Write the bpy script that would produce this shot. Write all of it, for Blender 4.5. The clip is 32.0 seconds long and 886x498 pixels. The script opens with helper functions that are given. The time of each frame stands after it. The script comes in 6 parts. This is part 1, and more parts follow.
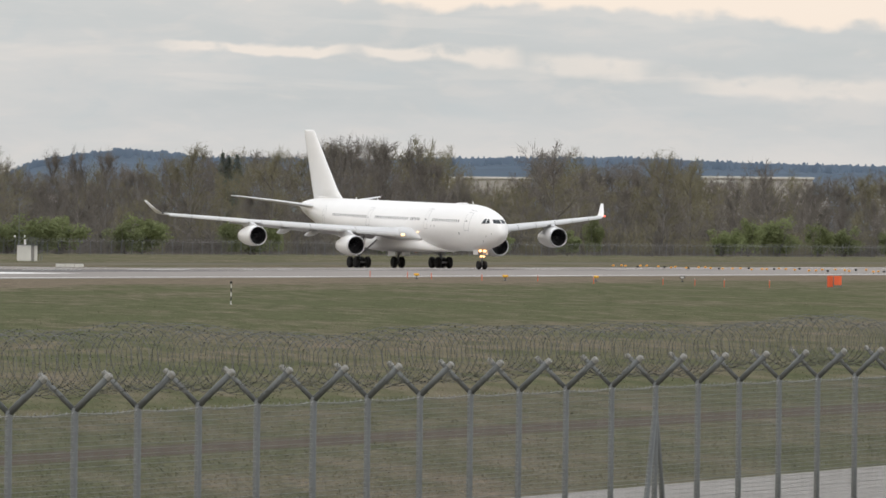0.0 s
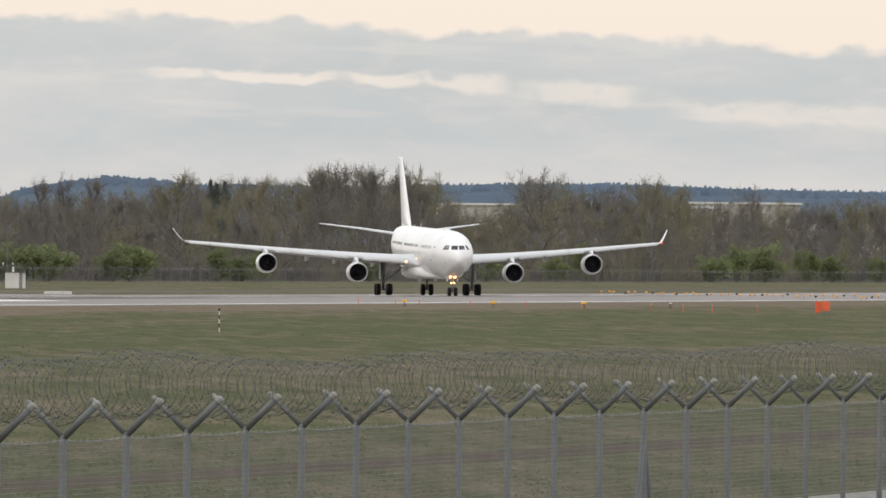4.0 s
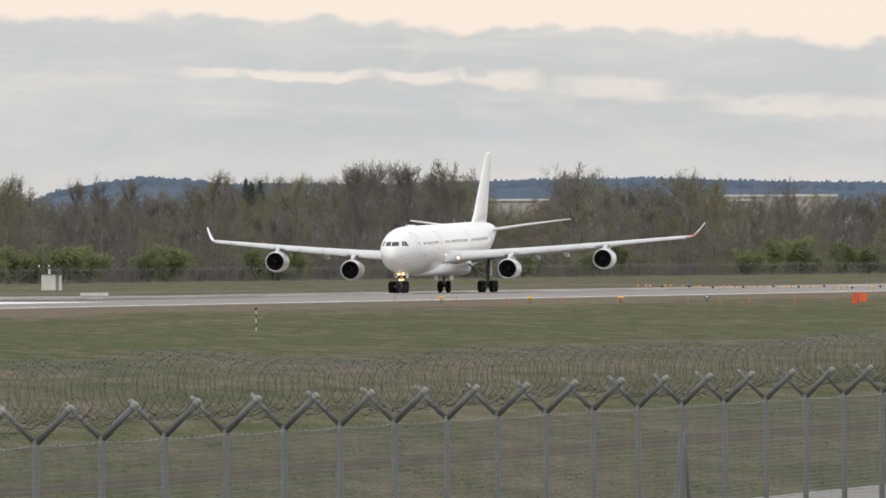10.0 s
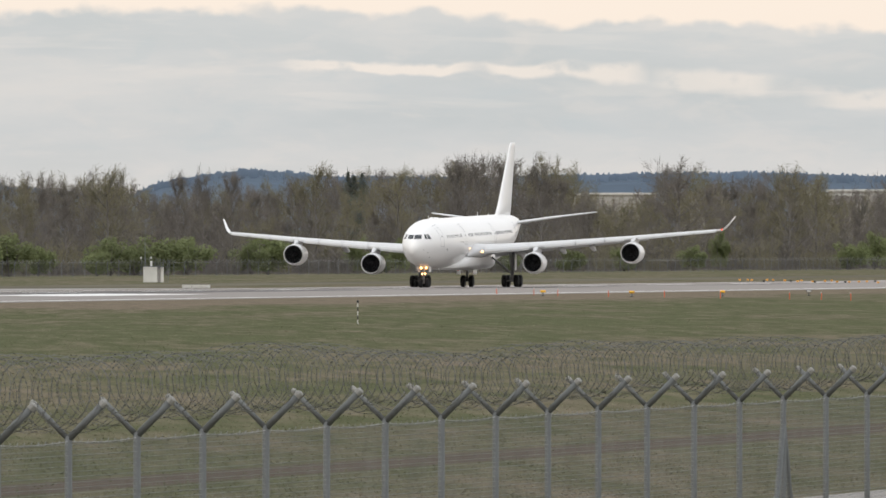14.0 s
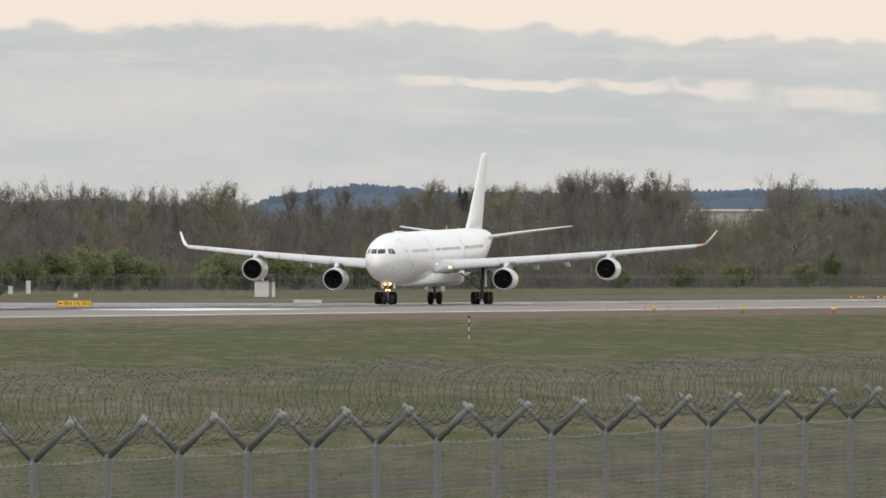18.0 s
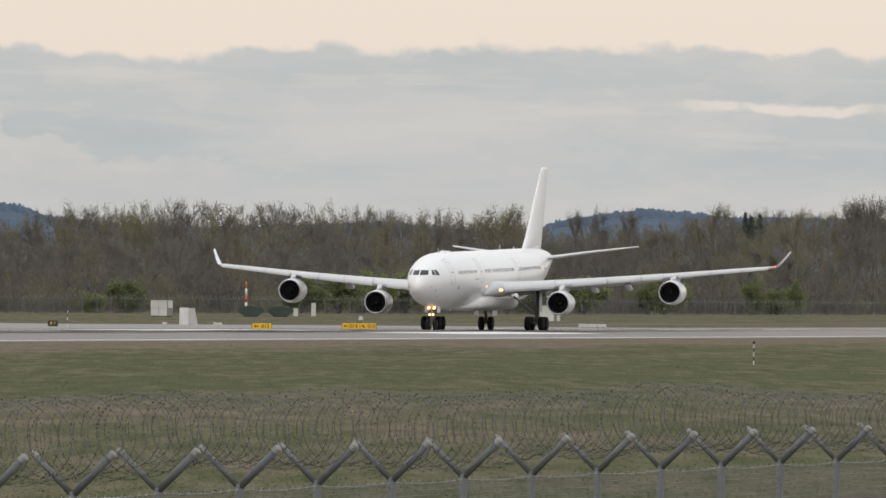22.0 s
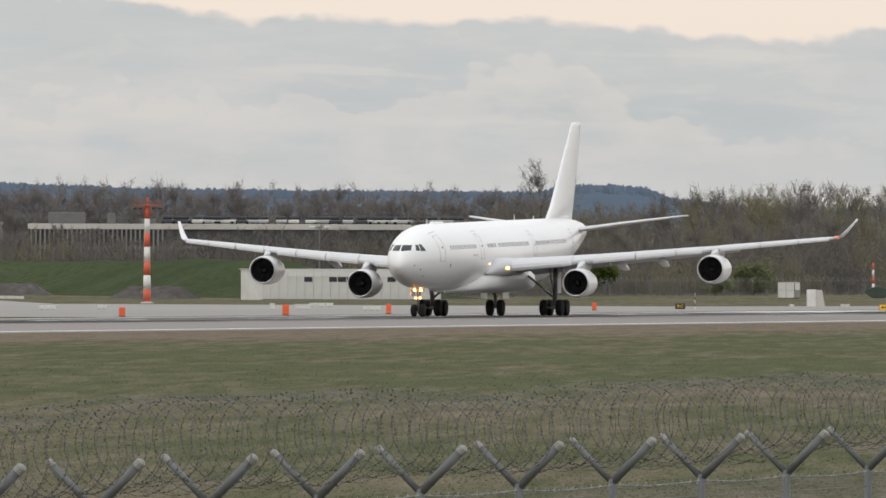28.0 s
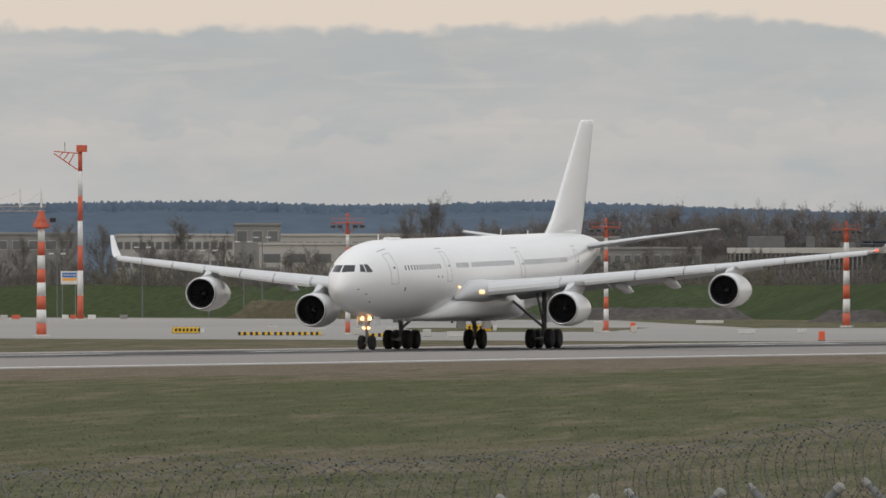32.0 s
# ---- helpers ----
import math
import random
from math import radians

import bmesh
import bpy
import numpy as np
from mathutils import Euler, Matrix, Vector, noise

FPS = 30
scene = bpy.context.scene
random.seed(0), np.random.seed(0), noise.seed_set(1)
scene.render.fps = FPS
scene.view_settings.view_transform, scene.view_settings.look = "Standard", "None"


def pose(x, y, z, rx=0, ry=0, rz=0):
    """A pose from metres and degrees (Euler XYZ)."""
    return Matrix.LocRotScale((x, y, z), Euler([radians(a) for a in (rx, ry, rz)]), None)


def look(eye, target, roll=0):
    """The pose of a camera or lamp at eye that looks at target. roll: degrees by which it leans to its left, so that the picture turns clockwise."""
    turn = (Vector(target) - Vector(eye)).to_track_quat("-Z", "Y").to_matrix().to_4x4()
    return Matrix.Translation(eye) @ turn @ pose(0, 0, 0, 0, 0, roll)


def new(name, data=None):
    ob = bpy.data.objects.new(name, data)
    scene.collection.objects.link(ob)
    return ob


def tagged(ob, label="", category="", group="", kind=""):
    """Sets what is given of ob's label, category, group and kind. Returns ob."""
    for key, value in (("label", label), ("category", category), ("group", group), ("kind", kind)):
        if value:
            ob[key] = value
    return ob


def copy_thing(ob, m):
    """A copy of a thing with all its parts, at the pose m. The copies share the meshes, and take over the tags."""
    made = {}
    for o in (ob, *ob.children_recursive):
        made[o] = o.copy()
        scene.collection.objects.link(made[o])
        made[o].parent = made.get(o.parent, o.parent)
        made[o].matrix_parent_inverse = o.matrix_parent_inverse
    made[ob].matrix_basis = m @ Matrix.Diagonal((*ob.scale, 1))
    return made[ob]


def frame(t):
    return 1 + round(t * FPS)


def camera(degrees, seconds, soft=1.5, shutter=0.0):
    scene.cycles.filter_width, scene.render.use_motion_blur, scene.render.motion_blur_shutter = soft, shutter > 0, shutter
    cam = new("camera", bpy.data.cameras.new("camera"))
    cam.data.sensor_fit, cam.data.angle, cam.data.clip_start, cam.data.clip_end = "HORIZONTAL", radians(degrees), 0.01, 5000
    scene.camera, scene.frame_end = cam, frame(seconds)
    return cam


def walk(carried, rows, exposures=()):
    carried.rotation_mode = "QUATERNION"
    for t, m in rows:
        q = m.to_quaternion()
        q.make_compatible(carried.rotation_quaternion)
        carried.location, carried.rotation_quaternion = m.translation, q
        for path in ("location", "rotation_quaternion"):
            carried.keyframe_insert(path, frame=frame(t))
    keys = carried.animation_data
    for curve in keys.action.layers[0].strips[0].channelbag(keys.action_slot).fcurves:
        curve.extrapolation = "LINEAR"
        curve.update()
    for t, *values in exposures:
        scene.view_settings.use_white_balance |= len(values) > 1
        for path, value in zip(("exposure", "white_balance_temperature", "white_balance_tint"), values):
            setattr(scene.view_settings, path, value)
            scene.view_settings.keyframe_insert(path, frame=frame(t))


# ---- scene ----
# Camera: a long lens on a fixed stand; rows of seconds, pan, tilt and roll in degrees.
EYE = (0.0, 0.0, 4.60)
cam = camera(3.3265, 32.0, soft=1.6)
AIM = [
    (0, 10.2274, -0.0625, 0.690), (0.5, 10.2336, -0.0426, 0.722), (1, 10.2252, -0.0113, 0.758), (1.5, 10.2058, -0.0023, 0.765),
    (2, 10.2058, 0.0059, 0.767), (2.5, 10.2115, 0.0264, 0.764), (4.5, 10.1945, 0.0379, 0.444), (5, 10.2385, 0.0187, 0.321),
    (5.5, 10.2937, -0.0096, 0.197), (6, 10.3154, -0.0169, 0.089), (6.5, 10.3062, -0.0073, -0.013), (7, 10.3133, 0.0147, -0.109),
    (7.5, 10.3283, 0.0395, -0.170), (8, 10.3175, 0.0463, -0.216), (8.5, 10.3002, 0.0459, -0.219), (9, 10.2858, 0.0485, -0.199),
    (9.5, 10.2755, 0.0366, -0.204), (10, 10.3184, 0.0242, -0.226), (10.5, 10.4102, 0.0149, -0.220), (11, 10.4778, 0.0013, -0.190),
    (11.5, 10.4860, -0.0279, -0.090), (12, 10.4634, -0.0283, 0.006), (12.5, 10.4704, -0.0353, 0.018), (13, 10.5347, -0.0451, 0.009),
    (13.5, 10.6168, -0.0202, -0.005), (14, 10.7012, -0.0003, 0.011), (14.5, 10.7812, -0.0281, 0.071), (16.5, 10.9584, 0.0538, 0.165),
    (17, 10.9874, 0.0635, 0.175), (17.5, 11.0112, 0.0791, 0.259), (18, 11.1199, 0.0576, 0.236), (18.5, 11.2830, 0.0494, 0.343),
    (19, 11.4040, 0.0839, 0.312), (19.5, 11.4959, 0.0980, 0.388), (20, 11.5879, 0.0826, 0.455), (20.5, 11.6992, 0.0729, 0.500),
    (21, 11.8710, 0.0910, 0.474), (21.5, 12.0600, 0.1293, 0.554), (22, 12.1925, 0.1406, 0.632), (22.5, 12.2932, 0.1101, 0.688),
    (23, 12.3853, 0.0781, 0.616), (23.5, 12.4915, 0.0666, 0.482), (24, 12.6340, 0.0591, 0.381), (24.5, 12.8417, 0.0630, 0.300),
    (26.5, 13.6813, 0.0233, 0.092), (27, 13.9087, -0.0290, 0.102), (27.5, 14.2086, -0.0088, -0.002), (28, 14.5455, 0.0577, 0.168),
    (28.5, 14.8316, 0.1145, 0.298), (29, 15.0838, 0.1391, 0.314), (29.5, 15.4114, 0.1636, 0.388), (30, 15.8100, 0.1935, 0.254),
    (30.5, 16.1492, 0.1958, 0.193), (31, 16.4380, 0.1772, 0.027), (31.5, 16.7790, 0.1620, 0.083), (32, 17.1712, 0.1458, -0.069),
]
PATH = [(t, pose(*EYE, 90 + tilt, 0, pan) @ pose(0, 0, 0, 0, 0, roll)) for t, pan, tilt, roll in AIM]
walk(cam, PATH, [(0, 0.05), (5, 0.06), (7, 0.13), (9, 0.06), (13, 0.11), (15, 0.05), (18, 0.0), (22, -0.13), (24, -0.08), (26.5, 0.02), (28, -0.03), (29, -0.16), (30, -0.24), (32, -0.34)])

# ---- light: a bright overcast evening sky, broken high up in the west ----
SUN_EL, SUN_ROT = radians(14), radians(200)
world = bpy.data.worlds.new("sky")
scene.world = world
world.use_nodes = True
wn, wl = world.node_tree.nodes, world.node_tree.links
wn.clear()


def wnode(kind, **values):
    n = wn.new(kind)
    for key, value in values.items():
        n.inputs[key].default_value = value
    return n


def wmath(op, a, b=None):
    n = wn.new("ShaderNodeMath")
    n.operation = op
    for i, v in enumerate((a, b)):
        if v is None:
            continue
        if isinstance(v, (int, float)):
            n.inputs[i].default_value = v
        else:
            wl.new(v, n.inputs[i])
    return n.outputs[0]


def wramp(fac, stops):
    n = wn.new("ShaderNodeValToRGB")
    while len(n.color_ramp.elements) < len(stops):
        n.color_ramp.elements.new(0.5)
    for e, (p, c) in zip(n.color_ramp.elements, stops):
        e.position, e.color = p, (*c, 1)
    wl.new(fac, n.inputs[0])
    return n.outputs[0]


def wmix(fac, a, b):
    n = wn.new("ShaderNodeMix")
    n.data_type = "RGBA"
    for i, v in ((0, fac), (6, a), (7, b)):
        if isinstance(v, tuple):
            n.inputs[i].default_value = (*v, 1)
        elif isinstance(v, (int, float)):
            n.inputs[i].default_value = v
        else:
            wl.new(v, n.inputs[i])
    return n.outputs[2]


sky = wn.new("ShaderNodeTexSky")
sky.sky_type, sky.sun_disc = "NISHITA", False
sky.sun_elevation, sky.sun_rotation = SUN_EL, SUN_ROT
coord = wn.new("ShaderNodeTexCoord")
sep = wn.new("ShaderNodeSeparateXYZ")
wl.new(coord.outputs["Generated"], sep.inputs[0])
bearing = wmath("MULTIPLY", wmath("ARCTAN2", sep.outputs[0], sep.outputs[1]), 57.3)
height = wmath("MULTIPLY", wmath("ARCSINE", sep.outputs[2]), 57.3)


def clouds(sx, sz, scale, detail, seed, rough=0.55, warp=0.0):
    """Noise stretched along the horizon; sx and sz are per degree."""
    v = wn.new("ShaderNodeCombineXYZ")
    wl.new(wmath("MULTIPLY", bearing, sx), v.inputs[0])
    wl.new(wmath("MULTIPLY", height, sz), v.inputs[1])
    v.inputs[2].default_value = seed
    n = wnode("ShaderNodeTexNoise", Scale=scale, Detail=detail, Roughness=rough, Distortion=warp)
    wl.new(v.outputs[0], n.inputs["Vector"])
    return n.outputs[0]


def billow(sx, sz, seed):
    """Rounded lumps, 0 between them and up to 1 in their middles."""
    v = wn.new("ShaderNodeCombineXYZ")
    wl.new(wmath("MULTIPLY", bearing, sx), v.inputs[0])
    wl.new(wmath("MULTIPLY", height, sz), v.inputs[1])
    v.inputs[2].default_value = seed
    n = wnode("ShaderNodeTexVoronoi", Scale=1.0, Detail=2.0, Roughness=0.55)
    n.feature = "SMOOTH_F1"
    n.inputs["Smoothness"].default_value = 0.35
    wl.new(v.outputs[0], n.inputs["Vector"])
    return wmath("SUBTRACT", 1.0, n.outputs["Distance"])


soft_cloud = clouds(0.5, 2.6, 1.0, 6, 3.1)
fine_cloud = clouds(1.8, 7.0, 1.0, 7, 1.7, 0.6)
streak = clouds(1.0, 9.0, 1.0, 4, 8.7, 0.5, 0.3)
puff = clouds(4.0, 6.0, 1.0, 6, 2.4, 0.5)
edge = clouds(3.2, 3.2, 1.0, 7, 5.2, 0.6)
lumps = billow(4.2, 7.0, 4.4)
mottle = clouds(3.0, 9.0, 1.0, 5, 9.3, 0.55, 0.4)
deck = wramp(wmath("ADD", wmath("MULTIPLY", soft_cloud, 0.75), wmath("MULTIPLY", fine_cloud, 0.25)),
             [(0.34, (0.462, 0.500, 0.533)), (0.5, (0.524, 0.546, 0.575)), (0.64, (0.606, 0.600, 0.610))])


def along(rows):
    """A value that follows the bearing, from rows of (degrees left of the runway's line, value)."""
    return wramp(wmath("DIVIDE", wmath("SUBTRACT", wmath("MULTIPLY", bearing, -1.0), 8.0), 12.0), [((b - 8.0) / 12.0, (v, v, v)) for b, v in rows])


def band(x, lo, hi):
    """0 below lo, 1 above hi."""
    n = wn.new("ShaderNodeMapRange")
    n.interpolation_type = "SMOOTHSTEP"
    n.inputs[1].default_value, n.inputs[2].default_value = lo, hi
    wl.new(x, n.inputs[0])
    return n.outputs[0]


# thin warm veils and cooler gaps all over the deck
deck = wmix(wmath("MULTIPLY", band(mottle, 0.50, 0.68), 0.38), deck, (0.640, 0.612, 0.608))
deck = wmix(wmath("MULTIPLY", band(mottle, 0.46, 0.30), 0.35), deck, (0.455, 0.515, 0.560))
# one long warm streak where the deck thins, broken into pieces, sinking to the right
line = along([(8.3, 0.52), (9.3, 0.555), (9.42, 0.60), (9.86, 0.615), (9.95, 0.645), (10.5, 0.655), (10.62, 0.668), (11.3, 0.670)])
off = wmath("ADD", wmath("SUBTRACT", height, line), wmath("ADD", wmath("MULTIPLY", wmath("SUBTRACT", puff, 0.5), 0.075), wmath("MULTIPLY", wmath("SUBTRACT", lumps, 0.6), 0.03)))
wide = along([(8.3, 0.055), (9.5, 0.050), (9.75, 0.058), (10.2, 0.042), (10.5, 0.032), (11.3, 0.026)])
thick = band(wmath("DIVIDE", wmath("ABSOLUTE", off), wide), 1.0, 0.35)
pieces = wmath("MULTIPLY", band(puff, 0.34, 0.50), along([(8.1, 0.5), (9.2, 0.6), (9.36, 0.05), (9.44, 0.1), (9.52, 0.7), (9.84, 0.6), (9.92, 0.15), (10.0, 0.8), (10.5, 0.9), (10.58, 0.35), (10.66, 0.95), (11.1, 0.9), (11.26, 0.6), (11.34, 0.0)]))
deck = wmix(wmath("MULTIPLY", wmath("MULTIPLY", thick, pieces), 0.80), deck, (0.86, 0.765, 0.70))
faint = wmath("MULTIPLY", wmath("MULTIPLY", band(streak, 0.56, 0.66), band(height, 0.42, 0.55)), 0.22)
deck = wmix(faint, deck, (0.78, 0.715, 0.68))
# a bank of rounded pinkish cloud heads farther left
tops = along([(13.0, 0.52), (13.4, 0.62), (13.62, 0.60), (13.80, 0.66), (13.92, 0.78), (14.1, 0.85), (14.3, 0.84), (14.5, 0.74), (14.85, 0.66), (15.1, 0.70), (15.35, 0.66), (15.75, 0.71), (16.1, 0.66), (16.8, 0.70), (17.4, 0.66), (18.6, 0.69)])
under = wmath("ADD", wmath("SUBTRACT", tops, height), wmath("ADD", wmath("MULTIPLY", wmath("SUBTRACT", lumps, 0.5), 0.16), wmath("MULTIPLY", wmath("SUBTRACT", puff, 0.5), 0.12)))
heads = wmath("MULTIPLY", wmath("MULTIPLY", band(under, 0.0, 0.035), band(under, 0.26, 0.03)), along([(12.9, 0.0), (13.4, 0.7), (13.9, 1.0), (15.0, 0.8), (19.0, 0.8)]))
deck = wmix(wmath("MULTIPLY", heads, 0.5), deck, (0.68, 0.640, 0.625))
# paler and warmer just above the horizon
low = wramp(height, [(0.20, (1, 1, 1)), (0.46, (0, 0, 0))])
deck = wmix(wmath("MULTIPLY", low, 0.42), deck, (0.74, 0.685, 0.66))
# the deck ends in a ragged edge, with clear warm sky over it
rim = along([(8.3, 0.805), (8.9, 0.835), (9.6, 0.86), (10.2, 0.88), (11.1, 0.93), (12.0, 0.92), (12.6, 0.91), (13.4, 0.88), (14.4, 0.94), (15.2, 0.955), (15.8, 1.01), (16.2, 1.045), (16.8, 1.01), (17.4, 0.99)])
over = wmath("ADD", wmath("SUBTRACT", height, rim), wmath("SUBTRACT", wmath("MULTIPLY", wmath("SUBTRACT", edge, 0.5), 0.10), wmath("MULTIPLY", wmath("SUBTRACT", lumps, 0.62), 0.055)))
gap_ = band(over, -0.012, 0.028)
high = wramp(wmath("MULTIPLY", height, 0.0111), [(0.0, (0.85, 0.725, 0.635)), (0.06, (0.96, 0.91, 0.88)), (0.35, (1.02, 1.03, 1.05)), (0.9, (1.05, 1.09, 1.15))])
deck = wmix(gap_, deck, high)
bg_sky = wnode("ShaderNodeBackground", Strength=0.02)
wl.new(sky.outputs[0], bg_sky.inputs[0])
bg_cloud = wnode("ShaderNodeBackground", Strength=0.95)
wl.new(deck, bg_cloud.inputs[0])
both = wn.new("ShaderNodeAddShader")
wl.new(bg_sky.outputs[0], both.inputs[0])
wl.new(bg_cloud.outputs[0], both.inputs[1])
out = wn.new("ShaderNodeOutputWorld")
wl.new(both.outputs[0], out.inputs[0])

sun = new("sun", bpy.data.lights.new("sun", "SUN"))
sun.data.energy, sun.data.angle, sun.data.color = 0.75, radians(25), (1.0, 0.94, 0.86)
sun.matrix_world = look((0, 0, 50), (9, 24, 0))

# ---- materials ----
def material(name, color, rough=0.7, metal=0.0, vary=0.12, scale=1.0, fine=0.0, fine_scale=20.0, tint=None, bump=0.0,
             bump_scale=30.0, stretch=(1, 1, 1), coat=0.0, per_object=0.0, glow=None, islands=False, thin=0.0):
    """A surface with broad and fine variation of its colour, in metres of the object's own space."""
    m = bpy.data.materials.new(name)
    m.use_nodes = True
    n, l = m.node_tree.nodes, m.node_tree.links
    b = n["Principled BSDF"]
    b.inputs["Roughness"].default_value, b.inputs["Metallic"].default_value = rough, metal
    b.inputs["Coat Weight"].default_value = coat
    b.inputs["Specular IOR Level"].default_value = 0.0 if rough > 0.9 else 0.2 if rough > 0.7 else 0.5
    co = n.new("ShaderNodeTexCoord")
    mp = n.new("ShaderNodeMapping")
    mp.inputs["Scale"].default_value = stretch
    l.new(co.outputs["Object"], mp.inputs[0])

    def noise_at(s, d=4):
        t = n.new("ShaderNodeTexNoise")
        t.inputs["Scale"].default_value, t.inputs["Detail"].default_value = s, d
        l.new(mp.outputs[0], t.inputs["Vector"])
        return t.outputs[0]

    def mix(fac, a, c, mode="MIX"):
        x = n.new("ShaderNodeMix")
        x.data_type, x.blend_type = "RGBA", mode
        for i, v in ((0, fac), (6, a), (7, c)):
            if isinstance(v, tuple):
                x.inputs[i].default_value = (*v, 1)
            elif isinstance(v, (int, float)):
                x.inputs[i].default_value = v
            else:
                l.new(v, x.inputs[i])
        return x.outputs[2]

    def ramp(src, lo, hi):
        r = n.new("ShaderNodeMapRange")
        r.inputs[1].default_value, r.inputs[2].default_value = lo, hi
        l.new(src, r.inputs[0])
        return r.outputs[0]

    dark = tuple(max(0, c * (1 - vary)) for c in color)
    light = tuple(min(1, c * (1 + vary)) for c in color)
    col = mix(ramp(noise_at(scale), 0.32, 0.68), dark, light)
    if tint:
        col = mix(ramp(noise_at(scale * 0.37, 5), 0.46, 0.62), col, tint)
    if fine:
        col = mix(ramp(noise_at(fine_scale, 3), 0.3, 0.7), col, tuple(c * (1 - fine) for c in color))
    if per_object or islands:
        src = n.new("ShaderNodeNewGeometry").outputs["Random Per Island"] if islands else n.new("ShaderNodeObjectInfo").outputs["Random"]
        h = n.new("ShaderNodeHueSaturation")
        r = n.new("ShaderNodeMapRange")
        k = per_object or 0.25
        r.inputs[3].default_value, r.inputs[4].default_value = 1 - k, 1 + k
        l.new(src, r.inputs[0])
        l.new(r.outputs[0], h.inputs["Value"])
        l.new(col, h.inputs["Color"])
        col = h.outputs[0]
    l.new(col, b.inputs["Base Color"])
    if bump:
        bp = n.new("ShaderNodeBump")
        bp.inputs["Strength"].default_value, bp.inputs["Distance"].default_value = bump, 0.02
        l.new(noise_at(bump_scale, 4), bp.inputs["Height"])
        l.new(bp.outputs[0], b.inputs["Normal"])
    if thin:
        tr, mx, o = n.new("ShaderNodeBsdfTranslucent"), n.new("ShaderNodeMixShader"), n["Material Output"]
        l.new(col, tr.inputs[0])
        mx.inputs[0].default_value = thin
        l.new(b.outputs[0], mx.inputs[1])
        l.new(tr.outputs[0], mx.inputs[2])
        l.new(mx.outputs[0], o.inputs[0])
    if glow:
        b.inputs["Emission Color"].default_value, b.inputs["Emission Strength"].default_value = (*glow[0], 1), glow[1]
    return m


M = {}
M["white"] = material("white_paint", (0.84, 0.84, 0.835), 0.30, vary=0.02, scale=0.3, fine=0.03, fine_scale=2.0, coat=0.3)
M["wing_grey"] = material("wing_grey", (0.60, 0.61, 0.62), 0.38, vary=0.05, scale=0.4, fine=0.04, fine_scale=3.0)
M["lip"] = material("bare_metal", (0.62, 0.62, 0.63), 0.28, 0.9, vary=0.05)
M["dark_metal"] = material("dark_metal", (0.045, 0.045, 0.048), 0.45, 0.6, vary=0.1)
M["gear"] = material("gear_metal", (0.32, 0.32, 0.33), 0.5, 0.4, vary=0.15, scale=2)
M["black"] = material("black_cavity", (0.012, 0.012, 0.014), 0.8, vary=0.2)
M["tyre"] = material("tyre_rubber", (0.022, 0.022, 0.023), 0.85, vary=0.2, scale=3)
M["glass_dark"] = material("dark_glass", (0.03, 0.035, 0.04), 0.12, vary=0.1)
M["pane_grey"] = material("cabin_pane", (0.11, 0.115, 0.12), 0.25, vary=0.1)
M["seam"] = material("door_seam", (0.40, 0.41, 0.42), 0.6, vary=0.1)
M["titanium"] = material("exhaust_metal", (0.25, 0.23, 0.21), 0.4, 0.8, vary=0.15)
M["lamp"] = material("landing_lamp", (0.9, 0.8, 0.6), 0.3, glow=((1.0, 0.48, 0.17), 5.0))
M["lamp_soft"] = material("wing_lamp", (0.9, 0.8, 0.6), 0.3, glow=((1.0, 0.55, 0.22), 1.9))
M["nav_red"] = material("red_lamp", (0.8, 0.08, 0.05), 0.3, glow=((1.0, 0.12, 0.05), 1.5))


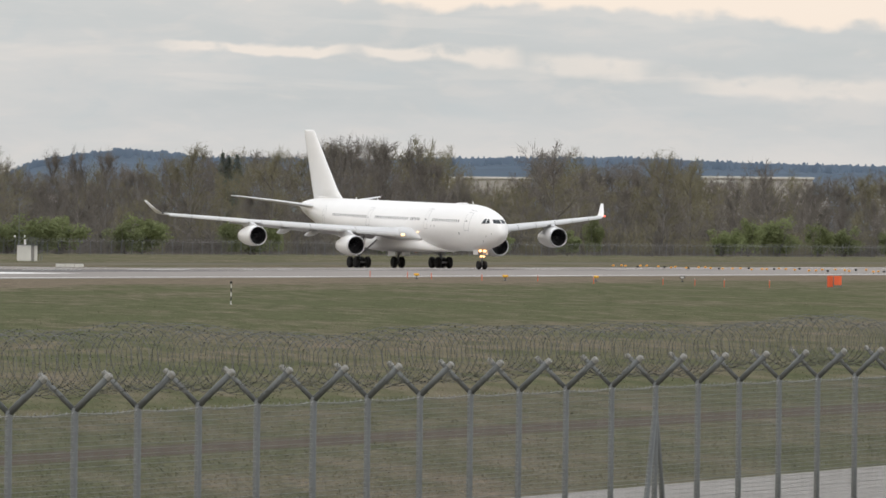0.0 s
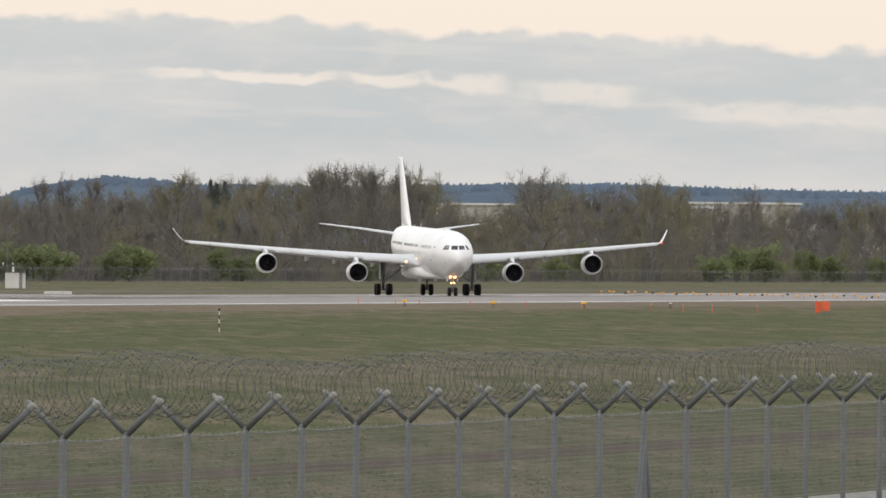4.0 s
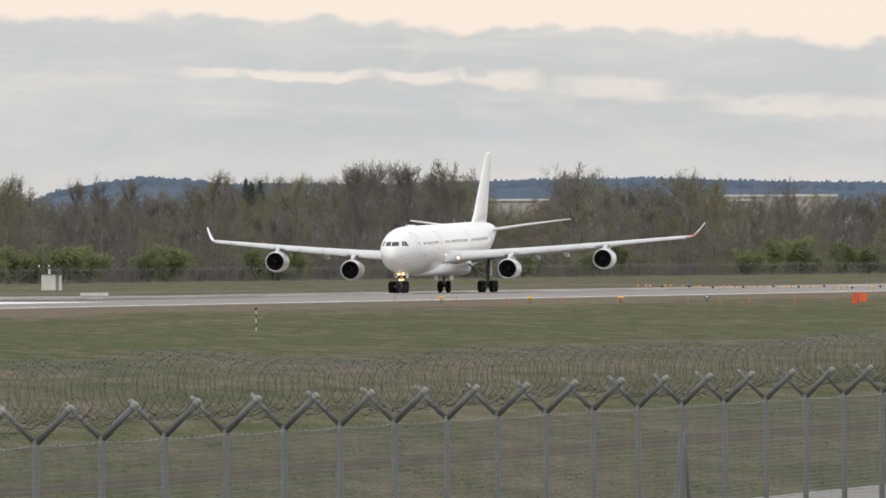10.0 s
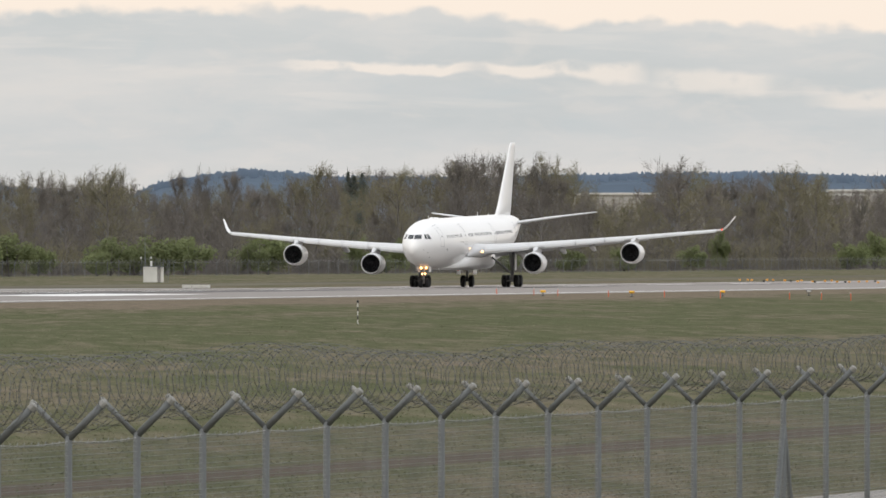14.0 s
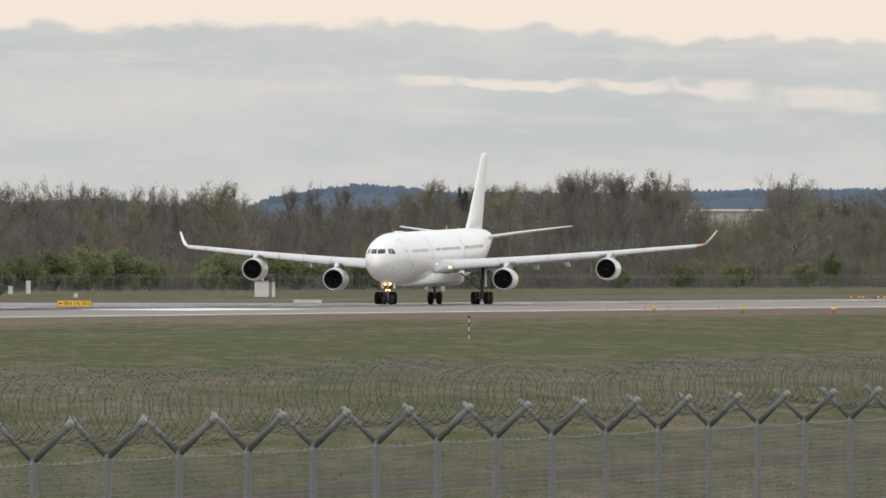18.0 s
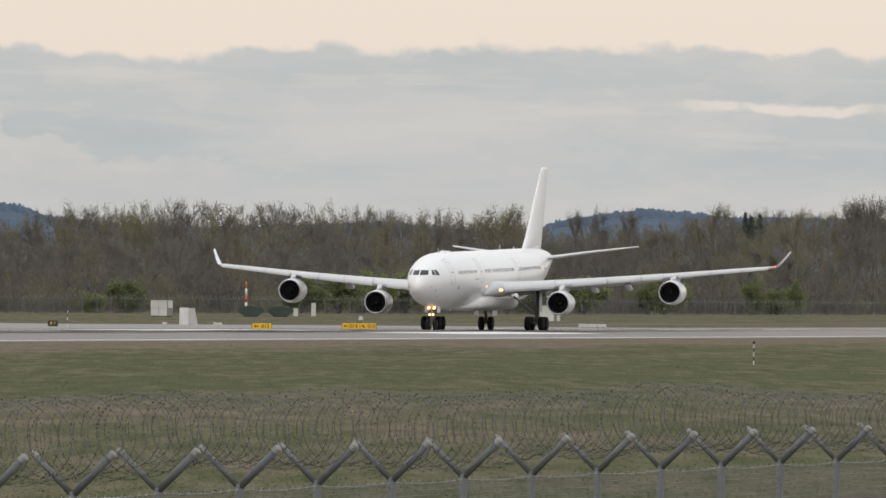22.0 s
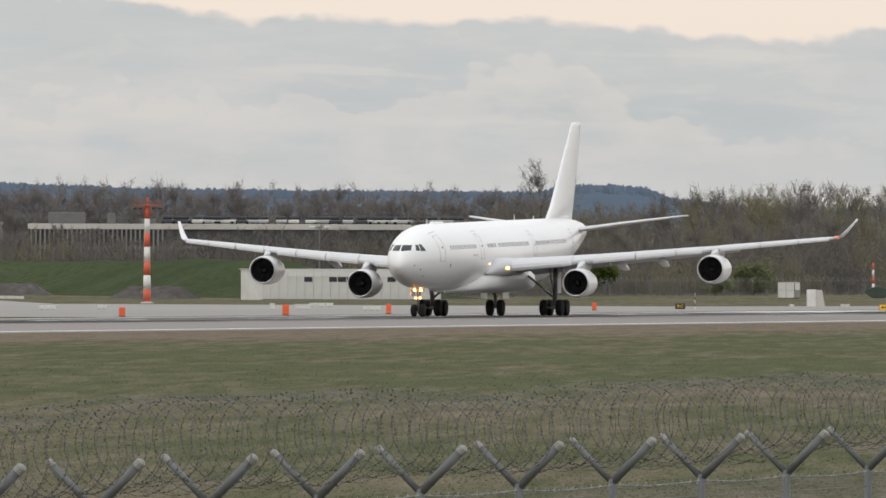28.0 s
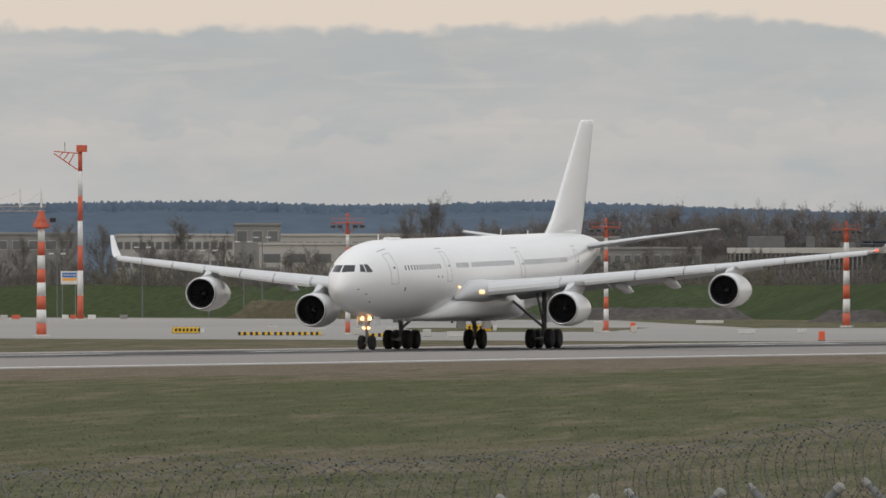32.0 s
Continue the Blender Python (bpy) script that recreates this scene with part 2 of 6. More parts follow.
def grass_material(name="grass", blade=False):
    """Mown grass: green and dry bands along the runway, with patches and blades at three sizes."""
    m = bpy.data.materials.new(name)
    m.use_nodes = True
    n, l = m.node_tree.nodes, m.node_tree.links
    b = n["Principled BSDF"]
    b.inputs["Roughness"].default_value, b.inputs["Specular IOR Level"].default_value = 1.0, 0.0
    co = n.new("ShaderNodeTexCoord")

    def noise_at(sx, sy, detail=4, rough=0.6):
        turn, mp, t = n.new("ShaderNodeMapping"), n.new("ShaderNodeMapping"), n.new("ShaderNodeTexNoise")
        turn.inputs["Rotation"].default_value = (0, 0, radians(-13))
        mp.inputs["Scale"].default_value = (sx, sy, 1)
        l.new(co.outputs["Object"], turn.inputs[0])
        l.new(turn.outputs[0], mp.inputs[0])
        l.new(mp.outputs[0], t.inputs["Vector"])
        t.inputs["Scale"].default_value, t.inputs["Detail"].default_value, t.inputs["Roughness"].default_value = 1.0, detail, rough
        return t.outputs[0]

    def math_(op, a, c):
        x = n.new("ShaderNodeMath")
        x.operation = op
        for i, v in enumerate((a, c)):
            if isinstance(v, (int, float)):
                x.inputs[i].default_value = v
            else:
                l.new(v, x.inputs[i])
        return x.outputs[0]

    def ramp(src, stops):
        r = n.new("ShaderNodeValToRGB")
        while len(r.color_ramp.elements) < len(stops):
            r.color_ramp.elements.new(0.5)
        for e, (p, v) in zip(r.color_ramp.elements, stops):
            e.position, e.color = p, (v, v, v, 1)
        l.new(src, r.inputs[0])
        return r.outputs[0]

    def mix(fac, a, c, mode="MIX"):
        x = n.new("ShaderNodeMix")
        x.data_type, x.blend_type = "RGBA", mode
        for i, v in ((0, fac), (6, a), (7, c)):
            if isinstance(v, tuple):
                x.inputs[i].default_value = (*v, 1)
            elif isinstance(v, (int, float)):
                x.inputs[i].default_value = v
            else:
                l.new(v, x.inputs[i])
        return x.outputs[2]

    sep_ = n.new("ShaderNodeSeparateXYZ")
    l.new(co.outputs["Object"], sep_.inputs[0])
    across = math_("ADD", sep_.outputs[0], math_("MULTIPLY", math_("SUBTRACT", noise_at(0.06, 0.012), 0.5), 26))
    # dry where the mower and the jets reach: beside the runway and in single strips
    band = ramp(math_("MULTIPLY", across, -1 / 400), [(0.10, 0.30), (0.16, 0.12), (0.20, 0.20), (0.24, 0.18), (0.31, 0.34), (0.36, 0.04), (0.47, 0.04), (0.56, 0.12), (0.61, 0.35), (0.645, 1.0), (0.70, 0.95), (0.90, 0.4), (1.0, 0.25)])
    broad = noise_at(0.10, 0.012, 4)
    patch = noise_at(0.7, 0.045, 6, 0.62)
    blades = noise_at(6.0, 0.35, 5, 0.65)
    dry = math_("ADD", band, math_("MULTIPLY", math_("SUBTRACT", broad, 0.5), 1.5))
    dry = math_("ADD", dry, math_("MULTIPLY", math_("SUBTRACT", patch, 0.5), 1.4))
    col = mix(ramp(dry, [(0.0, 0), (0.62, 1)]), (0.098, 0.104, 0.060), (0.164, 0.137, 0.104))
    shade = ramp(math_("ADD", math_("MULTIPLY", blades, 0.6), math_("MULTIPLY", patch, 0.4)), [(0.30, 0.62), (0.68, 1.32)])
    col = mix(1.0, col, shade, "MULTIPLY")
    # blade colour raised 1.25 to 2.1 times, painting out the shade on upright blades
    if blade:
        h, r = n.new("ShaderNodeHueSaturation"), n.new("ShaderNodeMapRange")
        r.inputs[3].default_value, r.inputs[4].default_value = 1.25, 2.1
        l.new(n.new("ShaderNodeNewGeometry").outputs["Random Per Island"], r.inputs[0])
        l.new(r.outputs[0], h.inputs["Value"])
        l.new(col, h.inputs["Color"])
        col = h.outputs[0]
        tr, mx = n.new("ShaderNodeBsdfTranslucent"), n.new("ShaderNodeMixShader")
        l.new(col, tr.inputs[0])
        mx.inputs[0].default_value = 0.55
        l.new(b.outputs[0], mx.inputs[1])
        l.new(tr.outputs[0], mx.inputs[2])
        l.new(mx.outputs[0], n["Material Output"].inputs[0])
    l.new(col, b.inputs["Base Color"])
    return m


M["grass"] = grass_material()
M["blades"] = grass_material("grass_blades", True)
M["runway"] = material("runway_concrete", (0.250, 0.226, 0.208), 0.75, vary=0.10, scale=0.03, fine=0.12, fine_scale=0.4,
                       tint=(0.205, 0.188, 0.175), stretch=(1, 0.1, 1))
M["apron"] = material("apron_concrete", (0.30, 0.285, 0.268), 0.8, vary=0.10, scale=0.02, fine=0.1, fine_scale=0.3,
                      tint=(0.25, 0.24, 0.225), stretch=(1, 0.15, 1))
M["paint_white"] = material("marking_white", (0.72, 0.72, 0.70), 0.7, vary=0.12, scale=0.5, fine=0.1, fine_scale=3)
M["galv"] = material("galvanised_steel", (0.185, 0.20, 0.208), 0.6, 0.3, vary=0.15, scale=3, fine=0.1, fine_scale=30)
M["post_steel"] = material("weathered_post_steel", (0.145, 0.155, 0.155), 0.65, 0.25, vary=0.18, scale=2, fine=0.15, fine_scale=25)
M["cap_pale"] = material("pale_post_cap", (0.25, 0.25, 0.235), 0.7, vary=0.15, scale=6)
M["mesh_wire"] = material("zinc_mesh_wire", (0.165, 0.168, 0.158), 0.65, 0.2, vary=0.2, scale=2)
M["strand"] = material("pale_top_strand", (0.26, 0.265, 0.26), 0.6, 0.2, vary=0.3, scale=6)
M["coil_wire"] = material("coil_wire", (0.118, 0.120, 0.114), 0.6, 0.3, vary=0.25, scale=5)
M["wire"] = material("wire_steel", (0.095, 0.100, 0.104), 0.6, 0.4, vary=0.2, scale=5)
# the blue haze of the distance is put into the forest's base colour
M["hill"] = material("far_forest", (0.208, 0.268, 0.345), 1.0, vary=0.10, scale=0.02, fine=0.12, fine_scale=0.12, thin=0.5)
# bark, twigs and leaves lightened in colour to stand for distant haze
M["bark"] = material("bark", (0.225, 0.210, 0.198), 0.95, vary=0.25, scale=0.4, fine=0.3, fine_scale=3)
M["twig"] = material("twigs", (0.186, 0.170, 0.154), 0.95, vary=0.2, scale=0.2, per_object=0.12, thin=0.4)
M["twig_olive"] = material("budding_twigs", (0.215, 0.200, 0.134), 0.95, vary=0.22, scale=0.2, per_object=0.12, thin=0.4)
# stems darkened in colour for the shade low among the trunks
M["thicket"] = material("thicket_stems", (0.165, 0.152, 0.140), 0.95, vary=0.2, scale=0.3, per_object=0.2, thin=0.3)
M["leaf"] = material("spring_leaves", (0.215, 0.245, 0.120), 0.9, vary=0.3, scale=0.25, per_object=0.2, thin=0.45)
M["conifer"] = material("conifer_needles", (0.125, 0.145, 0.12), 0.95, vary=0.3, scale=0.4, thin=0.3)
M["orange"] = material("signal_orange", (0.75, 0.13, 0.045), 0.6, vary=0.06)
M["red_paint"] = material("signal_red", (0.55, 0.115, 0.06), 0.6, vary=0.1, scale=0.6)
M["mast_white"] = material("mast_white", (0.68, 0.67, 0.65), 0.6, vary=0.08)
M["boom_beige"] = material("boom_beige", (0.42, 0.37, 0.31), 0.6, vary=0.1)
M["rim"] = material("wheel_rim", (0.52, 0.52, 0.50), 0.45, 0.3, vary=0.1)
M["hut"] = material("hut_panels", (0.60, 0.60, 0.57), 0.6, vary=0.08, scale=0.5)
M["yellow"] = material("sign_yellow", (0.80, 0.50, 0.03), 0.5, vary=0.05)
M["sign_black"] = material("sign_black", (0.02, 0.02, 0.02), 0.5)
M["concrete"] = material("pale_concrete", (0.50, 0.49, 0.46), 0.85, vary=0.1, scale=0.1)
M["dumpster"] = material("dumpster_green", (0.035, 0.055, 0.045), 0.6, vary=0.2)
M["mound"] = material("grass_bank", (0.066, 0.084, 0.046), 0.95, vary=0.25, scale=0.04, fine=0.3, fine_scale=0.8, tint=(0.07, 0.085, 0.042))
M["soil"] = material("bare_soil", (0.118, 0.104, 0.070), 0.95, vary=0.25, scale=0.15, fine=0.3, fine_scale=1)
M["track_soil"] = material("trodden_soil", (0.120, 0.100, 0.082), 0.95, vary=0.2, scale=0.3, fine=0.3, fine_scale=2)
M["worn"] = material("worn_gravel", (0.150, 0.138, 0.108), 0.95, vary=0.2, scale=0.05, fine=0.2, fine_scale=0.4, stretch=(1, 0.1, 1))
M["rubber"] = material("tyre_marks", (0.105, 0.102, 0.100), 0.8, vary=0.15, scale=0.3)

M["office_pale"] = material("office_render", (0.45, 0.43, 0.405), 0.8, vary=0.06, scale=0.1)
M["office_grey"] = material("office_grey", (0.25, 0.245, 0.235), 0.8, vary=0.08, scale=0.1)
# dark wall colour paints in the shade of the open storeys
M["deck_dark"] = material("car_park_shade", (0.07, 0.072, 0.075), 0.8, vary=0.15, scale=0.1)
M["car_a"] = material("car_silver", (0.45, 0.46, 0.47), 0.3, 0.3)
M["car_b"] = material("car_dark", (0.06, 0.065, 0.08), 0.3, 0.2)
M["blue"] = material("sign_blue", (0.05, 0.16, 0.42), 0.5, vary=0.05)
M["bush_leaf"] = material("bright_bush_leaves", (0.125, 0.165, 0.042), 0.9, vary=0.3, scale=0.4, thin=0.45)
M["lamp_amber"] = material("amber_lamp", (0.85, 0.40, 0.06), 0.4, vary=0.05)
# twigs greyer and lighter, with the haze of the distance in their colour
M["far_wood"] = material("far_twigs", (0.215, 0.200, 0.192), 0.95, vary=0.2, scale=0.2, thin=0.4)
M["dark_soil"] = material("dark_soil", (0.110, 0.102, 0.096), 0.95, vary=0.25, scale=0.2, fine=0.3, fine_scale=1)
M["dark_twig"] = material("dark_twigs", (0.165, 0.155, 0.148), 0.95, vary=0.2, scale=0.3)
# pane colour lightened to stand for haze and the sky's reflection
M["far_pane"] = material("dusty_glass", (0.13, 0.135, 0.14), 0.35, vary=0.15, scale=0.2)
# grey darkened as if shaded, for the car park's floor edges and roof houses
M["column"] = material("shaded_column", (0.16, 0.16, 0.16), 0.8, vary=0.1)

# ---- mesh tools ----
def part(name, bm, mat, parent=None, label="", smooth=False):
    """Links a bmesh as one mesh object, under a thing or a part of it."""
    me = bpy.data.meshes.new(name)
    bm.normal_update()
    bm.to_mesh(me)
    bm.free()
    me.materials.append(M[mat])
    if smooth:
        me.polygons.foreach_set("use_smooth", [True] * len(me.polygons))
    ob = new(name, me)
    ob.parent = parent
    if label:
        ob["label"] = label
    return ob


def from_arrays(name, verts, faces, mat, parent=None):
    me = bpy.data.meshes.new(name)
    me.from_pydata(verts, [], faces)
    me.materials.append(M[mat])
    ob = new(name, me)
    ob.parent = parent
    return ob


def thing(name, m, label, category, group="", kind=""):
    ob = new(name)
    ob.matrix_basis = m
    return tagged(ob, label, category, group, kind)


def add_box(bm, x0, x1, y0, y1, z0, z1, bevel=0.0):
    c = bmesh.ops.create_cube(bm, size=1.0, matrix=Matrix.Translation(((x0 + x1) / 2, (y0 + y1) / 2, (z0 + z1) / 2)) @ Matrix.Diagonal((x1 - x0, y1 - y0, z1 - z0, 1)))
    if bevel:
        vs = set(c["verts"])
        es = [e for e in bm.edges if e.verts[0] in vs and e.verts[1] in vs]
        bmesh.ops.bevel(bm, geom=es, offset=bevel, segments=1, affect="EDGES")
    return bm


def box(x0, x1, y0, y1, z0, z1, bevel=0.0):
    return add_box(bmesh.new(), x0, x1, y0, y1, z0, z1, bevel)


def loft(bm, rings, cap=True, closed=True):
    """Skins rings of equal length."""
    vs = [[bm.verts.new(p) for p in r] for r in rings]
    n = len(rings[0])
    for a, b in zip(vs, vs[1:]):
        for i in range(n if closed else n - 1):
            j = (i + 1) % n
            bm.faces.new((a[i], a[j], b[j], b[i]))
    if cap and closed:
        bm.faces.new(vs[0][::-1])
        bm.faces.new(vs[-1])
    return bm


def add_tube(bm, pts, radii, sides=8, cap=True):
    pts = [Vector(p) for p in pts]
    if isinstance(radii, (int, float)):
        radii = [radii] * len(pts)
    rings = []
    for i, p in enumerate(pts):
        d = (pts[min(i + 1, len(pts) - 1)] - pts[max(i - 1, 0)]).normalized()
        u = d.cross(Vector((0, 0, 1)) if abs(d.z) < 0.9 else Vector((0, 1, 0))).normalized()
        v = d.cross(u)
        rings.append([p + radii[i] * (u * math.cos(a) + v * math.sin(a)) for a in [math.tau * k / sides for k in range(sides)]])
    return loft(bm, rings, cap)


def tube(pts, radii, sides=8):
    return add_tube(bmesh.new(), pts, radii, sides)


def turned(bm, profile, axis="y", sides=24, at=(0, 0, 0)):
    """A body of revolution; profile rows are (along, radius)."""
    rings = []
    for s, r in profile:
        ring = []
        for k in range(sides):
            a = math.tau * k / sides
            c, d = r * math.cos(a), r * math.sin(a)
            p = (c, s, d) if axis == "y" else (s, c, d) if axis == "x" else (c, d, s)
            ring.append(Vector(p) + Vector(at))
        rings.append(ring)
    return loft(bm, rings)

# ---- ground: one sheet to the horizon, with the runway along y ----
RWY_X = -321.4
ground = part("ground", box(-4800, 2500, -600, 4900, -1.0, 0.0), "grass")
tagged(ground, "mown spring grass with brown patches", "ground", kind="structure")


def crown(x0, x1, y0, y1, lift):
    """A piece of the cambered runway between two offsets, with real thickness."""
    def top(x):
        return 0.02 + 0.215 * max(0.0, 1 - abs(x - RWY_X) / (43 if x > RWY_X else 31)) + lift
    xs = sorted({x0, x1, *(x for x in (-345, -335, -328, RWY_X, -315, -305, -295) if x0 < x < x1)})
    ring = [(x, top(x)) for x in xs] + [(x1, -0.4), (x0, -0.4)]
    bm = loft(bmesh.new(), [[Vector((x, y, z)) for x, z in ring] for y in (y0, y1)])
    bmesh.ops.recalc_face_normals(bm, faces=bm.faces)
    return bm


runway = part("runway", crown(-352, -278.5, -600, 4900, 0.0), "runway")
tagged(runway, "pale grey concrete runway", "runway", kind="structure")
part("edge_line", crown(-283.6, -282.5, -600, 4900, 0.006), "paint_white", runway)
part("edge_line", crown(-347.0, -346.1, -600, 4900, 0.006), "paint_white", runway)
for k in range(30):
    y = 575 + 60 * k
    part("centre_line", crown(RWY_X - 0.6, RWY_X + 0.6, y, y + 30, 0.006), "paint_white", runway)

for x in (-312.2, -341.6):
    part("aiming_mark", crown(x, x + 11, 1408, 1470, 0.007), "paint_white", runway)


def rubber_streaks():
    """Dark tyre marks along the touchdown stretch."""
    bm = bmesh.new()
    rng = random.Random(3)
    for _ in range(420):
        x = RWY_X + rng.choice((-5.3, 5.3)) + rng.gauss(0, 3.0)
        y = rng.gauss(1150, 260)
        half = rng.uniform(0.2, 0.6)
        piece = crown(x - half, x + half, y, y + rng.uniform(40, 140), 0.004)
        for q in piece.faces:
            bm.faces.new([bm.verts.new(v.co) for v in q.verts])
        piece.free()
    return bm


part("rubber_marks", rubber_streaks(), "rubber", runway, "dark tyre marks")


def sheet(name, pts, z, mat, label, category):
    """A flat paved or bare area with a real edge, from its corners."""
    bm = bmesh.new()
    low, high = [[bm.verts.new((x, y, h)) for x, y in pts] for h in (-0.4, z)]
    bm.faces.new(high)
    for i in range(len(pts)):
        j = (i + 1) % len(pts)
        bm.faces.new((low[i], low[j], high[j], high[i]))
    bmesh.ops.recalc_face_normals(bm, faces=bm.faces)
    return tagged(part(name, bm, mat), label, category, kind="structure")


sheet("pavement", [(-356, 1760), (-356, 1256), (-366, 1252), (-437, 1313), (-560, 1412), (-900, 1690), (-1100, 1850), (-1100, 2560), (-900, 2395), (-749, 2246),
                   (-606, 2043), (-476, 1660), (-400, 1640), (-384, 1700)], 0.012, "apron", "pale concrete taxiway and apron", "taxiway")
sheet("taxiway", [(-376, 1700), (-398, 1640), (-470, 4600), (-440, 4600)], 0.008, "worn", "narrow worn perimeter road beyond the runway", "road")
sheet("grass_island", [(-452, 1520), (-470, 1512), (-520, 1668), (-492, 1672)], 0.03, "grass", "grass island between taxiways", "grass")
sheet("service_road", [(-45.7, -200), (-45.7, 900), (-39.5, 900), (-39.5, -200)], 0.02, "apron", "pale service road along the fence", "road")
sheet("dirt_track", [(-63.6, 150), (-63.2, 460), (-60.2, 460), (-60.8, 150)], 0.006, "track_soil", "brown worn wheel track in the grass", "track")


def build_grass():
    """Tufts of short grass on the strip between the fence and the runway, spread evenly over the camera's view, so
    thinning out with the distance from it.
    """
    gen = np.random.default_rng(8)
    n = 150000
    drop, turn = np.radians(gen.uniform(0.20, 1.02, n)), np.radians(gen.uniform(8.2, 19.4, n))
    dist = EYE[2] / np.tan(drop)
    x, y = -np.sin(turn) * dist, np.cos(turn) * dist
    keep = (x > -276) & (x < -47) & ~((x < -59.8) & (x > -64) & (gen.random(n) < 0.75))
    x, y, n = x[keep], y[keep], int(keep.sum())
    verts = np.zeros((n, 2, 3, 3))
    tall = gen.gamma(4.0, 0.0065, n)
    for k in range(2):
        a, w = gen.uniform(0, math.tau, n), gen.uniform(0.015, 0.06, n)
        dx, dy = np.cos(a) * w, np.sin(a) * w
        verts[:, k, 0] = np.stack([x - dx, y - dy, np.full(n, -0.01)], 1)
        verts[:, k, 1] = np.stack([x + dx, y + dy, np.full(n, -0.01)], 1)
        verts[:, k, 2] = np.stack([x + gen.normal(0, 0.03, n), y + gen.normal(0, 0.03, n), tall * gen.uniform(0.6, 1.0, n)], 1)
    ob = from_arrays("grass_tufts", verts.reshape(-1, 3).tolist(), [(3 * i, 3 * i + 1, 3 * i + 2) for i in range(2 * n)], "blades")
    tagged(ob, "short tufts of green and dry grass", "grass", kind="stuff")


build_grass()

# ---- the airliner: nose towards -y, origin on the ground 30 m behind the nose ----
TAIL = [  # metres behind the nose, top, bottom, half width
    (41.0, 8.21, 2.57, 2.82), (45.0, 8.27, 2.95, 2.74), (49.0, 8.33, 3.5, 2.46), (53.0, 8.38, 4.25, 2.02), (56.5, 8.38, 5.0, 1.52),
    (59.5, 8.27, 5.8, 1.10), (61.5, 8.08, 6.45, 0.80), (62.6, 7.9, 6.95, 0.56), (63.0, 7.72, 7.18, 0.34)]
TIP_Z, HALF = 4.23, 2.82


def axis_z(s):
    """Height of the hull's axis, which stands slightly nose-down."""
    return 5.0 + 0.0145 * (s - 14)


def swell(s, length, power):
    return math.sqrt(max(0.0, 1 - max(0.0, 1 - s / length) ** power))


def hull(s):
    """Centre height, half height and half width at s metres behind the nose."""
    if s < 41:
        top = TIP_Z + (axis_z(s) + HALF - TIP_Z) * swell(s, 10.45, 2.13)
        low = TIP_Z - (TIP_Z - axis_z(s) + HALF) * swell(s, 12.95, 2.33)
        return (top + low) / 2, (top - low) / 2, HALF * swell(s, 10.58, 1.324)
    for a, b in zip(TAIL, TAIL[1:]):
        if s <= b[0]:
            k = (s - a[0]) / (b[0] - a[0])
            top, low, w = (u + (v - u) * k for u, v in zip(a[1:], b[1:]))
            return (top + low) / 2, (top - low) / 2, w
    return (TAIL[-1][1] + TAIL[-1][2]) / 2, (TAIL[-1][1] - TAIL[-1][2]) / 2, TAIL[-1][3]


def skin_point(s, a, lift=0.0):
    """A point of the hull at angle a above its side (radians); negative x for a past 90 degrees."""
    zc, rz, rx = hull(s)
    return Vector(((rx + lift) * math.cos(a), s - 30, zc + (rz + lift) * math.sin(a)))


def skin_patch(bm, s0, s1, a0, a1, lift, ns=2, na=2, slant=0.0):
    """A thin plate that lies on the hull."""
    grid = [[bm.verts.new(skin_point(s0 + (s1 - s0) * i / ns + slant * j / na, a0 + (a1 - a0) * j / na, lift)) for j in range(na + 1)] for i in range(ns + 1)]
    back = [[bm.verts.new(skin_point(s0 + (s1 - s0) * i / ns + slant * j / na, a0 + (a1 - a0) * j / na, -0.03)) for j in range(na + 1)] for i in range(ns + 1)]
    for i in range(ns):
        for j in range(na):
            bm.faces.new((grid[i][j], grid[i + 1][j], grid[i + 1][j + 1], grid[i][j + 1]))
    rim = [(i, 0) for i in range(ns + 1)] + [(ns, j) for j in range(1, na + 1)] + [(i, na) for i in range(ns - 1, -1, -1)] + [(0, j) for j in range(na - 1, 0, -1)]
    for p, q in zip(rim, rim[1:] + rim[:1]):
        bm.faces.new((grid[p[0]][p[1]], back[p[0]][p[1]], back[q[0]][q[1]], grid[q[0]][q[1]]))
    return bm


def aerofoil(chord, thick, n=10):
    """Outline of a wing section from nose to tail and back: (along, up)."""
    top, low = [], []
    for i in range(n + 1):
        u = (1 - math.cos(math.pi * i / n)) / 2
        t = 5 * thick * (0.2969 * math.sqrt(u) - 0.126 * u - 0.3516 * u * u + 0.2843 * u ** 3 - 0.1015 * u ** 4)
        camber = 0.02 * (1 - (2 * u - 1) ** 2)
        top.append((u * chord, (camber + t) * chord))
        low.append((u * chord, (camber - t * 0.9) * chord))
    return top + low[-2:0:-1]


def wing_ring(x, s_le, chord, thick, z, twist=0.0):
    return [Vector((x, s_le - 30 + a * math.cos(twist), z + up - a * math.sin(twist))) for a, up in aerofoil(chord, thick)]


WING = [(2.0, 22.2, 9.9, 0.15, 3.95), (5.5, 23.6, 8.8, 0.132, 4.22), (9.5, 25.4, 7.5, 0.118, 4.57), (14.5, 27.95, 6.35, 0.112, 4.98),
        (19.3, 30.85, 4.95, 0.108, 5.42), (24.5, 34.0, 3.6, 0.105, 5.92), (28.6, 36.5, 2.55, 0.10, 6.30)]


def wing_at(x):
    for a, b in zip(WING, WING[1:]):
        if x <= b[0]:
            k = (x - a[0]) / (b[0] - a[0])
            return tuple(u + (v - u) * k for u, v in zip(a[1:], b[1:]))
    return WING[-1][1:]


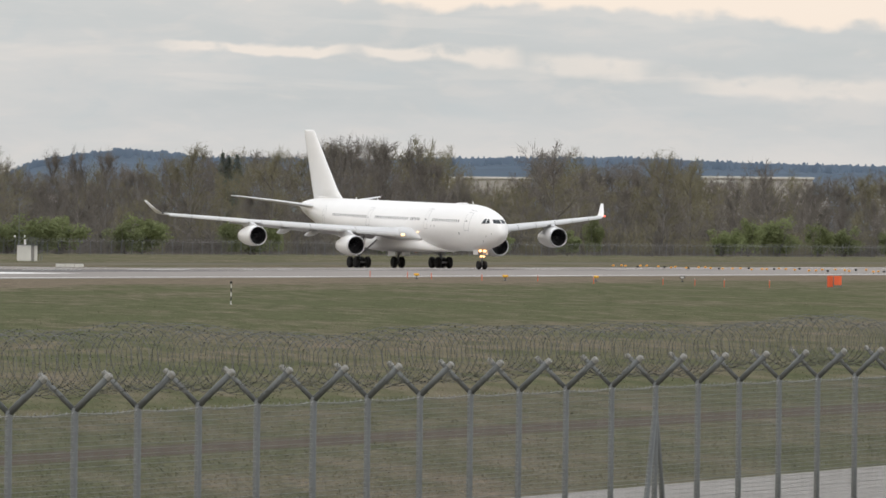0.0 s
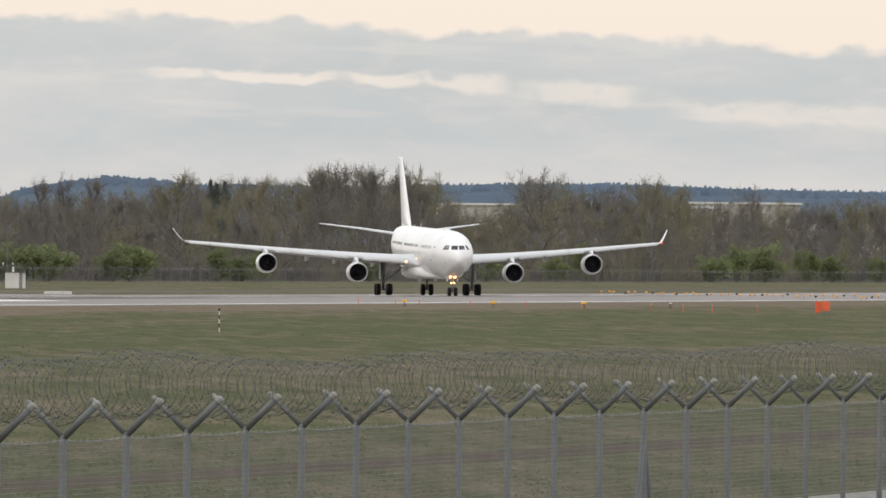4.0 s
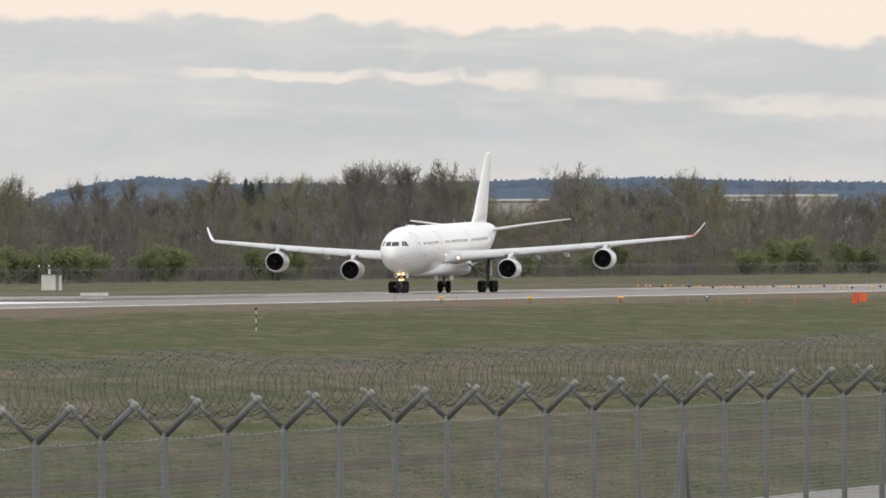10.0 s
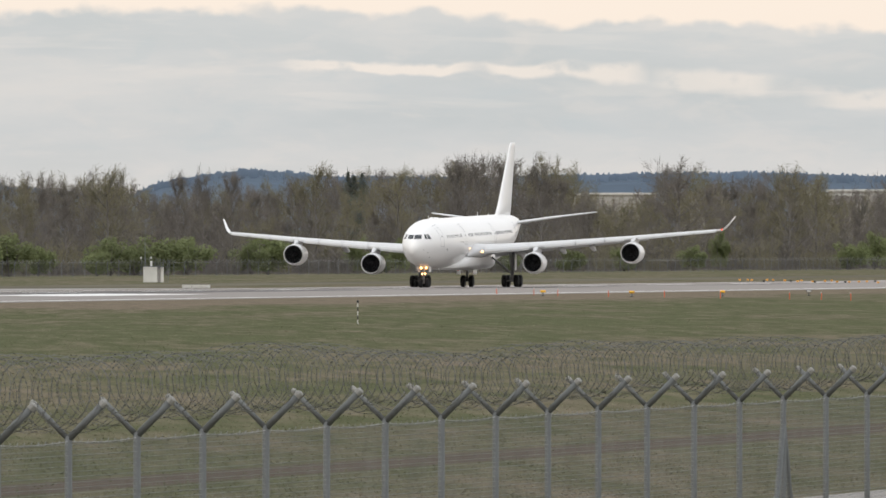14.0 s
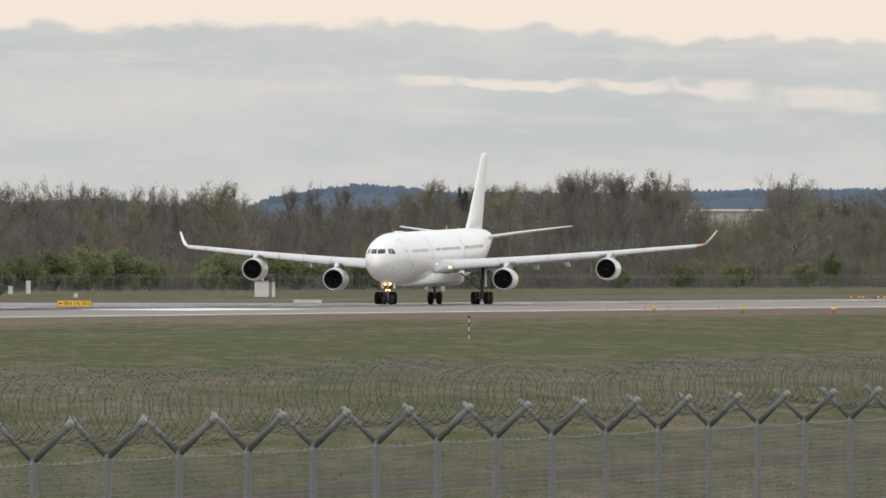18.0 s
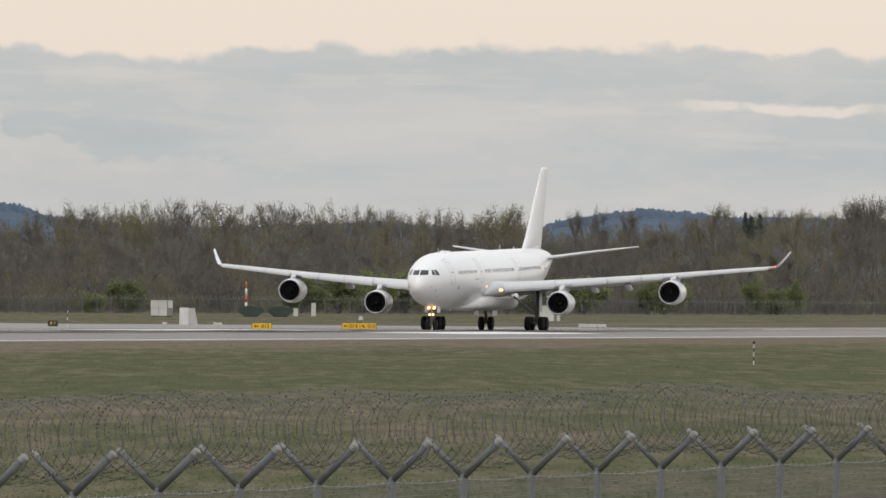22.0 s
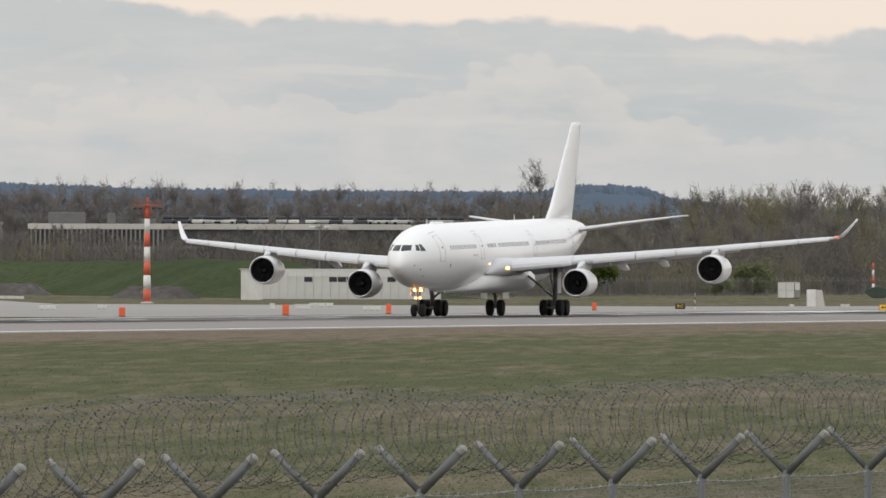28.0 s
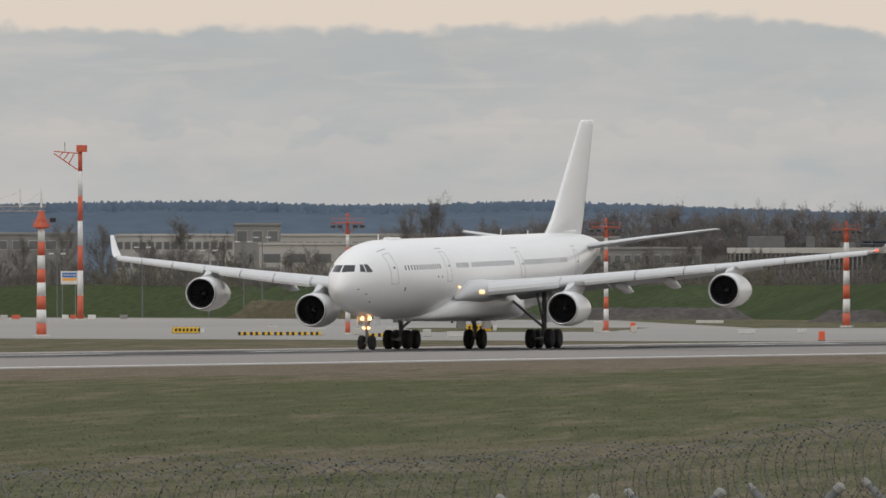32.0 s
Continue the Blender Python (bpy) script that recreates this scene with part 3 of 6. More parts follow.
def mirrored(bm, side):
    if side < 0:
        bmesh.ops.scale(bm, vec=(-1, 1, 1), verts=bm.verts)
        bmesh.ops.reverse_faces(bm, faces=bm.faces)
    return bm


def engine(plane, side, x, lip, z):
    """A long-duct nacelle with its fan, spinner, nozzle and pylon; lip: metres of its front edge behind the nose."""
    at = (side * x, lip - 30, z)
    shell = [(0.0, 1.09), (0.02, 1.12), (0.12, 1.165), (0.45, 1.21), (1.1, 1.24), (2.0, 1.235), (3.0, 1.14), (3.9, 0.97), (4.75, 0.76),
             (4.74, 0.72), (3.8, 0.84), (2.2, 0.92), (1.0, 0.99), (0.4, 1.005), (0.12, 1.025), (0.02, 1.06)]
    bm = bmesh.new()
    rings = []
    for s, r in shell:
        rings.append([Vector((r * math.cos(a), s, r * math.sin(a))) + Vector(at) for a in [math.tau * k / 32 for k in range(32)]])
    vs = [[bm.verts.new(p) for p in r] for r in rings]
    for a, b in zip(vs, vs[1:] + vs[:1]):
        for i in range(32):
            bm.faces.new((a[i], a[(i + 1) % 32], b[(i + 1) % 32], b[i]))
    bmesh.ops.recalc_face_normals(bm, faces=bm.faces)
    nacelle = part("nacelle", bm, "white", plane, smooth=True)
    bm = bmesh.new()
    rings = [[Vector((r * math.cos(a), s, r * math.sin(a))) + Vector(at) for a in [math.tau * k / 32 for k in range(32)]]
             for s, r in [(0.14, 1.176), (0.02, 1.13), (-0.008, 1.09), (0.02, 1.05), (0.14, 1.014)]]
    part("inlet_lip", loft(bm, rings, cap=False), "lip", nacelle, "bare metal inlet lip", smooth=True)
    part("duct_lining", loft(bmesh.new(), [[Vector((r * math.cos(a), s, r * math.sin(a))) + Vector(at) for a in [math.tau * k / 32 for k in range(32)]]
                                           for s, r in [(0.16, 1.008), (0.5, 0.985), (1.1, 0.968)]], cap=False), "dark_metal", nacelle, "dark inlet lining", smooth=True)
    # black disc paints in the shade of the depth behind the fan
    part("fan_disc", turned(bmesh.new(), [(1.05, 0.965), (1.12, 0.965)], at=at), "black", nacelle)
    for k in range(22):
        a = math.tau * k / 22
        d, e = Vector((math.cos(a), 0, math.sin(a))), Vector((-math.sin(a), 0, math.cos(a)))
        o = Vector(at)
        q = [o + d * 0.26 + e * 0.03 + Vector((0, 0.86, 0)), o + d * 0.26 - e * 0.03 + Vector((0, 1.02, 0)), o + d * 0.95 - e * 0.08 + Vector((0, 1.03, 0)), o + d * 0.95 + e * 0.09 + Vector((0, 0.90, 0))]
        blade = bmesh.new()
        blade.faces.new([blade.verts.new(p) for p in q])
        part("fan_blade", blade, "dark_metal", nacelle)
    part("spinner", turned(bmesh.new(), [(0.55, 0.01), (0.62, 0.10), (0.78, 0.20), (1.0, 0.27)], at=at, sides=20), "dark_metal", nacelle, smooth=True)
    part("nozzle_plug", turned(bmesh.new(), [(3.6, 0.55), (4.6, 0.36), (5.1, 0.10), (5.2, 0.02)], at=at, sides=20), "titanium", nacelle, smooth=True)
    s_le, chord, thick, zw = wing_at(x)
    rings = []
    for s, lo, hi, w in [(lip + 0.35, z + 1.10, z + 1.24, 0.05), (lip + 1.2, z + 1.0, z + 1.42, 0.14), (s_le - 0.3, z + 0.8, zw - 0.16, 0.25), (s_le + 0.6, z + 0.75, zw + 0.30, 0.28),
                         (s_le + 2.0, min(zw, z + 1.0), zw + 0.2, 0.24), (s_le + 3.4, zw - 0.3, zw - 0.1, 0.08)]:
        rings.append([Vector((side * x + u * w, s - 30, v)) for u, v in ((-1, lo), (1, lo), (1, hi - 0.06), (0.5, hi), (-0.5, hi), (-1, hi - 0.06))])
    bm = loft(bmesh.new(), rings)
    bmesh.ops.recalc_face_normals(bm, faces=bm.faces)
    part("pylon", bm, "wing_grey", plane, smooth=False)


def wheel(parent, x, y, r, w):
    tyre = part("tyre", turned(bmesh.new(), [(-w / 2, r * 0.55), (-w / 2, r * 0.86), (-w * 0.36, r * 0.97), (0, r), (w * 0.36, r * 0.97), (w / 2, r * 0.86), (w / 2, r * 0.55)], "x", 24, (x, y, r)), "tyre", parent, smooth=True)
    part("rim", turned(bmesh.new(), [(-w * 0.42, r * 0.50), (-w * 0.38, r * 0.56), (w * 0.38, r * 0.56), (w * 0.42, r * 0.50)], "x", 16, (x, y, r)), "rim", tyre, "pale metal rim")


def rods(parent, name, rows, mat="gear", label=""):
    for a, b, r in rows:
        part(name, tube([a, b], r, 10), mat, parent, label, smooth=True)


def build_plane():
    plane = thing("airliner", pose(0, 0, 0), "plain white four-engined wide-body airliner with landing lights on", "airliner")
    bm = bmesh.new()
    sides = 48
    dense = [0.008, 0.04, 0.1, 0.2, 0.35, 0.55, 0.8] + [1.1 + 0.4 * k for k in range(30)] + [13.5 + 2.5 * k for k in range(11)] + [41 + 0.5 * k for k in range(44)] + [63.0]
    loft(bm, [[skin_point(s, math.tau * k / sides) for k in range(sides)] for s in dense])
    bmesh.ops.recalc_face_normals(bm, faces=bm.faces)
    body = part("fuselage", bm, "white", plane, smooth=True)
    # wing-to-body fairing under the belly
    rings = []
    for s, w, lo, hi in [(15.6, 0.4, 2.14, 2.3), (17.2, 1.75, 2.06, 2.75), (19, 2.62, 2.02, 3.5), (21, 3.0, 1.98, 4.2), (24, 3.12, 1.96, 4.5), (30, 3.12, 1.96, 4.5), (34, 3.0, 2.0, 4.4),
                         (37, 2.4, 2.12, 3.9), (40, 1.3, 2.32, 3.2), (42, 0.3, 2.55, 2.8)]:
        ring = []
        for k in range(24):
            a = math.tau * k / 24
            c, d = math.cos(a), math.sin(a)
            ring.append(Vector((w * math.copysign(abs(c) ** 0.55, c), s - 30, (lo + hi) / 2 + (hi - lo) / 2 * math.copysign(abs(d) ** 0.55, d))))
        rings.append(ring)
    bm = loft(bmesh.new(), rings)
    bmesh.ops.recalc_face_normals(bm, faces=bm.faces)
    part("belly_fairing", bm, "white", plane, smooth=True)
    # wings
    for side in (-1, 1):
        rings = [[Vector((x + rx * math.cos(math.tau * k / 20), s - 30, z + rz * math.sin(math.tau * k / 20))) for k in range(20)]
                 for s, x, z, rx, rz in ((19.3, 2.62, 3.58, 0.04, 0.04), (19.8, 2.62, 3.70, 0.30, 0.28), (20.6, 2.68, 3.90, 0.55, 0.52), (21.6, 2.78, 4.08, 0.86, 0.72), (22.8, 2.85, 4.14, 1.12, 0.80),
                                         (24.5, 2.9, 4.14, 1.25, 0.82), (28, 2.9, 4.2, 1.15, 0.70), (32, 2.7, 4.3, 0.6, 0.4))]
        bm = loft(bmesh.new(), rings)
        bmesh.ops.recalc_face_normals(bm, faces=bm.faces)
        part("wing_root_fairing", mirrored(bm, side), "wing_grey", plane, "grey rounded fairing at the wing root", smooth=True)
        bm = loft(bmesh.new(), [wing_ring(*w) for w in WING])
        bmesh.ops.recalc_face_normals(bm, faces=bm.faces)
        wing = part("wing", mirrored(bm, side), "wing_grey", plane, "light grey swept wing", smooth=True)
        # slats along the front edge, each its own piece
        for x0, x1 in ((3.6, 8.6), (10.3, 13.5), (13.6, 16.6), (16.7, 18.6), (20.1, 23.0), (23.1, 25.9), (26.0, 28.3)):
            rings = []
            for x in (x0, x1):
                s_le, c, th, z = wing_at(x)
                c0 = c * 0.10 + 0.16
                rings.append([Vector((x, s_le - 30 - 0.16 + c0 * u, z - 0.12 + c0 * v)) for u, v in ((0.0, 0.05), (0.10, 0.30), (0.40, 0.52), (0.95, 0.72), (0.9, 0.62), (0.45, 0.22), (0.25, -0.10), (0.08, -0.16))])
            bm = loft(bmesh.new(), rings)
            bmesh.ops.recalc_face_normals(bm, faces=bm.faces)
            part("slat", mirrored(bm, side), "wing_grey", wing, smooth=False)
        # flaps, slightly drooped
        for x0, x1 in ((3.4, 10.0), (10.1, 20.5)):
            rings = []
            for x in (x0, x1):
                s_le, c, th, z = wing_at(x)
                te, fc = s_le - 30 + c, 0.2 * c
                rings.append([Vector((x, te - fc * 0.75 + fc * u, z + 0.03 + fc * v)) for u, v in ((0, -0.02), (0.2, 0.08), (1.0, -0.30), (0.96, -0.33), (0.2, -0.12))])
            bm = loft(bmesh.new(), rings)
            bmesh.ops.recalc_face_normals(bm, faces=bm.faces)
            part("flap", mirrored(bm, side), "wing_grey", wing)
        # flap track fairings
        for x in (6.6, 11.1, 14.4):
            s_le, c, th, z = wing_at(x)
            te = s_le + c - 30
            prof = [(-2.6, 0.02), (-2.0, 0.17), (-1.0, 0.27), (0.0, 0.27), (1.0, 0.17), (1.9, 0.02)]
            bm = turned(bmesh.new(), [(te + a * (0.7 + c * 0.05), r) for a, r in prof], sides=14)
            bmesh.ops.scale(bm, vec=(0.75, 1, 1.4), verts=bm.verts)
            for v in bm.verts:
                v.co.z -= 0.12 * max(0.0, v.co.y - te + 1.5)
            bmesh.ops.translate(bm, vec=(x, 0, z - 0.42), verts=bm.verts)
            bmesh.ops.recalc_face_normals(bm, faces=bm.faces)
            part("flap_fairing", mirrored(bm, side), "wing_grey", wing, smooth=True)
        # winglet, canted out
        rings = []
        for k, (x, s_le, c, z) in enumerate([(28.6, 36.5, 2.55, 6.33), (28.92, 37.0, 2.0, 6.45), (29.36, 38.0, 1.5, 7.0), (29.95, 39.5, 0.82, 7.95)]):
            nx, nz = (0.35, 0.94) if k == 0 else (0.85, -0.45)
            rings.append([Vector((x + (nx * up if k else 0), s_le - 30 + a, z + (nz * up if k else up))) for a, up in aerofoil(c, 0.06, 7)])
        bm = loft(bmesh.new(), rings)
        bmesh.ops.recalc_face_normals(bm, faces=bm.faces)
        winglet = part("winglet", mirrored(bm, side), "white", plane, smooth=True)
        part("navigation_light", turned(bmesh.new(), [(6.42, 0.02), (6.5, 0.09), (6.8, 0.10), (6.95, 0.03)], at=(side * 28.9, 0, 6.42), sides=10), "nav_red" if side > 0 else "pane_grey", winglet)
        part("landing_light", turned(bmesh.new(), [(-8.3, 0.02), (-8.25, 0.13), (-7.6, 0.16)], at=(side * 3.74, 0, 4.03), sides=14), "lamp_soft", wing, "lit landing light")
        part("runway_light", turned(bmesh.new(), [(-10.38, 0.02), (-10.34, 0.07), (-9.9, 0.09)], at=(side * 2.72, 0, 4.4), sides=12), "lamp_soft", body)
        # tailplane
        rings = [[Vector((x, s - 30 + a, z + up)) for a, up in aerofoil(c, 0.085, 8)] for x, s, c, z in ((0.5, 55.4, 5.4, 7.25), (1.2, 55.8, 5.1, 7.32), (5.0, 58.0, 3.6, 7.92), (9.5, 60.8, 1.85, 8.54), (9.72, 61.3, 1.3, 8.58))]
        bm = loft(bmesh.new(), rings)
        bmesh.ops.recalc_face_normals(bm, faces=bm.faces)
        part("tailplane", mirrored(bm, side), "wing_grey", plane, smooth=True)
        engine(plane, side, 9.37, 23.1, 2.72)
        engine(plane, side, 19.6, 29.1, 3.80)
    # fin with its dorsal fillet
    rings = []
    for z, s, c, th in ((7.8, 49.2, 10.0, 0.03), (8.4, 50.2, 9.2, 0.06), (8.8, 51.0, 8.6, 0.085), (9.4, 51.9, 8.0, 0.092), (10.9, 53.45, 7.03, 0.09), (13.4, 56.02, 5.4, 0.09),
                        (16.3, 59.0, 3.5, 0.085), (16.6, 59.4, 3.2, 0.08), (16.72, 59.8, 2.75, 0.05)):
        rings.append([Vector((up - 0.02 * c * (1 - (2 * a / c - 1) ** 2), s - 30 + a, z)) for a, up in aerofoil(c, th, 8)])
    bm = loft(bmesh.new(), rings)
    bmesh.ops.recalc_face_normals(bm, faces=bm.faces)
    fin = part("fin", bm, "white", plane, smooth=True)
    # cockpit panes: two in front, one slanted and two at the side of each half
    for side in (-1, 1):
        part("cockpit_pane", hull_pane(side, ((0.06, 5.46), (0.80, 5.50), (0.72, 5.95), (0.06, 5.95)), nose_point), "glass_dark", body, "dark cockpit window pane")
        for quad in (((1.78, 5.50), (2.30, 5.47), (2.42, 5.99), (2.16, 5.97)), ((2.40, 5.46), (3.12, 5.47), (2.90, 6.00), (2.56, 6.01))):
            part("cockpit_pane", hull_pane(side, quad, side_point), "glass_dark", body, "dark cockpit window pane")
    # cabin windows, one by one
    pane = None
    for s0, n, gap in ((8.0, 15, 0.535), (19.67, 6, 0.512), (23.29, 20, 0.528), (36.34, 21, 0.54)):
        for k in range(n):
            for side in (-1, 1):
                s = s0 + k * gap
                a = math.asin((5.76 + 0.0165 * (s - 8) - hull(s)[0]) / hull(s)[1])
                if pane is None or s > 41 or s < 13:
                    ob = part("cabin_window", skin_patch(bmesh.new(), s - 0.095, s + 0.095, a - 0.062, a + 0.062, 0.012, 1, 1), "pane_grey", body)
                    if 13 <= s <= 41:
                        pane, base = ob, s
                    if side < 0:
                        ob.scale = (-1, 1, 1)
                else:
                    ob = new("cabin_window", pane.data)
                    ob.parent, ob.location, ob.scale = body, (0, s - base, 0.0155 * (s - base)), (side, 1, 1)
    # doors drawn by their seams
    for s, w, lo, hi in ((5.5, 1.07, 4.63, 6.66), (16.9, 1.07, 4.84, 6.88), (34.9, 1.0, 5.14, 6.95), (50.3, 1.0, 5.35, 7.1)):
        for side in (-1, 1):
            zc, rz, rx = hull(s)
            gutter = skin_patch(bmesh.new(), s - 0.15, s + w + 0.2, math.asin((hi + 0.25 - zc) / rz), math.asin((hi + 0.28 - zc) / rz), 0.02, 4, 1)
            part("rain_gutter", mirrored(gutter, side), "seam", body)
            a0, a1 = math.asin((lo - zc) / rz), math.asin(min(0.98, (hi - zc) / rz))
            bm = bmesh.new()
            for p, q, r, u in ((s, s + 0.05, a0, a1), (s + w, s + w + 0.05, a0, a1), (s, s + w + 0.05, a0 - 0.016, a0), (s, s + w + 0.05, a1, a1 + 0.016)):
                skin_patch(bm, p, q, r, u, 0.008, 1, 6 if u - r > 0.1 else 1)
            door = part("door", mirrored(bm, side), "seam", body, "outline of a closed cabin door")
            hb = skin_patch(bmesh.new(), s + w * 0.55, s + w * 0.80, a0 + (a1 - a0) * 0.45, a0 + (a1 - a0) * 0.52, 0.012, 1, 1)
            part("door_handle", mirrored(hb, side), "pane_grey", door)
    # aerials and beacon
    for s, up in ((9.25, 0.40), (11.3, 0.22), (38.9, 0.46), (45.6, 0.25)):
        z = hull(s)[0] + hull(s)[1]
        bm = loft(bmesh.new(), [[Vector((w * a, s - 30 + lean + b, h)) for a, b in ((-1, 0.12), (0, 0), (1, 0.12), (0, 0.32 - lean * 0.6))] for h, w, lean in ((z - 0.1, 0.03, 0.0), (z + up, 0.02, 0.14))])
        bmesh.ops.recalc_face_normals(bm, faces=bm.faces)
        part("aerial", bm, "white", body)
    part("antenna_dome", box(-0.35, 0.35, -18.4, -16.1, 7.66, 7.93, 0.1), "white", body)
    part("tail_fairing", box(-0.3, 0.3, 23.5, 27.3, 8.2, 8.66, 0.15), "white", body)
    for s in (15.2, 37.2):
        part("belly_aerial", box(-0.02, 0.02, s - 30, s - 29.6, hull(s)[0] - hull(s)[1] - (0.25 if s < 30 else 0.6), hull(s)[0] - hull(s)[1] + 0.1), "white", body)
    # drain masts, ports and small panels low on the nose
    for s, a in ((1.2, -0.25), (2.2, -0.45), (7.7, -0.30), (3.1, -0.75), (15.6, 0.02), (14.6, 0.02)):
        for side in (-1, 1):
            part("port", mirrored(skin_patch(bmesh.new(), s, s + 0.16, a, a + (0.11 if s > 7 and s < 8 else 0.05), 0.012, 1, 1), side), "pane_grey", body)
    part("beacon", turned(bmesh.new(), [(1.84, 0.02), (1.87, 0.08), (1.96, 0.10), (2.02, 0.10)], "z", 10, (0, -3, 0)), "red_paint", body, "red beacon")
    # nose gear
    g = new("nose_gear")
    g.parent = plane
    ny = 6.67 - 30
    rods(g, "strut", [((0, ny, 0.52), (0, ny - 0.15, 3.2), 0.12), ((0, ny, 1.3), (0, ny + 1.5, 3.0), 0.07)])
    rods(g, "axle", [((-0.42, ny, 0.52), (0.42, ny, 0.52), 0.07)])
    for x in (-0.37, 0.37):
        wheel(g, x, ny, 0.52, 0.38)
    for x in (-0.62, 0.62):
        part("gear_door", box(x - 0.02, x + 0.02, ny - 0.3, ny + 1.1, 1.75, 2.6, 0.015), "white", g)
    for x, z, r in ((-0.28, 2.2, 0.105), (0.28, 2.2, 0.105), (-0.18, 1.55, 0.075), (0.18, 1.55, 0.075), (-0.13, 2.6, 0.05), (0.13, 2.6, 0.05)):
        part("taxi_light", turned(bmesh.new(), [(ny - 0.36, 0.02), (ny - 0.33, r), (ny - 0.12, r + 0.02)], at=(x, 0, z), sides=14), "lamp", g, "lit warm taxi light")
    rods(g, "light_bracket", [((-0.36, ny - 0.1, 2.2), (0.36, ny - 0.1, 2.2), 0.05), ((-0.25, ny - 0.1, 1.55), (0.25, ny - 0.1, 1.55), 0.04)])
    # main gear: two bogies of four wheels
    for side in (-1, 1):
        g = new("main_gear")
        g.parent = plane
        x, y = side * 5.34, 2.0
        rods(g, "strut", [((x, y, 0.8), (x + side * 0.15, y - 0.2, 4.3), 0.19), ((x, y, 1.5), (x - side * 2.3, y - 0.1, 3.4), 0.10), ((x, y, 1.6), (x, y - 1.7, 3.9), 0.08)])
        rods(g, "bogie_beam", [((x, y - 1.0, 0.70), (x, y + 1.0, 0.70), 0.14)])
        for dy in (-0.99, 0.99):
            rods(g, "axle", [((x - 0.75, y + dy, 0.70), (x + 0.75, y + dy, 0.70), 0.09)])
            for dx in (-0.70, 0.70):
                wheel(g, x + dx, y + dy, 0.70, 0.50)
        part("gear_door", box(x + side * 0.42 - 0.03, x + side * 0.42 + 0.03, y - 0.7, y + 0.5, 1.9, 4.2, 0.02), "wing_grey", g)
    g = new("centre_gear")
    g.parent = plane
    rods(g, "strut", [((0, 2.6, 0.7), (0, 2.4, 2.8), 0.15), ((0, 2.6, 1.3), (0, 1.0, 2.7), 0.07)])
    rods(g, "axle", [((-0.55, 2.6, 0.7), (0.55, 2.6, 0.7), 0.08)])
    for x in (-0.48, 0.48):
        wheel(g, x, 2.6, 0.70, 0.48)
    for x in (-0.95, 0.95):
        part("gear_door", box(x - 0.03, x + 0.03, 1.2, 3.4, 1.45, 2.45, 0.02), "white", g)
    return plane


def nose_point(x, z):
    """The point of the nose that lies straight behind x and z."""
    lo, hi = 0.3, 9.0
    for _ in range(40):
        s = (lo + hi) / 2
        zc, rz, rx = hull(s)
        if (x / rx) ** 2 + ((z - zc) / rz) ** 2 > 1:
            lo = s
        else:
            hi = s
    return Vector((x, hi - 30, z))


def side_point(s, z):
    zc, rz, rx = hull(s)
    return Vector((rx * math.sqrt(max(0, 1 - ((z - zc) / rz) ** 2)), s - 30, z))


def hull_pane(side, quad, on_hull):
    """A curved pane between four corners, standing 2 cm proud of the hull."""
    bm = bmesh.new()
    a, b, c, d = (Vector((*q, 0)) for q in quad)
    n = 4
    layers = []
    for lift in (1.008, 0.97):
        grid = []
        for i in range(n + 1):
            row = []
            for j in range(n + 1):
                q = a.lerp(b, i / n).lerp(d.lerp(c, i / n), j / n)
                p = on_hull(q.x, q.y)
                axis = Vector((0, p.y + 1.2, hull(p.y + 31.2)[0]))
                p = axis + (p - axis) * lift
                row.append(bm.verts.new((side * p.x, p.y, p.z)))
            grid.append(row)
        layers.append(grid)
    for i in range(n):
        for j in range(n):
            g = layers[0]
            bm.faces.new((g[i][j], g[i + 1][j], g[i + 1][j + 1], g[i][j + 1]))
    rim = [(i, 0) for i in range(n)] + [(n, j) for j in range(n)] + [(i, n) for i in range(n, 0, -1)] + [(0, j) for j in range(n, 0, -1)]
    for p, q in zip(rim, rim[1:] + rim[:1]):
        bm.faces.new((layers[0][p[0]][p[1]], layers[1][p[0]][p[1]], layers[1][q[0]][q[1]], layers[0][q[0]][q[1]]))
    bmesh.ops.recalc_face_normals(bm, faces=bm.faces)
    return bm


airliner = build_plane()

# ---- perimeter fence in front of the camera, nearly parallel to the runway ----
FENCE_TURN = 0.295  # degrees away from the runway's line
FX = -30.19         # where the fence's line passes beside the camera


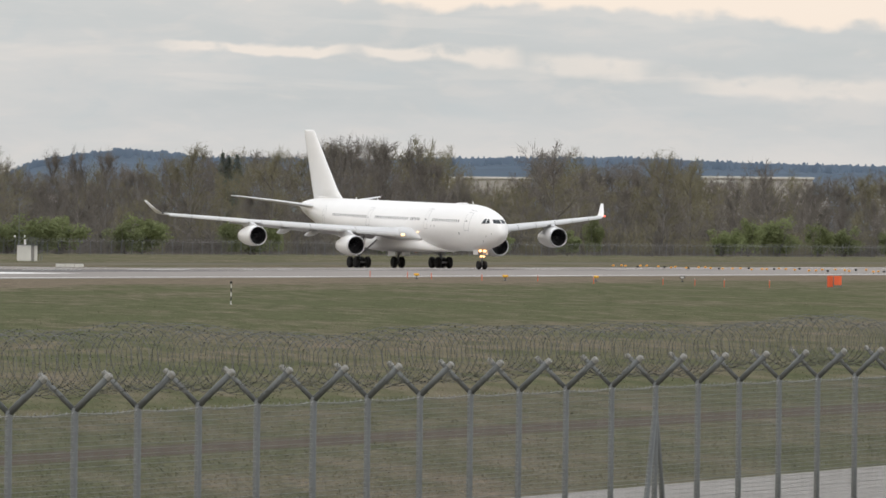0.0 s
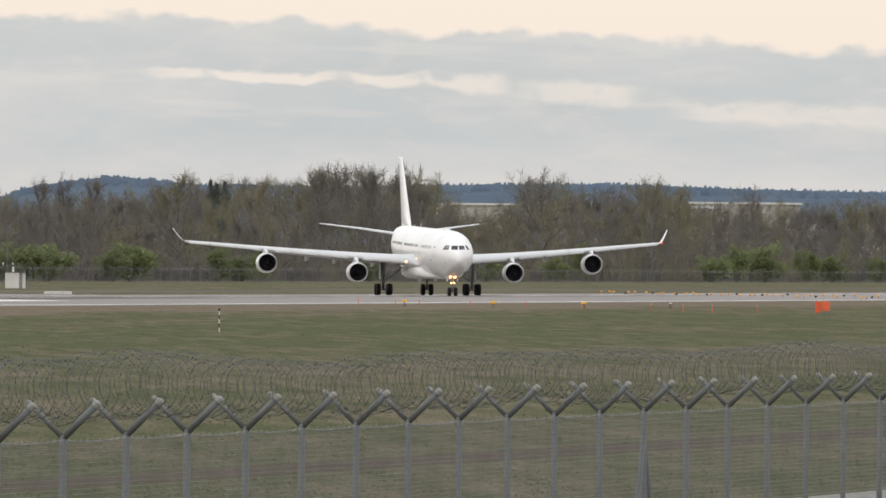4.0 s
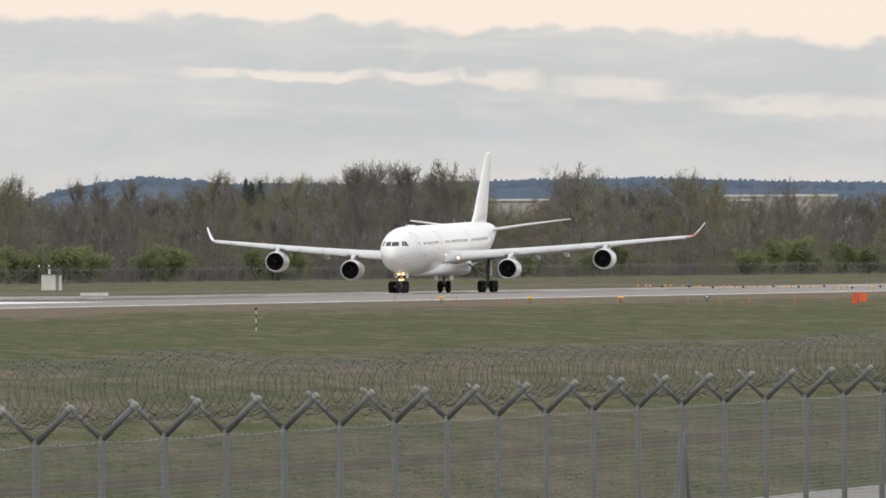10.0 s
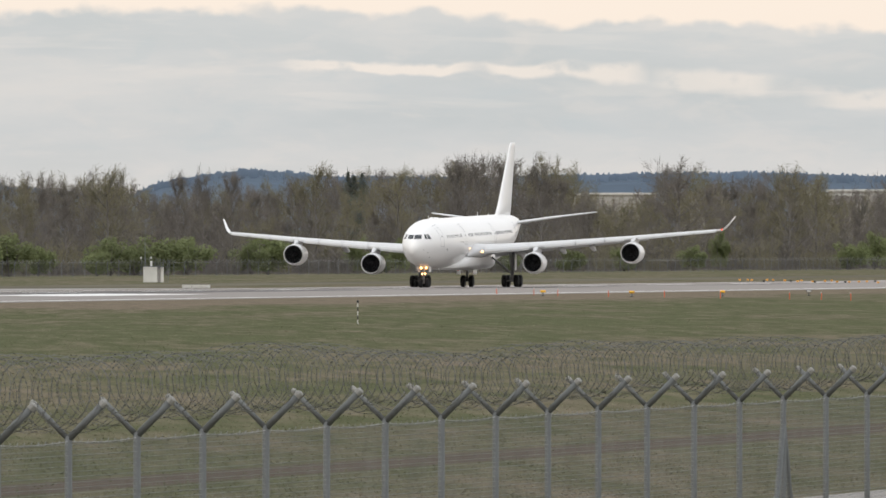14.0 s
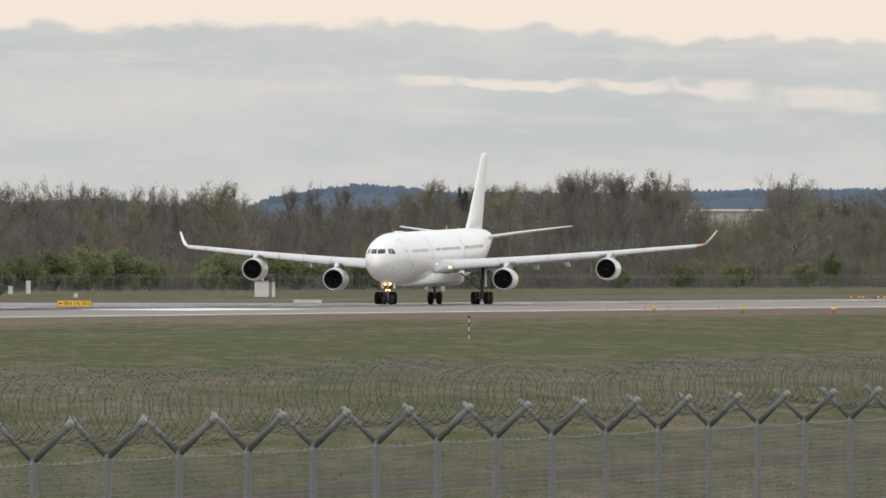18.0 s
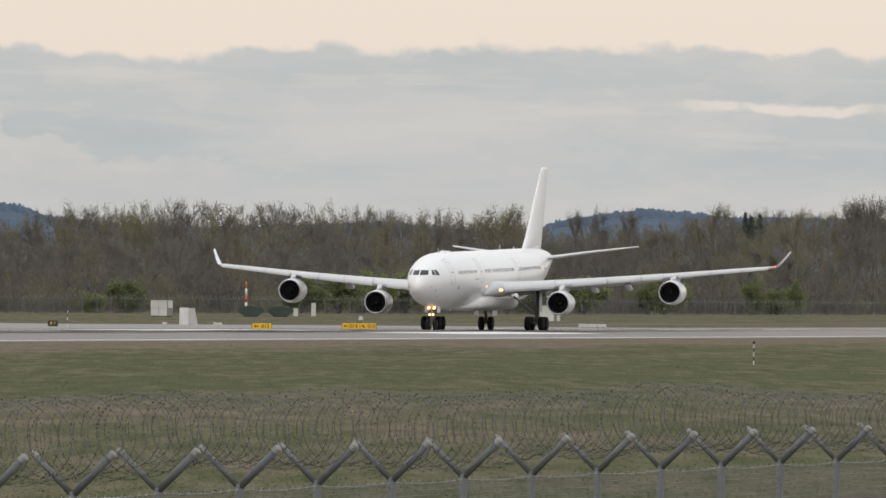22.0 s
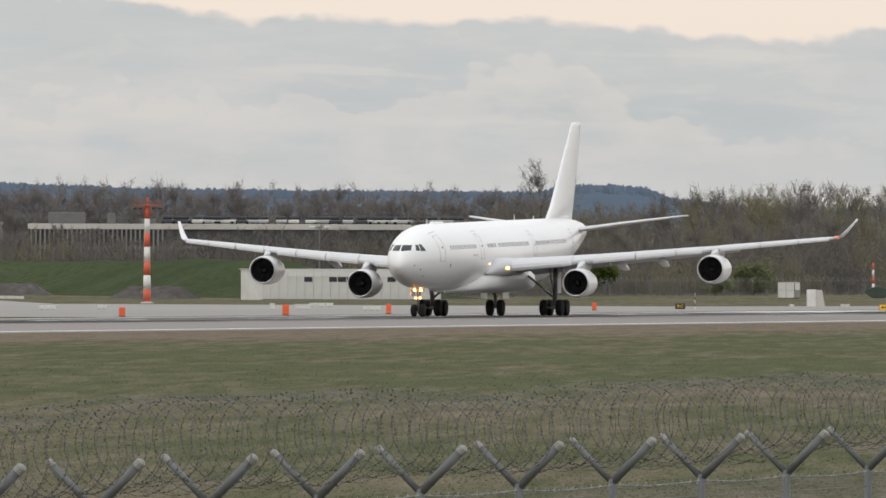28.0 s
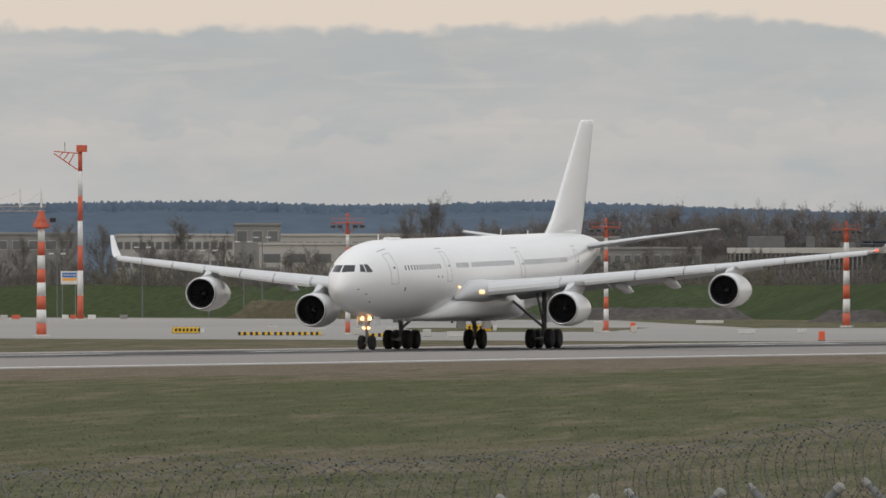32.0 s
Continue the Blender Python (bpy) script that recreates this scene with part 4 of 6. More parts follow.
def build_fence():
    fence = thing("perimeter_fence", pose(FX, 0, 0, 0, 0, -FENCE_TURN), "galvanised security fence with Y-shaped post tops and wire mesh", "fence")
    top = 2.875
    first = None
    for k in range(-6, 35):
        y = 101.44 + 3.0 * k
        if first is None:
            post = part("post", tube([(0, 0, 0), (0, 0, top)], 0.035, 10), "post_steel", fence, smooth=True)
            arms = []
            for side, r in ((1, 0.034), (-1, 0.026)):
                arms.append(part("arm", tube([(0, 0, top - 0.03), (side * 0.33, 0, top + 0.30)], r, 10), "post_steel", post, smooth=True))
                arms.append(part("arm_cap", turned(bmesh.new(), [(-0.03, r * 1.15), (0.02, r * 1.15), (0.035, r * 0.6)], "x", 10, (0, 0, 0)), "cap_pale", arms[-1], "rounded pale cap"))
                arms[-1].matrix_basis = pose(side * 0.33, 0, top + 0.30, 0, -45, 0) if side > 0 else pose(-0.33, 0, top + 0.30, 0, -135, 0)
            panel = part("mesh_panel", mesh_panel(2.95, top - 0.06), "mesh_wire", fence, "thin welded wire mesh panel")
            strand = part("top_strand", top_strand(2.95), "strand", fence, "pale twisted top strand")
            strand.location = (0, y, top - 0.05)
            first = post
            post.location.y = y
            panel.location.y = y
            arms = list(post.children)
        else:
            p = new("post", first.data)
            p.parent, p.location = fence, (0, y, 0)
            for a in arms:
                q = new("arm", a.data)
                q.parent = p
                for c in a.children:
                    d = new("arm_cap", c.data)
                    d.parent, d.matrix_basis = q, c.matrix_basis
            p = new("mesh_panel", panel.data)
            p.parent, p.location = fence, (0, y, 0)
            p = new("top_strand", strand.data)
            p.parent, p.location = fence, (0, y, top - 0.05)
    # one post is braced along the line of the fence on both sides
    for way in (-1, 1):
        part("brace", tube([(0, 176.44, 2.55), (0, 176.44 + way * 1.35, 0)], 0.034, 8), "post_steel", fence, smooth=True)
    return fence


def mesh_panel(length, height):
    """Square wire mesh between two posts, with a stouter wire along its top."""
    bm = bmesh.new()
    n = 56
    for i in range(n):
        y = length * (i + 0.5) / n
        add_tube(bm, [(0, y, 0.05), (0, y, height)], 0.0016, 3, False)
    for j in range(55):
        z = 0.1 + (height - 0.12) * j / 54
        add_tube(bm, [(0.004, 0, z), (0.004, length, z)], 0.0030 if j % 4 else 0.0042, 3, False)
    return bm


def top_strand(length):
    """Two wires twisted round each other, sagging a little, with short stubs."""
    bm = bmesh.new()
    for phase in (0, math.pi):
        add_tube(bm, [(0.006 * math.cos(9 * u + phase), length * u / 30, 0.006 * math.sin(9 * u + phase) - 0.02 * (1 - (u / 15 - 1) ** 2)) for u in range(31)], 0.0032, 3, False)
    for u in range(2, 30, 3):
        add_tube(bm, [(0, length * u / 30, -0.03), (0.01, length * u / 30 + 0.03, 0.012)], 0.003, 3, False)
    return bm


fence = build_fence()


def build_coil():
    """Razor wire that lies in the forks of the posts: two overlapping helices with barbs along them."""
    verts, faces = [], []
    rng = random.Random(5)
    for start, pitch, phase, way in ((84.0, 0.40, 0.0, 1), (84.2, 0.47, 2.0, -1)):
        y, a = start, phase
        pts = []
        while y < 206:
            sag = 0.025 * math.sin(y * 0.9 + phase) + 0.03 * math.sin(y * 0.31) - 0.13 * max(0.0, min(1.0, (112 - y) / 14))
            slack = max(0.0, min(1.0, (y - 140) / 18))
            r = 0.315 - 0.04 * slack + 0.035 * math.sin(y * 0.47 + phase) + 0.015 * math.sin(a * 0.5)
            pts.append((r * math.cos(a), y + 0.05 * math.sin(2 * a), 3.31 - 0.045 * slack + sag + r * math.sin(a)))
            a += way * 0.12
            y += pitch * 0.12 / math.tau
        base = len(verts)
        for i, p in enumerate(pts):
            for k in range(3):
                b = math.tau * k / 3
                u = math.atan2(p[2] - 3.31, p[0])
                verts.append((p[0] + 0.0026 * math.cos(b) * math.cos(u), p[1] + 0.0026 * math.sin(b), p[2] + 0.0026 * math.cos(b) * math.sin(u)))
        for i in range(len(pts) - 1):
            for k in range(3):
                q = base + 3 * i
                faces.append((q + k, q + (k + 1) % 3, q + 3 + (k + 1) % 3, q + 3 + k))
        # pairs of barbs along the wire
        for i in range(1, len(pts) - 1):
            c, d = Vector(pts[i]), (Vector(pts[i + 1]) - Vector(pts[i - 1])).normalized()
            up = Vector((c.x, 0, c.z - 3.31)).normalized()
            for way2 in (-1, 1):
                w = (d.cross(up) * rng.uniform(0.5, 1) * way2 + up * rng.uniform(-0.8, 0.8)).normalized()
                k = len(verts)
                length = rng.uniform(0.012, 0.018)
                verts += [tuple(c - d * 0.009), tuple(c + d * 0.009), tuple(c + w * length)]
                faces.append((k, k + 1, k + 2))
    coil = from_arrays("razor_wire_coil", verts, faces, "coil_wire")
    coil.matrix_basis = pose(FX, 0, 0, 0, 0, -FENCE_TURN)
    return tagged(coil, "loose coil of grey razor wire resting in the fence tops", "razor wire", kind="stuff")


build_coil()

# ---- the distance: wooded hills, then the belt of trees along the airfield ----
def profile(rows):
    """Straight pieces between rows of (bearing, value)."""
    def at(b):
        if b <= rows[0][0]:
            return rows[0][1]
        for (b0, v0), (b1, v1) in zip(rows, rows[1:]):
            if b <= b1:
                return v0 + (v1 - v0) * (b - b0) / (b1 - b0)
        return rows[-1][1]
    return at


def spot(bearing, dist, z=0.0):
    """A place by its bearing, in degrees left of the runway's line, and its distance from the camera."""
    a = radians(bearing)
    return Vector((-math.sin(a) * dist, math.cos(a) * dist, z))


def rise(elevation, dist):
    return EYE[2] + dist * math.tan(radians(elevation))


HILL_LINE = profile([(4, 0.27), (8.5, 0.276), (9.0, 0.282), (9.5, 0.298), (10.05, 0.292), (10.5, 0.28), (11.1, 0.28), (11.28, 0.298), (11.44, 0.309), (11.6, 0.288), (11.77, 0.258),
                     (11.9, 0.20), (12.4, 0.25), (13.0, 0.22), (13.3, 0.22), (13.55, 0.24), (13.7, 0.262), (13.78, 0.300), (13.95, 0.312), (14.1, 0.303), (14.2, 0.280), (14.4, 0.284), (15.0, 0.285),
                     (15.6, 0.29), (16.3, 0.315), (16.83, 0.336), (17.2, 0.324), (17.57, 0.321), (18.0, 0.336), (18.5, 0.333), (19.0, 0.325), (24, 0.32)])


def build_hills():
    """Wooded ridges, with a fringe of single tree tops along the skyline."""
    dist, bm, b = 4600, bmesh.new(), 4.0
    rng = random.Random(2)
    rows = []
    while b < 23.5:
        z = rise(HILL_LINE(b), dist)
        p = [spot(b, dist + d, 0) for d in (0, 60, 120, 180, 400)]
        for q, v in zip(p, (-1, z * 0.5, z * 0.85, z, -1)):
            q.z = v
        rows.append(p)
        b += 0.04
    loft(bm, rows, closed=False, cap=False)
    hill = tagged(part("backdrop", bm, "hill", smooth=True), "wooded hills on the horizon, haze painted into their blue", "hill", kind="structure")
    verts, faces = [], []
    b = 4.0
    while b < 23.4:
        z, w, t = rise(HILL_LINE(b), dist) - 0.5, rng.uniform(0.35, 0.9), 0.2 + 1.1 * rng.random() ** 2
        d = dist + rng.uniform(140, 178)
        k = len(verts)
        c, s = math.cos(radians(b)) * w, math.sin(radians(b)) * w
        q = spot(b, d)
        verts += [(q.x - c, q.y - s, z - 3), (q.x + c, q.y + s, z - 3), (q.x + c * 0.6, q.y + s * 0.6, z + t * 0.7), (q.x, q.y, z + t), (q.x - c * 0.6, q.y - s * 0.6, z + t * 0.65)]
        faces.append((k, k + 1, k + 2, k + 3, k + 4))
        b += rng.uniform(0.002, 0.006)
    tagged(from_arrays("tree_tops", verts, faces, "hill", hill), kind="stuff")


build_hills()


def pale_hall(bearing, dist, width, height):
    """A long pale industrial hall behind the woods."""
    t = thing("warehouse", at_spot(bearing, dist), "long pale warehouse behind the trees", "warehouse", "warehouses behind the woods")
    part("wall", box(-width / 2, width / 2, 0, 30, 0, height - 0.6), "office_pale", t)
    part("roof", box(-width / 2 - 0.5, width / 2 + 0.5, -0.5, 30.5, height - 0.6, height, 0.05), "hut", t)
    for k in range(int(width / 12)):
        x = -width / 2 + 6 + 12 * k
        part("gate", box(x - 2, x + 2, -0.1, 0.05, 0, 5), "office_grey", t)


def at_spot(bearing, dist):
    return Matrix.Translation(spot(bearing, dist)) @ pose(0, 0, 0, 0, 0, bearing)


pale_hall(10.08, 4150, 26, 19.9)
pale_hall(9.72, 4150, 14, 20.3)
pale_hall(9.25, 4150, 16, 19.6)
pale_hall(9.05, 4150, 30, 20.8)


def bare_tree(name, seed, height, width, twig_mat, twigs, buds, label, low=0.22, fan=0.6, sides=3, limbs=16):
    """A tree in early spring: a slender trunk, rising limbs and branches, and a crown of many fine upright twigs and buds."""
    rng = random.Random(seed)
    tv, tf, cv, cf, arms = [], [], [], [], []

    def jitter(g):
        return Vector((rng.gauss(0, g), rng.gauss(0, g), rng.gauss(0, g)))

    def stick(pts, r0, r1, k):
        base = len(tv)
        d = (pts[-1] - pts[0]).normalized()
        u = d.cross(Vector((0.3, 0.9, 0.1))).normalized()
        w = d.cross(u)
        for i, q in enumerate(pts):
            rr = r0 + (r1 - r0) * i / (len(pts) - 1)
            tv.extend([q + rr * (u * math.cos(math.tau * j / k) + w * math.sin(math.tau * j / k)) for j in range(k)])
        for i in range(len(pts) - 1):
            for j in range(k):
                a, b = base + i * k + j, base + i * k + (j + 1) % k
                tf.append((a, b, b + k, a + k))

    stem = [Vector((0, 0, -0.2))]
    for i in range(6):
        stem.append(stem[-1] + Vector((rng.gauss(0, 0.10), rng.gauss(0, 0.10), height * 0.14)))
    stick(stem, height * 0.014, height * 0.003, 6)
    for i in range(limbs):
        u = low + (0.96 - low) * (i + rng.random()) / limbs
        j = min(5, int(u * 6))
        p = stem[j].lerp(stem[j + 1], u * 6 - j)
        a, tilt = 2.4 * i + rng.uniform(-0.5, 0.5), fan * (1.25 - 0.7 * u) + rng.gauss(0, 0.10)
        d = Vector((math.cos(a) * math.sin(tilt), math.sin(a) * math.sin(tilt), math.cos(tilt)))
        length = height * width * 0.42 * (1.1 - 0.6 * u) * rng.uniform(0.8, 1.15)
        pts = [p]
        for _ in range(3):
            d = (d + jitter(0.12) + Vector((0, 0, 0.07))).normalized()
            pts.append(pts[-1] + d * length / 3)
        stick(pts, height * 0.0055, height * 0.0015, 4 if sides > 2 else 3)
        for _ in range(7):
            f = rng.uniform(0.6, 3.0)
            k = min(2, int(f))
            q = pts[k].lerp(pts[k + 1], f - k)
            e = (d + jitter(0.55) + Vector((0, 0, 0.12))).normalized()
            q2 = q + e * length * rng.uniform(0.28, 0.5)
            arms.append((q, q2, e))
            if sides > 2:
                stick([q, q2], height * 0.0019, height * 0.0009, 3)
    for i in range(twigs):
        a, b, d = rng.choice(arms)
        q = a.lerp(b, rng.uniform(0.0, 1.15)) + jitter(0.22)
        e = (d + jitter(0.55) + Vector((0, 0, 0.14))).normalized()
        s = e.cross(jitter(1.0)).normalized() * rng.uniform(0.016, 0.036) * (1.0 if sides > 2 else 1.35)
        k = len(cv)
        cv.extend([q - s, q + s, q + e * rng.uniform(0.5, 1.4)])
        cf.append((k, k + 1, k + 2))
    for i in range(buds):
        a, b, d = rng.choice(arms)
        q = a.lerp(b, rng.uniform(0.2, 1.3)) + jitter(0.45) + Vector((0, 0, 0.25))
        u = jitter(1.0).normalized() * rng.uniform(0.05, 0.12)
        w = u.cross(Vector((rng.random(), rng.random(), 1))).normalized() * u.length
        k = len(cv)
        cv.extend([q - u, q + w, q + u, q - w])
        cf.append((k, k + 1, k + 2, k + 3))
    top = sorted(v.z for v in cv)[int(len(cv) * 0.995)]
    k = height / top
    t = tagged(new(name), label, "tree")
    for nm, v, f_, m in (("trunk", tv, tf, "bark"), ("crown", cv, cf, twig_mat)):
        from_arrays(nm, [tuple(p * k) for p in v], f_, m, t)
    return t


def stem_thicket(name, seed, twig_mat, label, stems=46, twigs=950):
    """A leafless thicket one metre wide and high at scale 1: many thin upright stems with fine side twigs."""
    rng = random.Random(seed)
    t = tagged(new(name), label, "bush")
    rods_, verts, faces = [], [], []
    bm = bmesh.new()
    for _ in range(stems):
        a, r = rng.uniform(0, math.tau), 0.42 * math.sqrt(rng.random())
        p = Vector((r * math.cos(a), r * math.sin(a), -0.02))
        q = p + Vector((rng.gauss(0, 0.07), rng.gauss(0, 0.07), rng.uniform(0.45, 1.0) * (1 - 0.5 * r)))
        add_tube(bm, [p, q], [0.006, 0.002], 3, False)
        rods_.append((p, q))
    tagged(part("stem", bm, "bark", t), kind="stuff")
    for _ in range(twigs):
        p, q = rng.choice(rods_)
        c = p.lerp(q, rng.uniform(0.15, 1.0))
        e = Vector((rng.gauss(0, 0.5), rng.gauss(0, 0.5), rng.uniform(0.5, 1.2))).normalized()
        s_ = Vector((rng.gauss(0, 1), rng.gauss(0, 1), 0)).normalized() * rng.uniform(0.003, 0.008)
        k = len(verts)
        verts += [tuple(c - s_), tuple(c + s_), tuple(c + e * rng.uniform(0.08, 0.22))]
        faces.append((k, k + 1, k + 2))
    from_arrays("crown", verts, faces, twig_mat, t)
    return t


def leafy_bush(name, seed, leaf_mat, n, label, size=0.22, round_=False):
    """A bush one metre wide and high at scale 1: stems and small leaf pieces in uneven clumps."""
    rng = random.Random(seed)
    clumps = []
    for _ in range(26 if round_ else 18):
        a, u = rng.uniform(0, math.tau), rng.uniform(0.0, 1.0)
        r = 0.36 * math.sqrt(rng.random()) * (1 if round_ else 1.15)
        clumps.append((Vector((r * math.cos(a), r * math.sin(a), 0.16 + u * (0.66 if round_ else 0.6) * (1 - r))), rng.uniform(0.10, 0.2)))
    verts, faces = [], []
    for _ in range(n):
        c, r = rng.choice(clumps)
        d = Vector((rng.gauss(0, 1), rng.gauss(0, 1), rng.gauss(0, 1))).normalized()
        q = c + d * r * rng.random() ** 0.4
        q.z = max(0.01, q.z)
        u = Vector((rng.gauss(0, 1), rng.gauss(0, 1), rng.gauss(0, 1))).normalized() * rng.uniform(0.6, 1.2) * size / 8
        w = u.cross(Vector((rng.random(), rng.random(), 1))).normalized() * u.length
        k = len(verts)
        verts += [tuple(q - u), tuple(q + w), tuple(q + u), tuple(q - w)]
        faces.append((k, k + 1, k + 2, k + 3))
    t = tagged(new(name), label, "bush")
    bm = bmesh.new()
    for i in range(5):
        a = math.tau * i / 5
        add_tube(bm, [(0, 0, -0.02), (0.12 * math.cos(a), 0.12 * math.sin(a), 0.3), (0.25 * math.cos(a), 0.25 * math.sin(a), 0.62)], [0.012, 0.008, 0.004], 4, False)
    part("stem", bm, "bark", t)
    from_arrays("crown", verts, faces, leaf_mat, t)
    return t


def conifer(name, seed, height):
    rng = random.Random(seed)
    t = tagged(new(name), "dark conifer standing among bare trees", "conifer")
    part("trunk", tube([(0, 0, -0.2), (0, 0, height)], [height * 0.015, 0.02], 5), "bark", t)
    verts, faces = [], []
    for _ in range(1500):
        z = height * (0.25 + 0.75 * rng.random() ** 0.8)
        r = (height - z) * 0.30 * rng.random() ** 0.5 + 0.05
        a = rng.uniform(0, math.tau)
        q = Vector((r * math.cos(a), r * math.sin(a), z))
        e = Vector((math.cos(a), math.sin(a), -0.35)) * rng.uniform(0.4, 0.9)
        s = Vector((-math.sin(a), math.cos(a), 0)) * rng.uniform(0.06, 0.15)
        k = len(verts)
        verts += [tuple(q - s), tuple(q + s), tuple(q + e)]
        faces.append((k, k + 1, k + 2))
    from_arrays("crown", verts, faces, "conifer", t)
    return t


def joined_trees(rows, mat, label):
    """Trees that stand too deep in the wood to be told apart, as one mesh."""
    verts, faces, base = [], [], 0
    for tree, m in rows:
        turn, shift = np.array(m.to_3x3()), np.array(m.translation)
        for child in tree.children:
            me = child.data
            v = np.empty(len(me.vertices) * 3)
            me.vertices.foreach_get("co", v)
            verts.append(v.reshape(-1, 3) @ turn.T + shift)
            if len(me.loops) == 0:
                continue
            faces.extend([tuple(i + base for i in p.vertices) for p in me.polygons])
            base += len(me.vertices)
    me = bpy.data.meshes.new("wood")
    me.from_pydata(np.concatenate(verts).tolist(), [], faces)
    me.materials.append(M[mat])
    tagged(new("wood", me), label, "wood", kind="stuff")


SKYLINE = profile([(8.0, 0.25), (8.6, 0.245), (8.85, 0.218), (8.95, 0.24), (9.02, 0.21), (9.14, 0.225), (9.2, 0.205), (9.3, 0.245), (9.42, 0.312), (9.5, 0.285), (9.6, 0.262), (9.72, 0.30), (9.8, 0.33), (9.88, 0.30), (9.97, 0.20), (10.13, 0.178),
                   (10.2, 0.30), (10.3, 0.342), (10.45, 0.335), (10.58, 0.352), (10.68, 0.31), (10.8, 0.292), (10.95, 0.296), (11.1, 0.29), (11.2, 0.285), (11.32, 0.25), (11.5, 0.235), (11.66, 0.225), (11.72, 0.20), (11.80, 0.21), (11.86, 0.26),
                   (11.97, 0.294), (12.2, 0.284), (12.43, 0.280), (12.6, 0.290), (12.86, 0.294), (13.16, 0.300), (13.5, 0.288), (13.68, 0.26), (13.85, 0.222), (14.2, 0.225), (14.6, 0.22)])
LABEL_BARE = "bare grey-brown tree in a dense spring wood"
LABEL_BUD = "tree with olive buds in a dense spring wood"


def behind_bank(b, dist):
    """A distance that clears the grass bank at this bearing."""
    return max(dist, 2251 + 97 * max(0.0, b - 16.09))


def build_woods():
    def kind(seed, width, mat, buds, low, fan):
        return bare_tree("tree", seed, 16, width, mat, 2500, buds, LABEL_BUD if mat == "twig_olive" else LABEL_BARE, low, fan)

    kinds = [kind(11, 1.05, "twig", 150, 0.22, 0.95), kind(12, 0.95, "twig", 100, 0.30, 0.80), kind(13, 1.1, "twig_olive", 750, 0.22, 1.0), kind(14, 1.0, "twig", 250, 0.36, 0.85),
             kind(15, 1.05, "twig_olive", 900, 0.18, 0.90), kind(16, 0.9, "twig", 200, 0.28, 0.70)]
    plain = [bare_tree("tree", 70 + i, 16, 1.05, "twig", 1400, 60, LABEL_BARE, 0.28, 0.85, 2, 12) for i in range(4)]
    light = [bare_tree("tree", 80 + i, 16, 1.0, "dark_twig", 1500, 40, "slender bare tree on a grass bank", 0.15, 0.7, 2, 12) for i in range(3)]
    thick = [stem_thicket("thicket", 31, "thicket", "brown leafless thicket at the edge of a wood"), stem_thicket("thicket", 32, "twig_olive", "olive budding thicket at the edge of a wood")]
    green = [leafy_bush("bush", 41, "leaf", 3400, "fresh green bush at the edge of a wood", 0.19), leafy_bush("bush", 42, "leaf", 3400, "fresh green bush at the edge of a wood", 0.19, True)]
    for k in kinds + light + thick + green:
        k["group"] = "trees along the airfield" if k["category"] == "tree" else "bushes along the airfield"
    rng = random.Random(77)
    used = set()

    def put(ob, m):
        if ob.name in used:
            copy_thing(ob, m @ Matrix.Diagonal([1 / v for v in ob.scale] + [1]))
        else:
            used.add(ob.name)
            ob.matrix_basis = m

    # the belt itself: rows from its back to its front
    deep = []
    for x, lo in ((-640, 0.93), (-618, 0.90), (-598, 0.80), (-578, 0.66), (-560, 0.52)):
        b = 8.2
        while b < 14.35:
            dist = -x / math.sin(radians(b))
            top = rise(SKYLINE(b), dist) * (1.05 if lo > 0.85 else 1.0) * rng.uniform(lo, 1.0 if lo > 0.7 else lo + 0.3)
            k = rng.choice(plain if x < -610 else kinds)
            w = top * rng.uniform(0.85, 1.15)
            m = Matrix.Translation(spot(b, dist)) @ pose(0, 0, 0, 0, 0, rng.uniform(0, 360)) @ Matrix.Diagonal((w / 16, w / 16, top / 16, 1))
            if x < -610:
                deep.append((k, m))
            else:
                put(k, m)
            b += math.degrees(top * (0.22 if x < -610 else 0.33) / dist) * rng.uniform(0.8, 1.3)
    joined_trees([r for r in deep if plain.index(r[0]) < 2], "twig", "crowns of bare trees deep in the spring wood")
    joined_trees([r for r in deep if plain.index(r[0]) >= 2], "twig_olive", "crowns of budding trees deep in the spring wood")
    # single trees that stand out of the wood's edge: bearing, elevation of the top, width, kind
    for b, el, wide, k in ((9.81, 0.337, 1.3, 0), (10.66, 0.345, 0.8, 5), (10.56, 0.350, 0.85, 1), (10.47, 0.345, 0.8, 5), (10.33, 0.342, 0.9, 1), (9.40, 0.312, 1.0, 2), (9.02, 0.280, 1.0, 0), (11.70, 0.290, 0.7, 5), (11.60, 0.298, 0.7, 1), (11.50, 0.296, 0.75, 5), (11.18, 0.318, 1.1, 4), (11.96, 0.306, 1.2, 4), (9.30, 0.285, 0.9, 4), (10.87, 0.305, 1.1, 4)):
        dist = 556 / math.sin(radians(b))
        top = rise(el, dist)
        put(kinds[k], Matrix.Translation(spot(b, dist)) @ pose(0, 0, 0, 0, 0, 40 * k) @ Matrix.Diagonal((top * wide / 16, top * wide / 16, top / 16, 1)))
    # undergrowth between the trunks, deep in the wood
    low = []
    for x, hi in ((-650, 13), (-632, 12), (-606, 10.5), (-588, 9)):
        b = 8.2
        while b < 14.4:
            dist, w = -x / math.sin(radians(b)), rng.uniform(11, 16)
            low.append((thick[0], Matrix.Translation(spot(b, dist)) @ pose(0, 0, 0, 0, 0, rng.uniform(0, 360)) @ Matrix.Diagonal((w, w, hi * rng.uniform(0.8, 1.1), 1))))
            b += math.degrees(w * 0.55 / dist)
    joined_trees(low, "thicket", "leafless undergrowth between the trunks of the spring wood")
